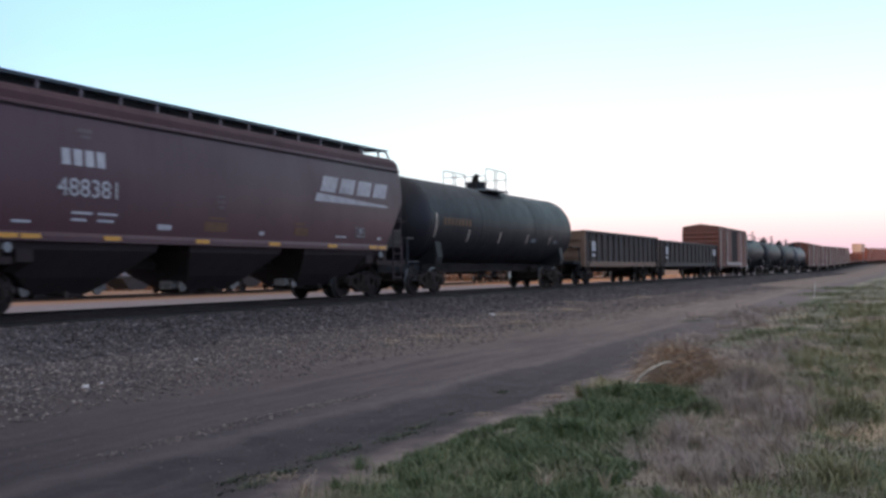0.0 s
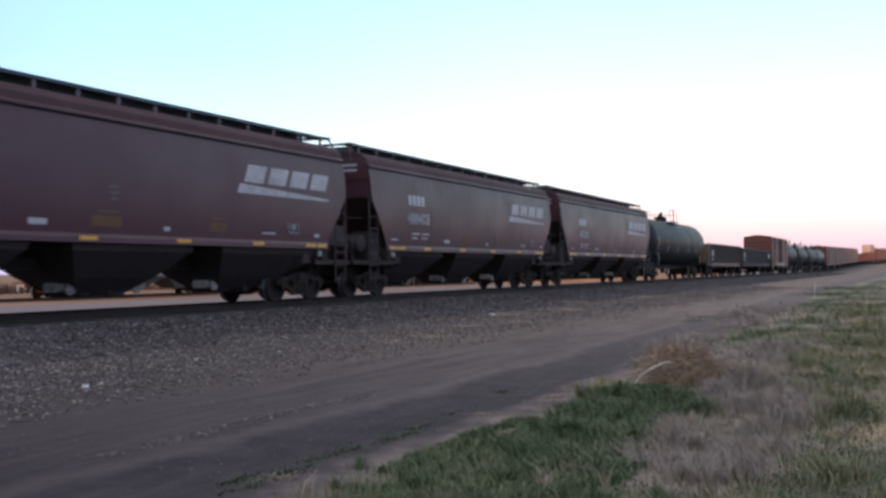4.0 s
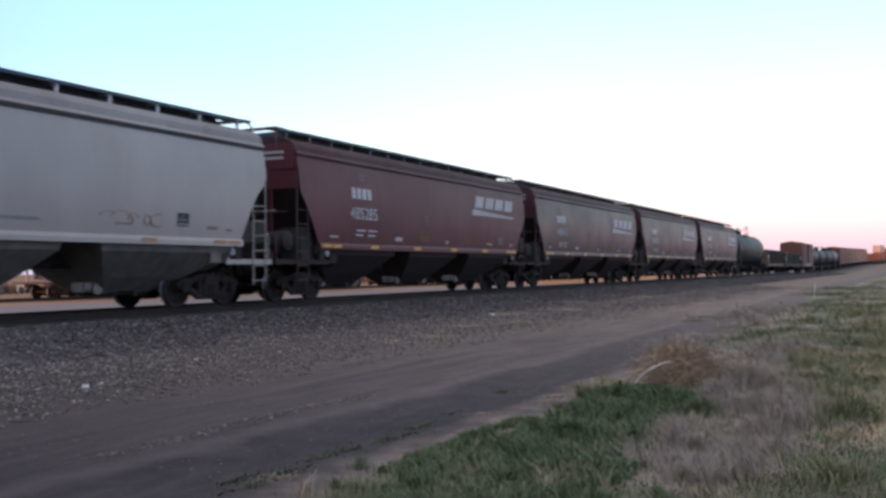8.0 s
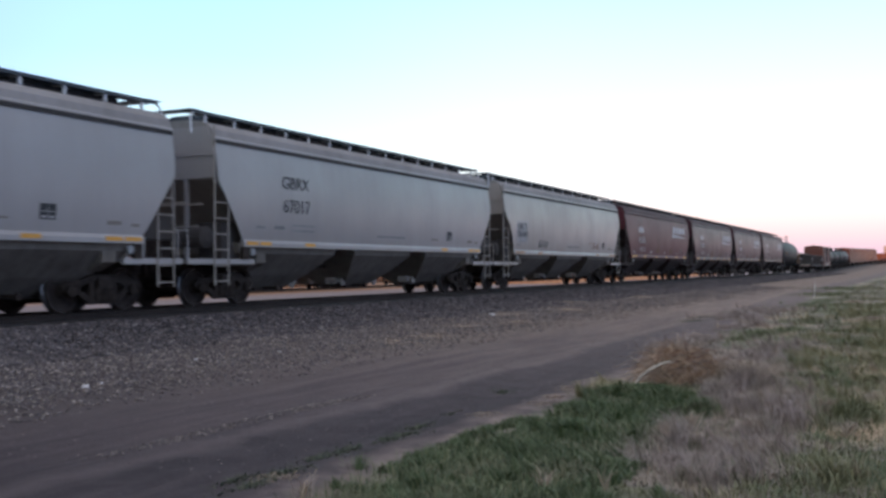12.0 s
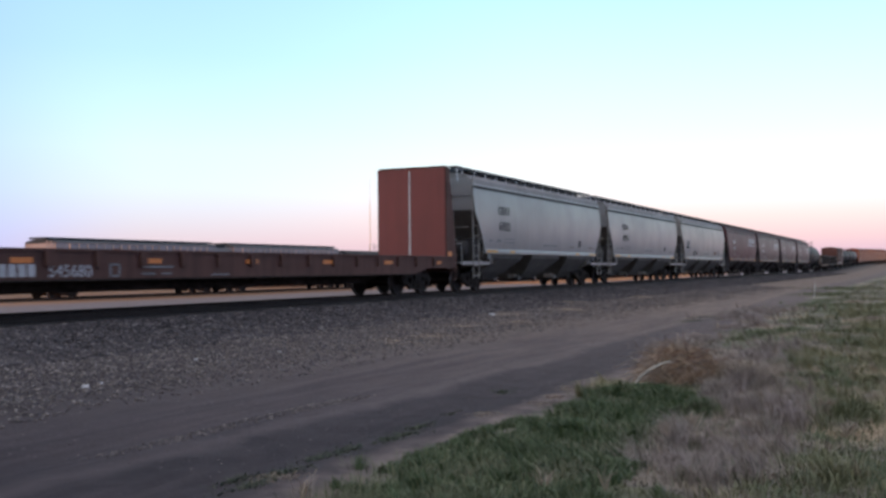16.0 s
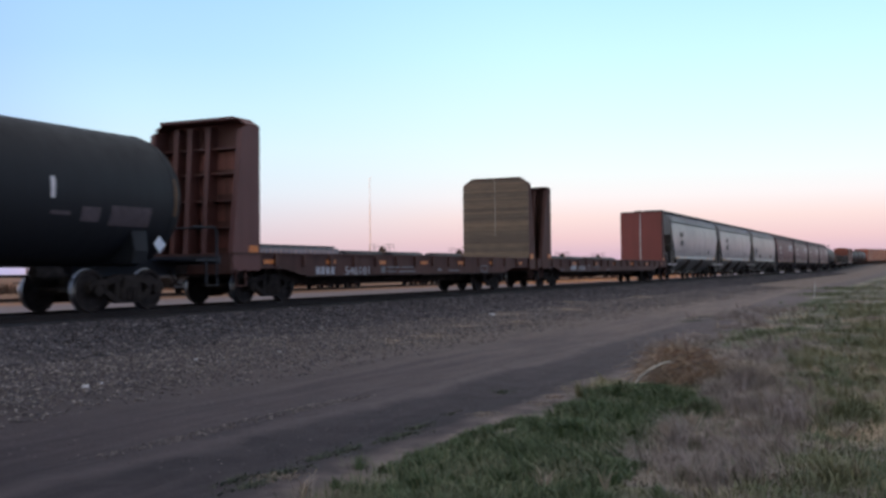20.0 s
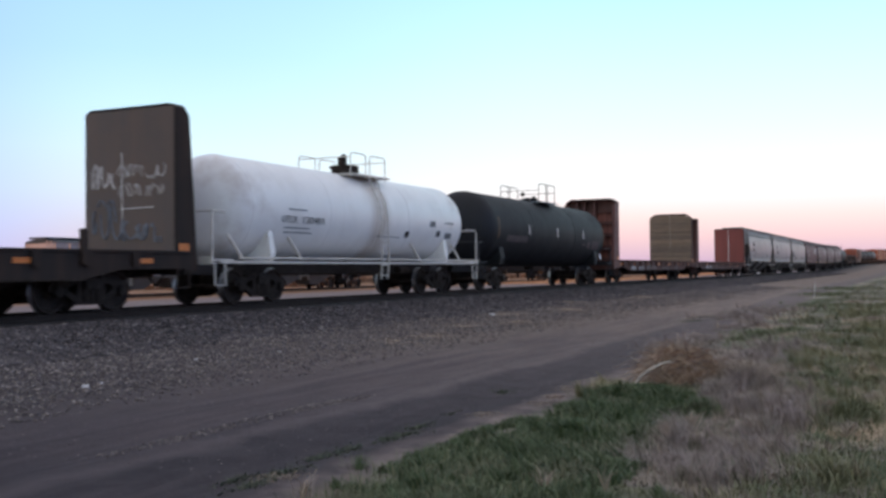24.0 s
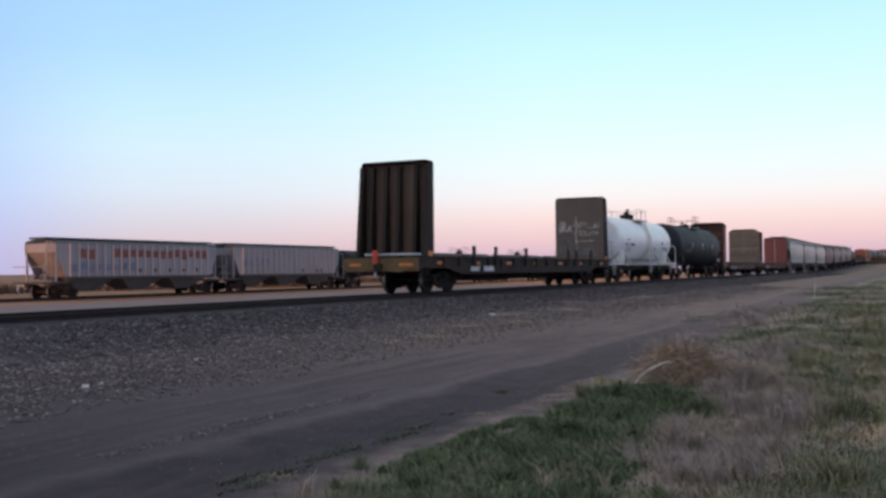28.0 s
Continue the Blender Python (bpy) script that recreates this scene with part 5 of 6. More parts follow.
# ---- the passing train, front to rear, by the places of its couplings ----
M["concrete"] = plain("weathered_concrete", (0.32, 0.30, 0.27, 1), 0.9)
make_ground()
# added wall, never in view: it keeps the low sun off the near line
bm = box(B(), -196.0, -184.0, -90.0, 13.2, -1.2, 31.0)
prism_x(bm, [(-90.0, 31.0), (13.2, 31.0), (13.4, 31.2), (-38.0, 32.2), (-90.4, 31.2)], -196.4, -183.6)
tagged(new("shade_wall", mesh_of("shade_wall", bm, "concrete")), "unseen plain concrete wall added to shade the near line", "wall", kind="structure")
main_track = make_track("main_track", "railway track with rusty rails on dark ballast", TRACK, -0.06, -60, 1500, 10, 70, True)
yard_track = make_track("yard_track", "yard track with rusty rails on pale gravel", YARD, YARD_Z, -60, 1500, 900, 901)
TRAIN = []


def put(made, a, b, *args, **kw):
    """Builds a car between two couplings."""
    half, mid = (a - b) / 2 - 0.02, (a + b) / 2 + (0.35 if made is covered_hopper else 0.0)
    car = made(*args, at=(mid, TRACK, 0), half=half, **kw)
    TRAIN.append((car, mid))
    return car, half


MAROON = "weathered maroon covered hopper with roof walkways and a pale emblem"
h, hf = put(covered_hopper, 29.15, 10.65, "maroon", label=MAROON, post="maroon_post")
maroon_lettering(h, "488381", hf)
h, hf = put(covered_hopper, 10.65, -7.40, "maroon", label=MAROON, post="maroon_post")
maroon_lettering(h, "488408", hf)
h, hf = put(covered_hopper, -7.40, -26.0, "maroon", label=MAROON, post="maroon_post")
maroon_lettering(h, "488410", hf)
h, hf = put(covered_hopper, -26.0, -44.65, "maroon_bright", label="brighter maroon covered hopper with a pale emblem", post="maroon_post")
maroon_lettering(h, "485285", hf, -0.38, 0.10)
h, hf = put(covered_hopper, -44.65, -63.35, "grey_light", label="light grey covered hopper with rounded ends and a scrawl", curved=True, tape="dull_tape", brackets=12)
grey_lettering(h, "GACX", "101042", True, 0.2)
h, hf = put(covered_hopper, -63.35, -81.75, "grey", label="grey covered hopper with black lettering")
grey_lettering(h, "GBRX", "67017", False, 0.2)
h, hf = put(covered_hopper, -81.75, -99.85, "grey", label="grey covered hopper coupled before a bulkhead flatcar")
grey_lettering(h, "GBRX", "67022", False)

F, hf = put(lambda at, half, label: thing("bulkhead_flatcar", label, "freight car", at, "freight cars of the passing train"), -99.85, -125.35, label="empty brown bulkhead flatcar with a brick-red end wall")
flatcar_deck(F, hf, "brown_car", "orange_tape", (10.0, -9.3))
bulkhead(F, 1, hf - 1.05, 4.50, "brown_car", "red", wide=1.38, plate_low=0.88, plate_top=0.32)
bulkhead(F, -1, -hf + 2.12, 4.48, "brown_car", "plain", plate_low=1.3, plate_top=0.5)
bars(F, "white_mark", [(-7.73 + 0.225 * i, -7.56 + 0.225 * i, 0.71, 0.95) for i in range(4)], "mark_bar", -1.466)
words("545680", F, "white_mark", -6.0, -1.468, 0.82, 0.24, 1.12, label="white stencilled car number")
bars(F, "grey_mark", [(-4.93, -4.62, 0.69, 0.73), (-4.93, -4.62, 0.93, 0.97), (-4.93, -4.88, 0.69, 0.97), (-4.67, -4.62, 0.69, 0.97), (-3.96, -2.95, 0.88, 0.92), (-3.96, -3.55, 0.73, 0.77), (-3.35, -3.0, 0.73, 0.77), (-1.6, -0.9, 0.70, 0.73), (-9.3, -8.7, 0.72, 0.75)], "stencil_bar", -1.466)

F, hf = put(lambda at, half, label: thing("bulkhead_flatcar", label, "freight car", at, "freight cars of the passing train"), -125.35, -147.2, label="brown bulkhead flatcar with a plank-faced end wall")
flatcar_deck(F, hf, "brown_car", "orange_tape", (7.07, -8.3))
bulkhead(F, 1, hf - 0.91, 4.75, "brown_car", "planks", 0.25, 1.53, plate_low=0.72, plate_top=0.24)
bulkhead(F, -1, -hf + 1.5, 4.66, "red_car", "cross", 0.16, plate_low=1.15, plate_top=0.75, ribs=(0.87, 0.42, -0.17), deep=0.55)
bars(F, "white_mark", [(-6.76 + 0.26 * i, -6.58 + 0.26 * i, 0.68, 0.90) for i in range(4)], "mark_bar", -1.466)
words("546181", F, "white_mark", -4.48, -1.468, 0.78, 0.24, 1.42, label="white stencilled car number")
bars(F, "grey_mark", [(-3.0, -2.75, 0.7, 0.9), (-2.6, -1.75, 0.86, 0.9), (-1.6, -0.8, 0.86, 0.9), (-2.6, -2.0, 0.72, 0.76), (-1.8, -0.64, 0.72, 0.76), (1.1, 1.4, 0.75, 0.82), (2.0, 2.9, 0.74, 0.78)], "stencil_bar", -1.466)
bars(F, "grey_mark", [(4.94, 5.55, 0.68, 0.72), (4.94, 5.55, 0.9, 0.94), (4.94, 4.99, 0.68, 0.94), (5.5, 5.55, 0.68, 0.94)], "mark_bar", -1.466)

T, hf = put(tank_car, -147.2, -165.8, "black_tank", label="long black tank car with yellow reflector bars", dome_x=0.2, radius=1.54, zc=2.44, low=True)
for x in (-7.15, -3.7, 0.05, 3.95, 7.52):
    on_shell(T, "yellow_mark" if abs(x) > 5 else "graffiti", x, 2.47, 0.10, 0.85 if abs(x) > 5 else 0.42, 2.44, 1.54)
for i in range(9):
    on_shell(T, "faint_mark", -6.1 + 0.27 * i, 2.06, 0.17, 0.26, 2.44, 1.54, "mark_bar")
for s in (1,):
    d = s * 7.05
    part("placard", prism_y(B(), [(d - 0.19, 1.40), (d, 1.21), (d + 0.19, 1.40), (d, 1.59)], -1.47, -1.45), "white_panel", T, "white diamond placard")
for x, w, h in ((4.2, 0.5, 0.08), (5.0, 0.5, 0.3), (6.15, 1.2, 0.42)):
    on_shell(T, "faint_mark", x, 1.98, w, h, 2.44, 1.54, "mark_bar")

T, hf = put(tank_car, -165.6, -181.85, "white_tank", label="white tank car with black manway and rust stains", radius=1.41, zc=2.46, rail="rail_grey", dome_x=0.52, sill_paint="gear_grey", full_sill=True, shell=0.18)
words("UTLX", T, "black_mark", -4.55, -1.412, 2.19, 0.18, 0.72)
words("130401", T, "black_mark", -3.38, -1.412, 2.19, 0.19, 1.05, label="black stencilled car number")
for x, z, w, h in ((-4.15, 2.46, 0.9, 0.04), (-4.1, 1.96, 1.2, 0.035), (-4.25, 1.84, 0.8, 0.035), (-3.6, 1.84, 0.6, 0.035), (5.6, 2.45, 0.7, 0.05), (4.25, 2.38, 0.4, 0.2), (5.6, 2.0, 0.5, 0.2), (1.2, 1.86, 1.6, 0.025)):
    on_shell(T, "grey_mark", x, z, w, h, 2.46, 1.41, "mark_bar")
for x, z in ((2.42, 1.97), (4.78, 2.05)):
    on_shell(T, "black_mark", x, z, 0.28, 0.2, 2.46, 1.41, "mark_bar")

F, hf = put(lambda at, half, label: thing("bulkhead_flatcar", label, "freight car", at, "freight cars of the passing train"), -182.05, -205.5, label="blackened bulkhead flatcar with scrawled rusty end wall, last of the train")
flatcar_deck(F, hf, "dark_car", "orange_tape", (8.68, -8.57))
bulkhead(F, 1, hf - 0.80, 4.64, "dark_car", "graffiti", 0.07, 1.36, plate_low=0.75, plate_top=0.5)
bulkhead(F, -1, -hf + 1.66, 4.60, "dark_car", "rusty", 0.04, 1.34, plate_low=0.80, plate_top=0.45)
for x in (4.35, 5.6, -4.75, -6.9, 8.0, -1.35):
    part("stake", box(B(), x - 0.07, x + 0.07, -1.56, -1.46, 0.95, 1.68), "dark_car", F)
bars(F, "graffiti", [(-7.07 + 0.21 * i, -7.07 + 0.21 * i + 0.15, 0.72, 0.92) for i in range(4)] + [(-5.81 + 0.16 * i, -5.81 + 0.16 * i + 0.12, 0.72, 0.92) for i in range(6)], "mark_bar", -1.466)
part("end_marker", lathe(B(), [(1.0, 0.05), (1.0, 0.10), (1.42, 0.10), (1.47, 0.05)], 12, "z", (-hf + 0.05, 0.12, 0)), "red_flag", F, "red end-of-train marker lamp box")
part("marker_bracket", box(B(), -hf + 0.02, -hf + 0.08, 0.09, 0.15, 0.55, 1.05), "post_white", F)
part("end_beam", box(B(), -hf + 0.15, -hf + 0.35, -1.45, 1.45, 0.74, 1.20, 0.03), "gold", F, "gold-painted end beam")
part("end_reflector", box(B(), -hf + 0.142, -hf + 0.15, -1.3, -0.75, 0.92, 1.02), "orange_tape", F)
part("end_reflector", box(B(), -hf + 0.142, -hf + 0.15, 0.75, 1.2, 0.92, 1.02), "orange_tape", F)
part("cut_lever", pipe(B(), [(-hf + 0.1, -1.4, 0.9), (-hf - 0.02, -0.9, 0.72), (-hf - 0.02, -0.2, 0.78)], 0.02), "gold", F)
part("cross_step", box(B(), -hf + 0.3, -hf + 0.75, -1.3, 0.7, 1.30, 1.36), "post_white", F, "pale crossover step")

T, hf = put(tank_car, 48.1, 29.15, "black_tank_worn", label="black tank car with yellow stencils and pale reflector bars", dome_x=-0.3, radius=1.55, zc=2.58)
for x, z, h in ((-7.2, 2.36, 0.85), (-4.3, 2.06, 0.44), (-1.2, 2.06, 0.44), (1.9, 2.06, 0.4), (4.8, 2.06, 0.4)):
    on_shell(T, "strap_worn", x, z, 0.1, h, 2.58, 1.55)
for i in range(8):
    on_shell(T, "yellow_mark", -6.5 + 0.31 * i, 2.52, 0.2, 0.26, 2.58, 1.55, "mark_bar")
for x in (2.7, 5.6):
    on_shell(T, "grey_mark", x, 2.02, 0.5, 0.14, 2.58, 1.55, "mark_bar")
part("centre_sill", box(B(), -hf + 3.5, hf - 3.5, -0.32, 0.32, 0.74, 1.01), "steel", T)
put(gondola, 64.7, 48.1, label="black gondola with rusty tan sill and ends", trim="gon_trim")
put(gondola, 85.5, 64.7, label="black gondola with white stencils", trim="gon", tall=2.5)
# the near-black leaf stands for the unlit inside of the open doorway
put(boxcar, 101.2, 85.5, "box_brown", label="red-brown boxcar with pale frames round a dark doorway", tall=4.45, leaf="dark_maroon", door_wide=7.5, inner=False)
for i in range(4):
    put(tank_car, 160.4 - 14.8 * i, 145.6 - 14.8 * i, "grey_tank" if i == 0 else "black_tank_worn", label="short tank car among others at the front of the train", radius=1.3, zc=2.4)
for i in range(6):
    x = 160.4 + 16.4 * i
    put(boxcar, x + 16.4, x, "box_brown", label="dull brown boxcar far up the train", tall=4.55, posts=5, door="pale_trim")
for i in range(3):
    x = 258.8 + 16.2 * i
    put(gondola, x + 16.2, x, label="rust-orange gondola far up the train", trim="box_orange", tall=3.0, skin="box_orange")


def stack_car(at, half, label):
    """A low well frame with two containers one on the other."""
    car = thing("container_car", label, "freight car", at, "freight cars of the passing train")
    b = half - 1.6
    part("well_frame", box(box(B(), -half + 0.5, half - 0.5, -1.5, 1.5, 0.85, 1.12), -b, b, -1.45, 1.45, 0.45, 1.0), "gon", car)
    for name, z0, z1, m in (("lower_container", 1.13, 3.55, "box_orange"), ("upper_container", 3.57, 5.95, "pale_trim")):
        c = part(name, box(B(), -b + 0.05, b - 0.05, -1.22, 1.22, z0, z1, 0.03), m, car)
        for i in range(12):
            for q in (-1, 1):
                x = -b + 0.4 + (2 * b - 0.8) * i / 11
                part("corrugation", box(B(), x - 0.12, x + 0.12, *sorted((q * 1.22, q * 1.25)), z0 + 0.15, z1 - 0.15), m, c)
    running_gear(car, half, half - 1.5)
    return car


put(stack_car, 324.0, 307.4, label="two stacked containers, cream over orange, on a well car")
for i in range(6):
    x = 324.0 + 16.2 * i
    put(boxcar, x + 16.2, x, ("box_orange", "red_car")[i % 2], label="tall orange-red boxcar far up the train", tall=(4.9, 4.7)[i % 2], posts=5, door="box_orange" if i % 2 else "red_car")


# ---- cars standing in the yard ----
def ribbed_hopper(at, half, label):
    car = thing("standing_hopper", label, "freight car", at, "cars standing on the yard track")
    b, s0 = half - 1.15, half - 2.0
    for q in (-1, 1):
        prof = [(-b, 3.75), (-b, 3.05), (-s0, 1.4), (s0, 1.4), (b, 3.05), (b, 3.75)]
        part("side_sheet", prism_y(B(), prof[::-1], *sorted((q * 1.46, q * 1.42))), "silver", car)
        part("side_sill", box(B(), -s0, s0, *sorted((q * 1.44, q * 1.54)), 1.25, 1.42), "steel_dark", car)
        rib = mesh_of("side_rib", box(B(), -0.045, 0.045, -0.07, 0.07, 1.42, 3.72), "silver_rib")
        for i in range(21):
            x = -b + 0.4 + (2 * b - 0.8) * i / 20
            if abs(x) < s0 + 0.1:
                piece("side_rib", rib, car, (x, q * 1.50, 0))
        if q < 0:
            rnd = random.Random(3)
            for i in range(20):
                x = -b + 0.4 + (2 * b - 0.8) * (i + 0.5) / 20
                if abs(x) > s0 - 0.2:
                    continue
                if "orange" in label:
                    if i > 5 or i in (2, 3):
                        part("faded_letter_patch", box(B(), x - 0.27, x + 0.27, -1.475, -1.462, 2.62 + rnd.uniform(0, 0.25), 3.42 - rnd.uniform(0, 0.12)), "faded_orange", car)
                    if i < 9:
                        part("faded_letter_patch", box(B(), x - 0.28, x + 0.22, -1.475, -1.462, 1.7 + rnd.uniform(0, 0.2), 2.45 - rnd.uniform(0, 0.3)), "faded_blue", car)
                    elif i % 2:
                        part("stencil_bar", box(B(), x - 0.2, x + 0.1, -1.475, -1.462, 1.72, 1.95), "steel_dark", car)
                elif i < 6:
                    part("faded_letter_patch", box(B(), x - 0.2, x + 0.2, -1.475, -1.462, 2.1 + rnd.uniform(0, 0.2), 2.85), "faded_blue", car)
                elif i in (12, 15, 16):
                    part("stencil_bar", box(B(), x - 0.2, x + 0.1, -1.475, -1.462, 1.55, 1.85), "steel_dark", car)
    part("slope_sheet_body", prism_y(B(), [(-b + 0.02, 3.7), (-b + 0.02, 3.1), (-s0 + 1.2, 1.4), (s0 - 1.2, 1.4), (b - 0.02, 3.1), (b - 0.02, 3.7)][::-1], -1.40, 1.40), "silver", car)
    part("roof", prism_x(B(), [(-1.48, 3.7), (-1.3, 3.86), (-0.6, 3.98), (0.6, 3.98), (1.3, 3.86), (1.48, 3.7)][::-1], -b, b), "hatch", car, "dark roof")
    part("running_board", box(B(), -b - 0.2, b + 0.2, -0.85, 0.85, 4.00, 4.12), "hatch", car)
    w = 2 * s0 / 3
    for i in (-1, 0, 1):
        cx = i * w
        part("discharge_bay", prism(B(), [(cx - 0.75, -0.7, 0.4), (cx + 0.75, -0.7, 0.4), (cx + 0.75, 0.7, 0.4), (cx - 0.75, 0.7, 0.4)], [(cx - w / 2 + 0.1, -1.4, 1.4), (cx + w / 2 - 0.1, -1.4, 1.4), (cx + w / 2 - 0.1, 1.4, 1.4), (cx - w / 2 + 0.1, 1.4, 1.4)]), "bay_grey", car)
    for s in (-1, 1):
        x0, x1 = sorted((s * (half - 0.1), s * (half - 2.2)))
        part("end_platform", box(B(), x0, x1, -1.45, 1.45, 0.95, 1.08), "steel_dark", car)
        for q in (-1, 1):
            part("end_post", box(B(), s * (b - 0.1) - 0.06, s * (b - 0.1) + 0.06, q * 1.35 - 0.06, q * 1.35 + 0.06, 1.05, 3.1), "silver", car)
        part("brake_cylinder", lathe(B(), [(-0.4, 0.2), (0.4, 0.2)], 12, "y", (s * (half - 1.2), -0.5, 1.4)), "steel_dark", car)
        part("corner_hand_rail", pipe(B(), [(s * (half - 0.15), -1.42, 1.05), (s * (half - 0.15), -1.42, 2.1), (s * (half - 0.15), 1.42, 2.1)], 0.03), "silver", car)
        ladder("end_ladder", car, "silver", s * (b + 0.08), -0.9, 1.0, 3.9, 0.45, "y")
        part("end_hoop", pipe(B(), [(s * (half - 0.3), -1.4, 1.05), (s * (half - 0.3), -1.4, 3.3), (s * (b + 0.1), -1.3, 3.7)], 0.03), "silver", car)
    running_gear(car, half, half - 2.4)
    return car


M["silver_rib"] = paint("worn_silver_rib", (0.325, 0.31, 0.32, 1), (0.16, 0.115, 0.105, 1), 0.5, 0.55)
M["bay_grey"] = paint("dusty_grey_hopper_bay", (0.15, 0.145, 0.135, 1), (0.06, 0.05, 0.042, 1), 0.6, 0.8)
M["silver"] = paint("weathered_silver_paint", (0.285, 0.272, 0.29, 1), (0.15, 0.088, 0.072, 1), 0.55, 0.55)
M["steel_dark"] = paint("grimy_grey_underframe", (0.07, 0.062, 0.058, 1), (0.03, 0.026, 0.024, 1), 0.6, 0.85)
M["faded_orange"] = plain("rust_faded_lettering", (0.19, 0.062, 0.042, 1), 0.7, 0.0, 0.5, 2.0)
M["faded_blue"] = plain("faded_blue_lettering", (0.17, 0.175, 0.24, 1), 0.7, 0.0, 0.4, 2.0)
ribbed_hopper((57.9, YARD, YARD_Z), 9.65, "silver ribbed hopper with faded orange lettering, standing in the yard")
ribbed_hopper((77.2, YARD, YARD_Z), 9.65, "silver ribbed hopper with faded blue lettering, standing in the yard")
for i in range(5):
    t = tank_car("black_tank", (97.2 + 20.6 * i, YARD, YARD_Z), "black tank car standing in the yard", 10.2, radius=1.36, zc=2.42, dome_x=0.0)
    tagged(t, group="cars standing on the yard track")
    t.name = "standing_tank_car"


# ---- radio mast, stake, far scrub ----
def radio_mast():
    x, y = 261.0, 149.0
    mast = thing("radio_mast", "slender grey radio mast far beyond the yard", "radio mast", (x, y, -1.15))
    part("mast_pole", rod(B(), (0, 0, 0), (0, 0, 22), 0.16, 8), "rail_grey", mast)
    part("mast_tip", rod(B(), (0, 0, 22), (0, 0, 30.0), 0.07, 6), "rail_grey", mast)


M["pale_block"] = plain("pale_block_surface", (0.62, 0.57, 0.52, 1), 0.85)
M["stake_wood"] = plain("weathered_stake_wood", (0.50, 0.45, 0.40, 1), 0.85)
radio_mast()
bm = B()
rod(bm, (0, 0, 0), (0.10, -0.05, 0.72), 0.02, 7)
rod(bm, (0.10, -0.05, 0.72), (0.105, -0.05, 0.76), 0.012, 7)
me = mesh_of("marker_stake", bm, "stake_wood")
st = new("marker_stake", me)
st.location = (52.5, 4.76, -0.78)
tagged(st, "thin pale wooden stake leaning in the grass", "stake")


# invented blocks that stand for two unidentified bright spots
for x, y, w in ((70.0, 79.0, 0.55), (94.0, 84.0, 0.45)):
    bm = box(B(), -w, w, -0.4, 0.4, 0.0, 0.75, 0.05)
    blk = new("bright_spot_block", mesh_of("bright_spot_block", bm, "pale_block"))
    blk.location, blk.rotation_euler = (x, y, ground_height(x, y) - 0.02), (0, 0, radians(40))
    tagged(blk, "small pale block added for an unidentified bright spot beyond the yard", "concrete block", "blocks beyond the yard")


# ---- grass, weeds, stones ----
def blades(name, label, material, count, where, high, wide, seed, lean=0.6):
    """Bent tapering blades; where(rng, n) gives x, y arrays. One object of stuff."""
    rng = np.random.default_rng(seed)
    x, y = where(rng, count)
    n = len(x)
    z = np.array([ground_height(a, b) for a, b in zip(x, y)]) - 0.01
    h = rng.uniform(high[0], high[1], n)
    w = rng.uniform(wide[0], wide[1], n)
    a, t = rng.uniform(0, 2 * np.pi, n), rng.uniform(0, 2 * np.pi, n)
    k = h * rng.uniform(0.1, lean, n)
    dx, dy = np.cos(a) * w, np.sin(a) * w
    lx, ly = np.cos(t) * k, np.sin(t) * k
    v = np.empty((n, 5, 3))
    v[:, 0] = np.c_[x - dx, y - dy, z]
    v[:, 1] = np.c_[x + dx, y + dy, z]
    v[:, 2] = np.c_[x + dx * 0.7 + lx * 0.35, y + dy * 0.7 + ly * 0.35, z + h * 0.6]
    v[:, 3] = np.c_[x - dx * 0.7 + lx * 0.35, y - dy * 0.7 + ly * 0.35, z + h * 0.6]
    v[:, 4] = np.c_[x + lx, y + ly, z + h * (1 - 0.25 * lean)]
    b = np.arange(n)[:, None] * 5
    f = np.concatenate([b + np.array([0, 1, 2]), b + np.array([0, 2, 3]), b + np.array([3, 2, 4])], axis=1).ravel()
    ob = new(name, raw_mesh(name, v.reshape(-1, 3), f, 3, material))
    return tagged(ob, label, "grass", kind="stuff")


def patchy(x, y, scale, seed):
    return np.array([noise.noise((a * scale, b * scale, seed)) for a, b in zip(x, y)])


def inside(x, y, poly):
    hit = np.zeros(len(x), bool)
    for (ax, ay), (bx, by) in zip(poly, poly[1:] + poly[:1]):
        c = (ay > y) != (by > y)
        hit ^= c & (x < (bx - ax) * (y - ay) / (by - ay + 1e-9) + ax)
    return hit


LAWN = [(4.6, 3.3), (5.3, 3.43), (6.6, 3.81), (7.3, 3.64), (8.6, 3.75), (9.1, 3.50), (10.4, 3.50), (11.7, 3.61), (12.2, 3.30), (11.8, 2.72), (11.9, 2.19), (10.6, 1.98), (9.6, 1.96), (9.1, 2.25), (8.2, 2.15), (6.7, 1.82), (4.6, 1.60)]


def lawn(rng, n):
    x, y = rng.uniform(4.6, 12.6, n * 2), rng.uniform(1.5, 3.95, n * 2)
    ok = inside(x, y + 0.30 * patchy(x, y, 1.7, 2.0), LAWN) & (patchy(x, y, 1.3, 9.0) > -0.42) & (((x - 8.3) / 0.5) ** 2 + ((y - 3.47) / 0.13) ** 2 > 1)
    return x[ok][:n], y[ok][:n]


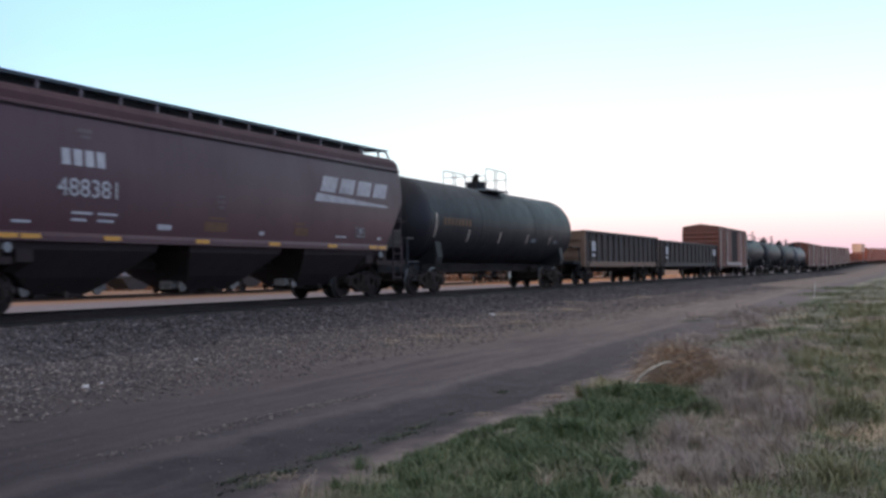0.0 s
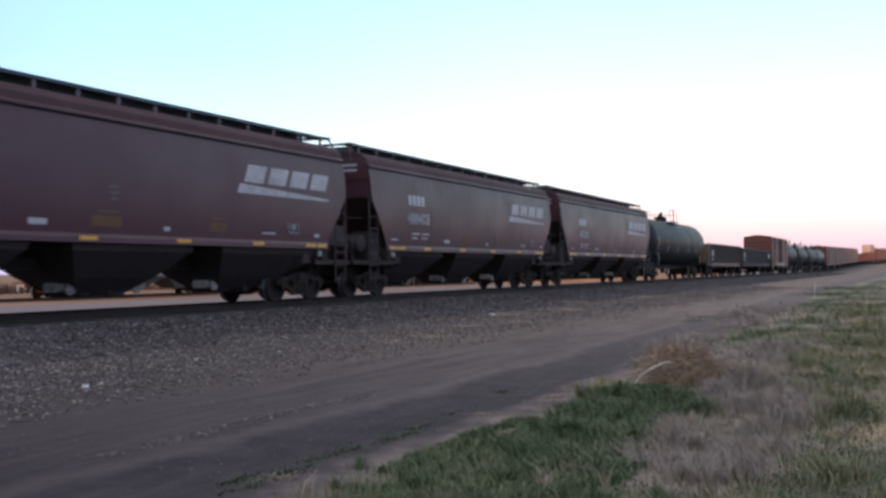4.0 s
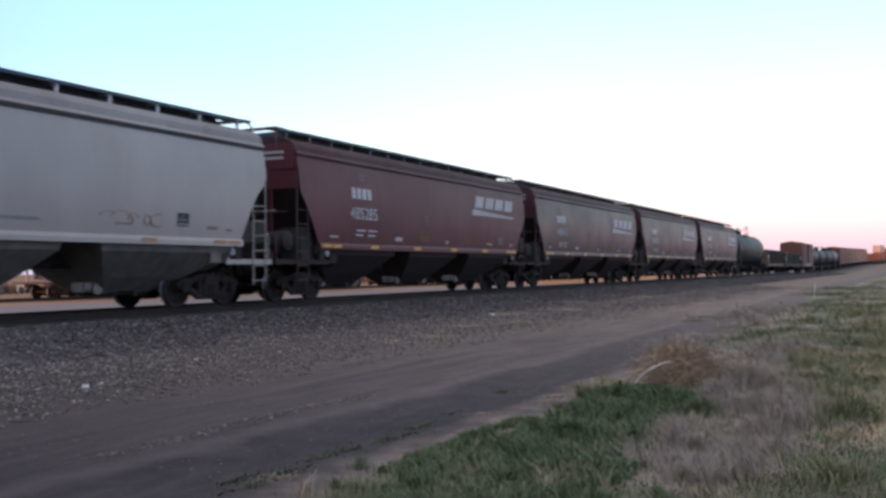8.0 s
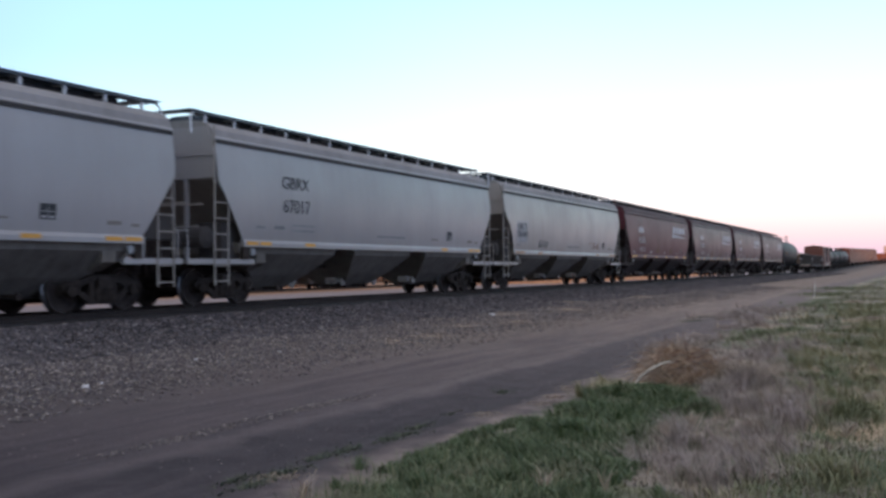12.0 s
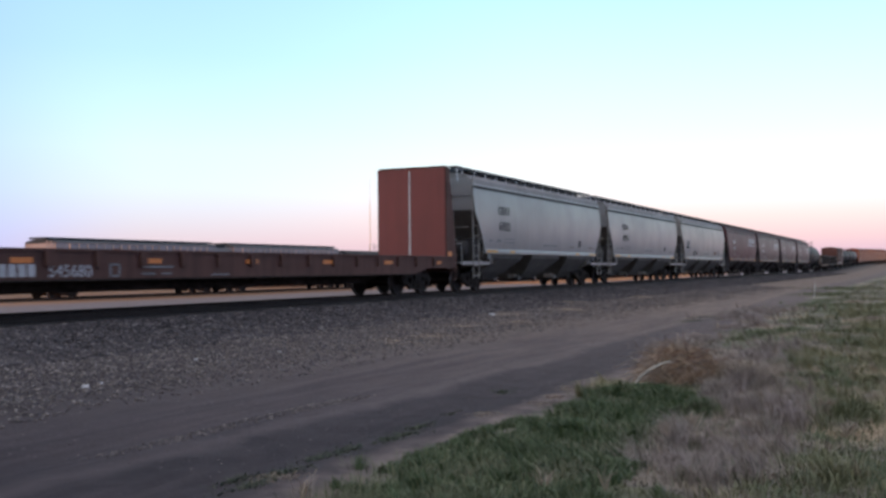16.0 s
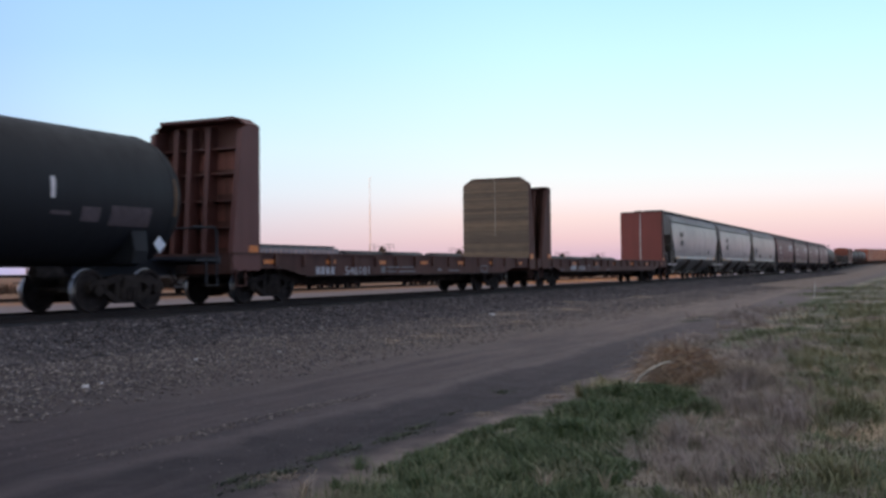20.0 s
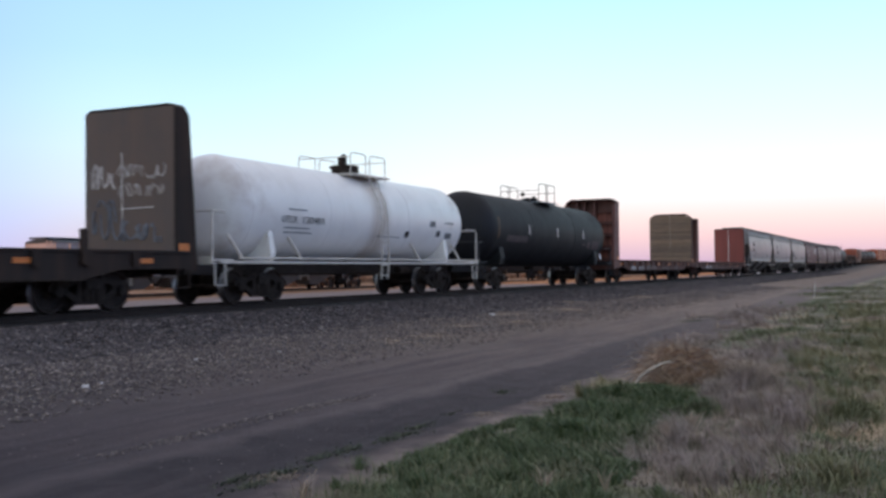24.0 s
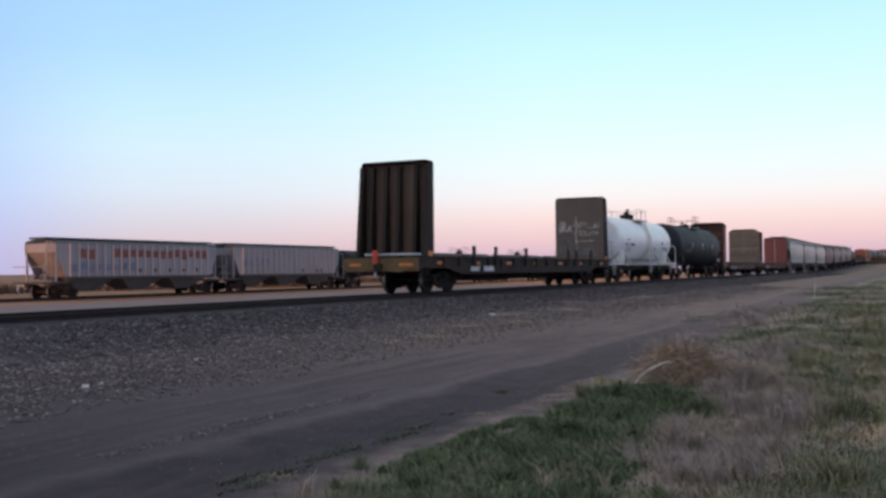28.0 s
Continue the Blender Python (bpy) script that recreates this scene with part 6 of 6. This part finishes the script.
def mounds(rng, n, places, edge=0.55):
    """Blades in loose mounds (x, y, radius), thickest in the middle, ragged at the rim."""
    p = np.array(places, float)
    k = rng.choice(len(p), n, p=p[:, 2] ** 1.4 / np.sum(p[:, 2] ** 1.4))
    r, a = p[k, 2] * np.abs(rng.normal(0, edge, n)), rng.uniform(0, 2 * np.pi, n)
    x, y = p[k, 0] + np.cos(a) * r * 1.5, p[k, 1] + np.sin(a) * r * 0.75
    ok = patchy(x, y, 2.6, 13.0) > -0.25
    return x[ok], y[ok]


def verge(rng, n, x0, x1, ylo, yhi, lo, scale=0.7, seed=5.0, bias=1.0, fade=(0.0, 1.0)):
    x = x0 + (x1 - x0) * rng.uniform(0, 1, n * 2) ** bias
    y = rng.uniform(ylo, yhi, n * 2)
    y = np.where(y > 2.5, y + 0.5 * patchy(x, y, 0.5, 1.0), y)
    ok = (patchy(x, y, scale, seed) > lo) & ~inside(x, y, LAWN) & (rng.uniform(0, 1, len(x)) < np.clip((x - fade[0]) / (fade[1] - fade[0]), 0, 1))
    return x[ok][:n], y[ok][:n]


def tufts(rng, n, x0, x1, y0, y1, count, size):
    """Blades gathered in many small round clumps."""
    cx, cy = x0 + (x1 - x0) * rng.uniform(0, 1, count) ** 1.6, rng.uniform(y0, y1, count)
    k = rng.integers(0, count, n)
    s = size * (1 + cx[k] / 40)
    return cx[k] + rng.normal(0, 1, n) * s, cy[k] + rng.normal(0, 1, n) * s


def spots(rng, n, places, size):
    """Blades gathered at a few given places."""
    k = rng.integers(0, len(places), n)
    p = np.array(places)[k]
    return p[:, 0] + rng.normal(0, size, n), p[:, 1] + rng.normal(0, size, n)


GREEN = [(23.3, 3.2, 0.9), (21.3, 3.35, 0.6), (24.5, 2.75, 0.7), (14.0, 1.45, 0.5), (14.6, 1.1, 0.5), (13.3, 1.55, 0.45), (41.0, 3.5, 1.6), (58.0, 4.3, 2.2), (23.8, 1.7, 0.8), (19.1, 1.1, 0.6), (73.0, 4.4, 3.0), (7.4, 1.1, 0.3), (7.1, 1.35, 0.3), (7.2, 0.75, 0.3), (9.1, 0.85, 0.3), (13.5, 0.85, 0.5), (48.6, 2.0, 2.0), (34.0, 1.9, 1.2), (29.0, 2.6, 0.8)]
OLIVE = [(17.6, 1.6, 0.5), (15.6, 1.6, 0.4), (24.0, 1.0, 0.8), (16.0, 0.6, 0.6), (10.5, 0.85, 0.28), (10.2, 0.62, 0.25), (11.4, 0.55, 0.3), (12.8, 1.1, 0.35), (10.6, 0.42, 0.25), (7.8, 0.8, 0.22), (7.4, 0.55, 0.22), (32.0, 1.4, 1.1), (11.4, 0.8, 0.25), (19.5, 0.6, 0.7), (27.0, 0.6, 1.0), (38.0, 1.2, 1.4), (13.9, 0.55, 0.4), (11.9, 3.55, 0.25), (21.0, 1.9, 0.5)]
DEAD = [(18.6, 2.55, 0.7), (18.7, 2.1, 0.6), (13.0, 2.3, 0.4), (10.9, 1.8, 0.4), (11.0, 1.5, 0.4), (11.2, 1.25, 0.4), (8.3, 1.85, 0.35), (8.7, 1.65, 0.35), (9.2, 1.35, 0.4), (8.0, 1.35, 0.3), (8.4, 1.05, 0.3), (12.6, 1.75, 0.45), (8.9, 1.95, 0.3), (7.6, 1.75, 0.3), (7.3, 0.95, 0.25), (16.3, 2.4, 0.6), (21.0, 4.2, 0.6), (19.4, 4.4, 0.5), (31.0, 5.1, 1.0), (26.0, 3.9, 0.8), (9.9, 1.15, 0.35), (14.6, 1.9, 0.5), (6.8, 1.3, 0.25), (15.2, 3.3, 0.4), (36.0, 4.6, 1.2)]
PALE = [(23.9, 1.5, 0.35), (41.4, 2.4, 0.7), (10.3, 0.85, 0.12), (11.0, 0.48, 0.15), (14.2, 2.1, 0.16), (16.2, 2.7, 0.2), (11.7, 3.62, 0.14), (6.2, 2.24, 0.06), (6.2, 1.82, 0.07), (5.5, 3.67, 0.05), (12.7, 0.7, 0.15), (17.5, 0.9, 0.2), (29.0, 1.2, 0.5), (9.4, 0.6, 0.1), (15.1, 2.6, 0.15), (9.4, 1.95, 0.1), (8.7, 2.0, 0.08)]
CONE = [(12.35, 1.98, 0.16), (12.6, 1.95, 0.2), (12.5, 2.05, 0.2), (11.6, 2.12, 0.2), (13.3, 2.15, 0.25)]
def bunches(name, label, material, count, each, places, high, wide, seed, reach=1.0):
    """Bunch grass: stems fan out of common roots and droop the same way. places: (x, y, radius) of the stands. One object of stuff."""
    rng = np.random.default_rng(seed)
    cx, cy = mounds(rng, count, places, 0.8)
    m = len(cx)
    n = m * each
    k = np.repeat(np.arange(m), each)
    big = rng.uniform(0.6, 1.25, m)[k]
    wind = rng.normal(2.2, 0.9, m)[k]
    h = rng.uniform(high[0], high[1], n) * big
    w = rng.uniform(wide[0], wide[1], n)
    a = rng.uniform(0, 2 * np.pi, n)
    out = np.abs(rng.normal(0, 0.55, n)) * reach
    ox, oy = np.cos(a) * out, np.sin(a) * out
    x, y = cx[k] + ox * 0.10 * big, cy[k] + oy * 0.10 * big
    z = np.array([ground_height(p, q) for p, q in zip(cx, cy)])[k] - 0.01
    lx, ly = h * (ox * 0.7 + 0.45 * np.cos(wind)), h * (oy * 0.7 + 0.45 * np.sin(wind))
    dx, dy = np.sin(a) * w, -np.cos(a) * w
    droop = np.clip(1.0 - 0.35 * (ox ** 2 + oy ** 2), 0.35, 1.0)
    v = np.empty((n, 5, 3))
    v[:, 0] = np.c_[x - dx, y - dy, z]
    v[:, 1] = np.c_[x + dx, y + dy, z]
    v[:, 2] = np.c_[x + dx * 0.7 + lx * 0.4, y + dy * 0.7 + ly * 0.4, z + h * 0.62 * droop]
    v[:, 3] = np.c_[x - dx * 0.7 + lx * 0.4, y - dy * 0.7 + ly * 0.4, z + h * 0.62 * droop]
    v[:, 4] = np.c_[x + lx, y + ly, z + h * 0.9 * droop]
    b = np.arange(n)[:, None] * 5
    f = np.concatenate([b + np.array([0, 1, 2]), b + np.array([0, 2, 3]), b + np.array([3, 2, 4])], axis=1).ravel()
    return tagged(new(name, raw_mesh(name, v.reshape(-1, 3), f, 3, material)), label, "grass", kind="stuff")


blades("green_grass", "short lush green grass on the verge", "blade_green", 80000, lawn, (0.04, 0.12), (0.002, 0.0055), 1, 1.1)
blades("tall_green_grass", "taller tufts in the green verge grass", "blade_lush", 9000, lambda r, n: tufts(r, n, 5.0, 11.6, 2.1, 3.4, 120, 0.13), (0.08, 0.19), (0.002, 0.005), 8, 1.1)
blades("green_grass", "patches of green grass along the verge", "blade_lush", 46000, lambda r, n: mounds(r, n, GREEN, 0.7), (0.04, 0.16), (0.003, 0.007), 2, 1.4)
blades("green_grass", "thin green grass scattered through the dry verge", "blade_green", 22000, lambda r, n: verge(r, n, 5.0, 16, -2.6, 2.4, 0.0, 1.1, 41.0, 1.3), (0.03, 0.10), (0.002, 0.005), 29, 1.6)
blades("matted_grass", "matted tan and olive grass on the verge", "blade_mixed", 90000, lambda r, n: verge(r, n, 5.0, 26, -2.6, 3.1, -0.6, 0.9, 5.0, 1.5), (0.02, 0.09), (0.002, 0.006), 3, 2.4)
blades("matted_grass", "matted tan and olive grass farther along the verge", "blade_mixed", 70000, lambda r, n: verge(r, n, 18, 120, -14.0, 4.0, -0.4, 0.3, 6.0, 1.5, (18.0, 30.0)), (0.05, 0.20), (0.004, 0.013), 4, 1.8)
blades("dead_weeds", "grey-pink tangle of dead weeds on the verge", "blade_dead", 60000, lambda r, n: mounds(r, n, DEAD, 0.75), (0.05, 0.24), (0.001, 0.0026), 33, 1.8)
blades("olive_weeds", "yellowish olive weeds among dry grass", "blade_olive", 40000, lambda r, n: mounds(r, n, OLIVE, 0.7), (0.05, 0.22), (0.002, 0.006), 5, 1.3)
bunches("dead_bunch_grass", "drooping bunches of grey-pink dead grass", "blade_dead", 420, 80, DEAD, (0.10, 0.30), (0.0012, 0.003), 51)
bunches("straw_bunch_grass", "drooping bunches of pale straw among dead weeds", "blade_straw", 150, 60, DEAD + OLIVE, (0.08, 0.26), (0.0012, 0.0032), 52)
bunches("olive_bunch_grass", "bunches of yellow-olive grass on the verge", "blade_olive", 330, 70, OLIVE, (0.08, 0.26), (0.002, 0.005), 53)
bunches("green_bunch_grass", "bunches of dull green grass on the verge", "blade_lush", 260, 70, GREEN + DEAD[:14], (0.06, 0.20), (0.002, 0.005), 54)
bunches("lawn_tufts", "taller bunches in the green grass", "blade_green", 200, 90, [(6.4, 2.6, 1.0), (7.6, 2.8, 1.0), (8.8, 2.9, 0.8), (10.0, 2.7, 0.8), (11.0, 2.8, 0.7), (6.0, 3.2, 0.5), (11.5, 3.2, 0.4)], (0.06, 0.17), (0.002, 0.005), 55)
blades("olive_weeds", "small olive weeds scattered over the verge", "blade_olive", 14000, lambda r, n: tufts(r, n, 6.4, 42, -4.0, 1.5, 320, 0.15), (0.04, 0.15), (0.003, 0.008), 35, 1.3)
blades("straw_clumps", "low pale straw clumps on the verge", "blade_straw", 12000, lambda r, n: tufts(r, n, 7.0, 34, -3.5, 1.9, 150, 0.14), (0.03, 0.13), (0.002, 0.006), 15, 1.7)
blades("roadside_weeds", "sparse dull green weeds along the dirt road", "blade_weed", 7000, lambda r, n: mounds(r, n, [(7.0, 4.5, 0.25), (7.4, 4.45, 0.3), (7.9, 4.4, 0.3), (8.7, 4.46, 0.25), (8.3, 4.35, 0.25), (6.3, 4.35, 0.3), (5.8, 4.3, 0.25), (11.7, 4.78, 0.2), (9.8, 4.55, 0.15), (6.0, 4.6, 0.2), (31.0, 5.9, 0.8), (28.5, 5.85, 0.5)], 0.5), (0.012, 0.055), (0.003, 0.007), 6, 1.6)
blades("straw_tufts", "pale straw tufts standing in the grass", "blade_straw", 5200, lambda r, n: mounds(r, n, PALE, 0.5), (0.10, 0.26), (0.002, 0.005), 7, 0.9)
blades("straw_heap", "cone of dry pinkish straw beside the tumbleweed", "blade_dead", 5200, lambda r, n: mounds(r, n, CONE, 0.6), (0.10, 0.36), (0.002, 0.005), 19, 0.8)
blades("straw_litter", "dry straw litter on the bare soil", "blade_straw", 900, lambda r, n: spots(r, n, [(6.1, 4.27), (9.6, 4.1), (10.6, 3.85), (11.2, 3.9), (12.0, 4.0), (13.1, 3.9), (8.3, 3.47)], 0.09), (0.02, 0.07), (0.0015, 0.003), 23, 4.0)
blades("gravel_straw", "dead straw caught in the gravel shoulder", "blade_straw", 9000, lambda r, n: mounds(r, n, [(17.7, 9.5, 0.5), (19.4, 9.6, 0.6), (22.5, 10.2, 0.7), (27.9, 11.1, 0.9), (36.5, 12.2, 1.2), (25.0, 9.8, 0.8), (32.0, 10.6, 1.1), (45.0, 11.5, 1.6)], 0.6), (0.02, 0.08), (0.003, 0.009), 37, 3.0)


def thicket(rng, n):
    x = rng.uniform(20, 260, n)
    return x, 74 + 5 * np.sin(x * 0.11) + rng.normal(0, 1.6, n)


blades("field_grass", "dry grass standing in low sun beyond the line", "blade_field", 26000, lambda r, n: (112 + 170 * r.uniform(0, 1, n) ** 1.2, r.uniform(39, 50, n)), (0.08, 0.30), (0.01, 0.03), 61, 0.8)
blades("bare_scrub", "low bare brown scrub beyond the yard", "scrub", 9000, thicket, (0.5, 1.5), (0.03, 0.09), 21, 0.8)


def stones(name, label, count, x0, x1, y0, y1, size, seed, bias=1.0, peak=None, material="stone"):
    rng = np.random.default_rng(seed)
    x = x0 + (x1 - x0) * rng.uniform(0, 1, count) ** bias
    y = rng.uniform(y0, y1, count)
    if peak:
        keep = rng.uniform(0, 1, count) < np.clip((y - peak[0]) / (peak[1] - peak[0]), 0.12, 1)
        x, y = x[keep], y[keep]
    n = len(x)
    z = np.array([ground_height(a, b) for a, b in zip(x, y)])
    s = rng.uniform(size[0], size[1], n) * (1 + x / 220)
    base = np.array([(1, 0, 0), (0, 1, 0), (-1, 0, 0), (0, -1, 0), (0, 0, 1), (0, 0, -1)], float)
    v = base[None] * rng.uniform(0.6, 1.25, (n, 6, 1)) + rng.uniform(-0.25, 0.25, (n, 6, 3))
    a = rng.uniform(0, 6.28, n)
    c, d = np.cos(a)[:, None], np.sin(a)[:, None]
    v = np.stack([v[..., 0] * c - v[..., 1] * d, v[..., 0] * d + v[..., 1] * c, v[..., 2] * 0.5], -1) * s[:, None, None]
    v += np.c_[x, y, z + s * 0.25][:, None, :]
    tri = np.array([(0, 1, 4), (1, 2, 4), (2, 3, 4), (3, 0, 4), (1, 0, 5), (2, 1, 5), (3, 2, 5), (0, 3, 5)])
    f = (np.arange(n)[:, None, None] * 6 + tri[None]).ravel()
    return tagged(new(name, raw_mesh(name, v.reshape(-1, 3), f, 3, material)), label, "gravel", kind="stuff")


stones("ballast_stones", "crushed stone ballast on the shoulder of the line", 44000, 10, 190, 11.6, 14.5, (0.028, 0.062), 11, 2.3, (11.4, 13.0), "stone_dark")
stones("gravel_stones", "loose gravel spilled beside the dirt road", 84000, 6, 76, 8.0, 13.2, (0.012, 0.036), 12, 1.9, (8.2, 10.2))
stones("road_pebbles", "scattered pebbles on the dirt road", 2600, 6, 34, 4.4, 8.4, (0.005, 0.012), 13, 1.3)
stones("gravel_streak", "line of small gravel dropped along the dirt road", 760, 6.2, 10.6, 5.98, 6.34, (0.009, 0.021), 14, 0.9)


def loose_stone(x, y, s, seed):
    rnd = random.Random(seed)
    bm = B()
    bmesh.ops.create_icosphere(bm, subdivisions=2, radius=s)
    for v in bm.verts:
        v.co = Vector((v.co.x * 1.3, v.co.y, v.co.z * 0.7)) * (1 + 0.35 * noise.noise(v.co * (2.2 / s) + Vector((seed, 0, 0))))
    ob = new("loose_stone", mesh_of("loose_stone", bm, "stone_pale"))
    ob.location = (x, y, ground_height(x, y) + s * 0.35)
    ob.rotation_euler = (0, 0, rnd.uniform(0, 6))
    tagged(ob, "pale angular stone lying on the gravel", "stone", "loose pale stones")


for i, (x, y, s) in enumerate(((9.40, 9.50, 0.046), (9.80, 9.62, 0.020), (12.5, 10.3, 0.030), (26.9, 11.3, 0.075), (14.2, 9.9, 0.028))):
    loose_stone(x, y, s, i + 1)


def tumbleweed():
    """A dome of tangled dry twigs with one bleached branch arching over its side."""
    x, y = 12.75, 2.72
    tw = thing("tumbleweed", "tangled red-brown dry tumbleweed lying on the verge", "tumbleweed", (x, y, ground_height(x, y) - 0.02))
    tw.rotation_euler = (0, 0, radians(-64))
    rnd = random.Random(6)
    for name, mat, count, sx, sy, sz, ox, oy, long in (("twig_tangle", "twig", 1300, 0.58, 0.46, 0.44, -0.08, -0.05, 0.24), ("stem_tangle", "blade_dead", 620, 0.74, 0.52, 0.50, 0.02, 0.05, 0.34), ("straw_tangle", "blade_straw", 420, 0.75, 0.5, 0.24, 0.66, -0.2, 0.2)):
        bm = B()
        for i in range(count):
            a, el = rnd.uniform(0, 2 * math.pi), rnd.uniform(0.0, 1.5)
            r = rnd.uniform(0.45, 1.0)
            c = Vector((ox + math.cos(a) * math.cos(el) * sx * r, oy + math.sin(a) * math.cos(el) * sy * r, math.sin(el) * sz * r))
            # stems arch over the dome, with a lean along the wind
            d = Vector((rnd.gauss(0.6, 0.7), rnd.gauss(0, 0.6), rnd.gauss(0.15, 0.35))).normalized() * rnd.uniform(0.3, 1.0) * long
            m = Vector((0, 0, rnd.uniform(0.02, 0.09)))
            p = [c - d, c - d * 0.4 + m * 0.8, c + d * 0.4 + m * 0.8, c + d]
            pipe(bm, [Vector((v.x, v.y, max(v.z, 0.0))) for v in p], rnd.uniform(0.0018, 0.0045), 3)
        part(name, bm, mat, tw)["kind"] = "stuff"
    pts = [(-0.73, -0.40, 0.0), (-0.65, -0.40, 0.11), (-0.54, -0.42, 0.20), (-0.40, -0.43, 0.275), (-0.27, -0.43, 0.31)]
    part("pale_branch", pipe(B(), pts, 0.012, 6), "pale_branch", tw, "bleached arching branch")


tumbleweed()


# ---- what moves ----
def travelled(t):
    for (a, sa), (b, sb) in zip(SPEED, SPEED[1:]):
        if t <= b:
            return sa + (sb - sa) * (t - a) / (b - a)
    return SPEED[-1][1]


def motions():
    # the rearmost car never leaves the straight: its glide gives every other car's way
    lead, x0 = min(TRAIN, key=lambda c: c[1])
    walk(lead, [(t, pose(x0 + d, TRACK, 0)) for t, d in SPEED])
    keys = lead.animation_data
    glide = keys.action.layers[0].strips[0].channelbag(keys.action_slot).fcurves[0]
    for car, x in TRAIN:
        if car is lead:
            continue
        if x + SPEED[-1][1] < 160:
            walk(car, [(t, pose(x + d, TRACK, 0)) for t, d in SPEED])
            continue
        rows = []
        for i in range(57):
            px, py, pz, slope, turn = along(x + glide.evaluate(frame(i * 0.5)) - x0)
            rows.append((i * 0.5, pose(px, py, pz, 0, -math.degrees(math.atan(slope)), -math.degrees(turn))))
        walk(car, rows)
    keyed = {}
    moving = {car for car, x in TRAIN}
    for w, q in WHEELSETS:
        if w.parent.parent not in moving:
            continue
        if q not in keyed:
            walk(w, [(f / 15, pose(q * 0.89, 0, WHEEL_R, 0, math.degrees(travelled(f / 15) / WHEEL_R), 0)) for f in range(0, 421)])
            keyed[q] = w
        else:
            w.rotation_mode = "QUATERNION"
            w.animation_data_create()
            w.animation_data.action = keyed[q].animation_data.action
            w.animation_data.action_slot = keyed[q].animation_data.action_slot


motions()
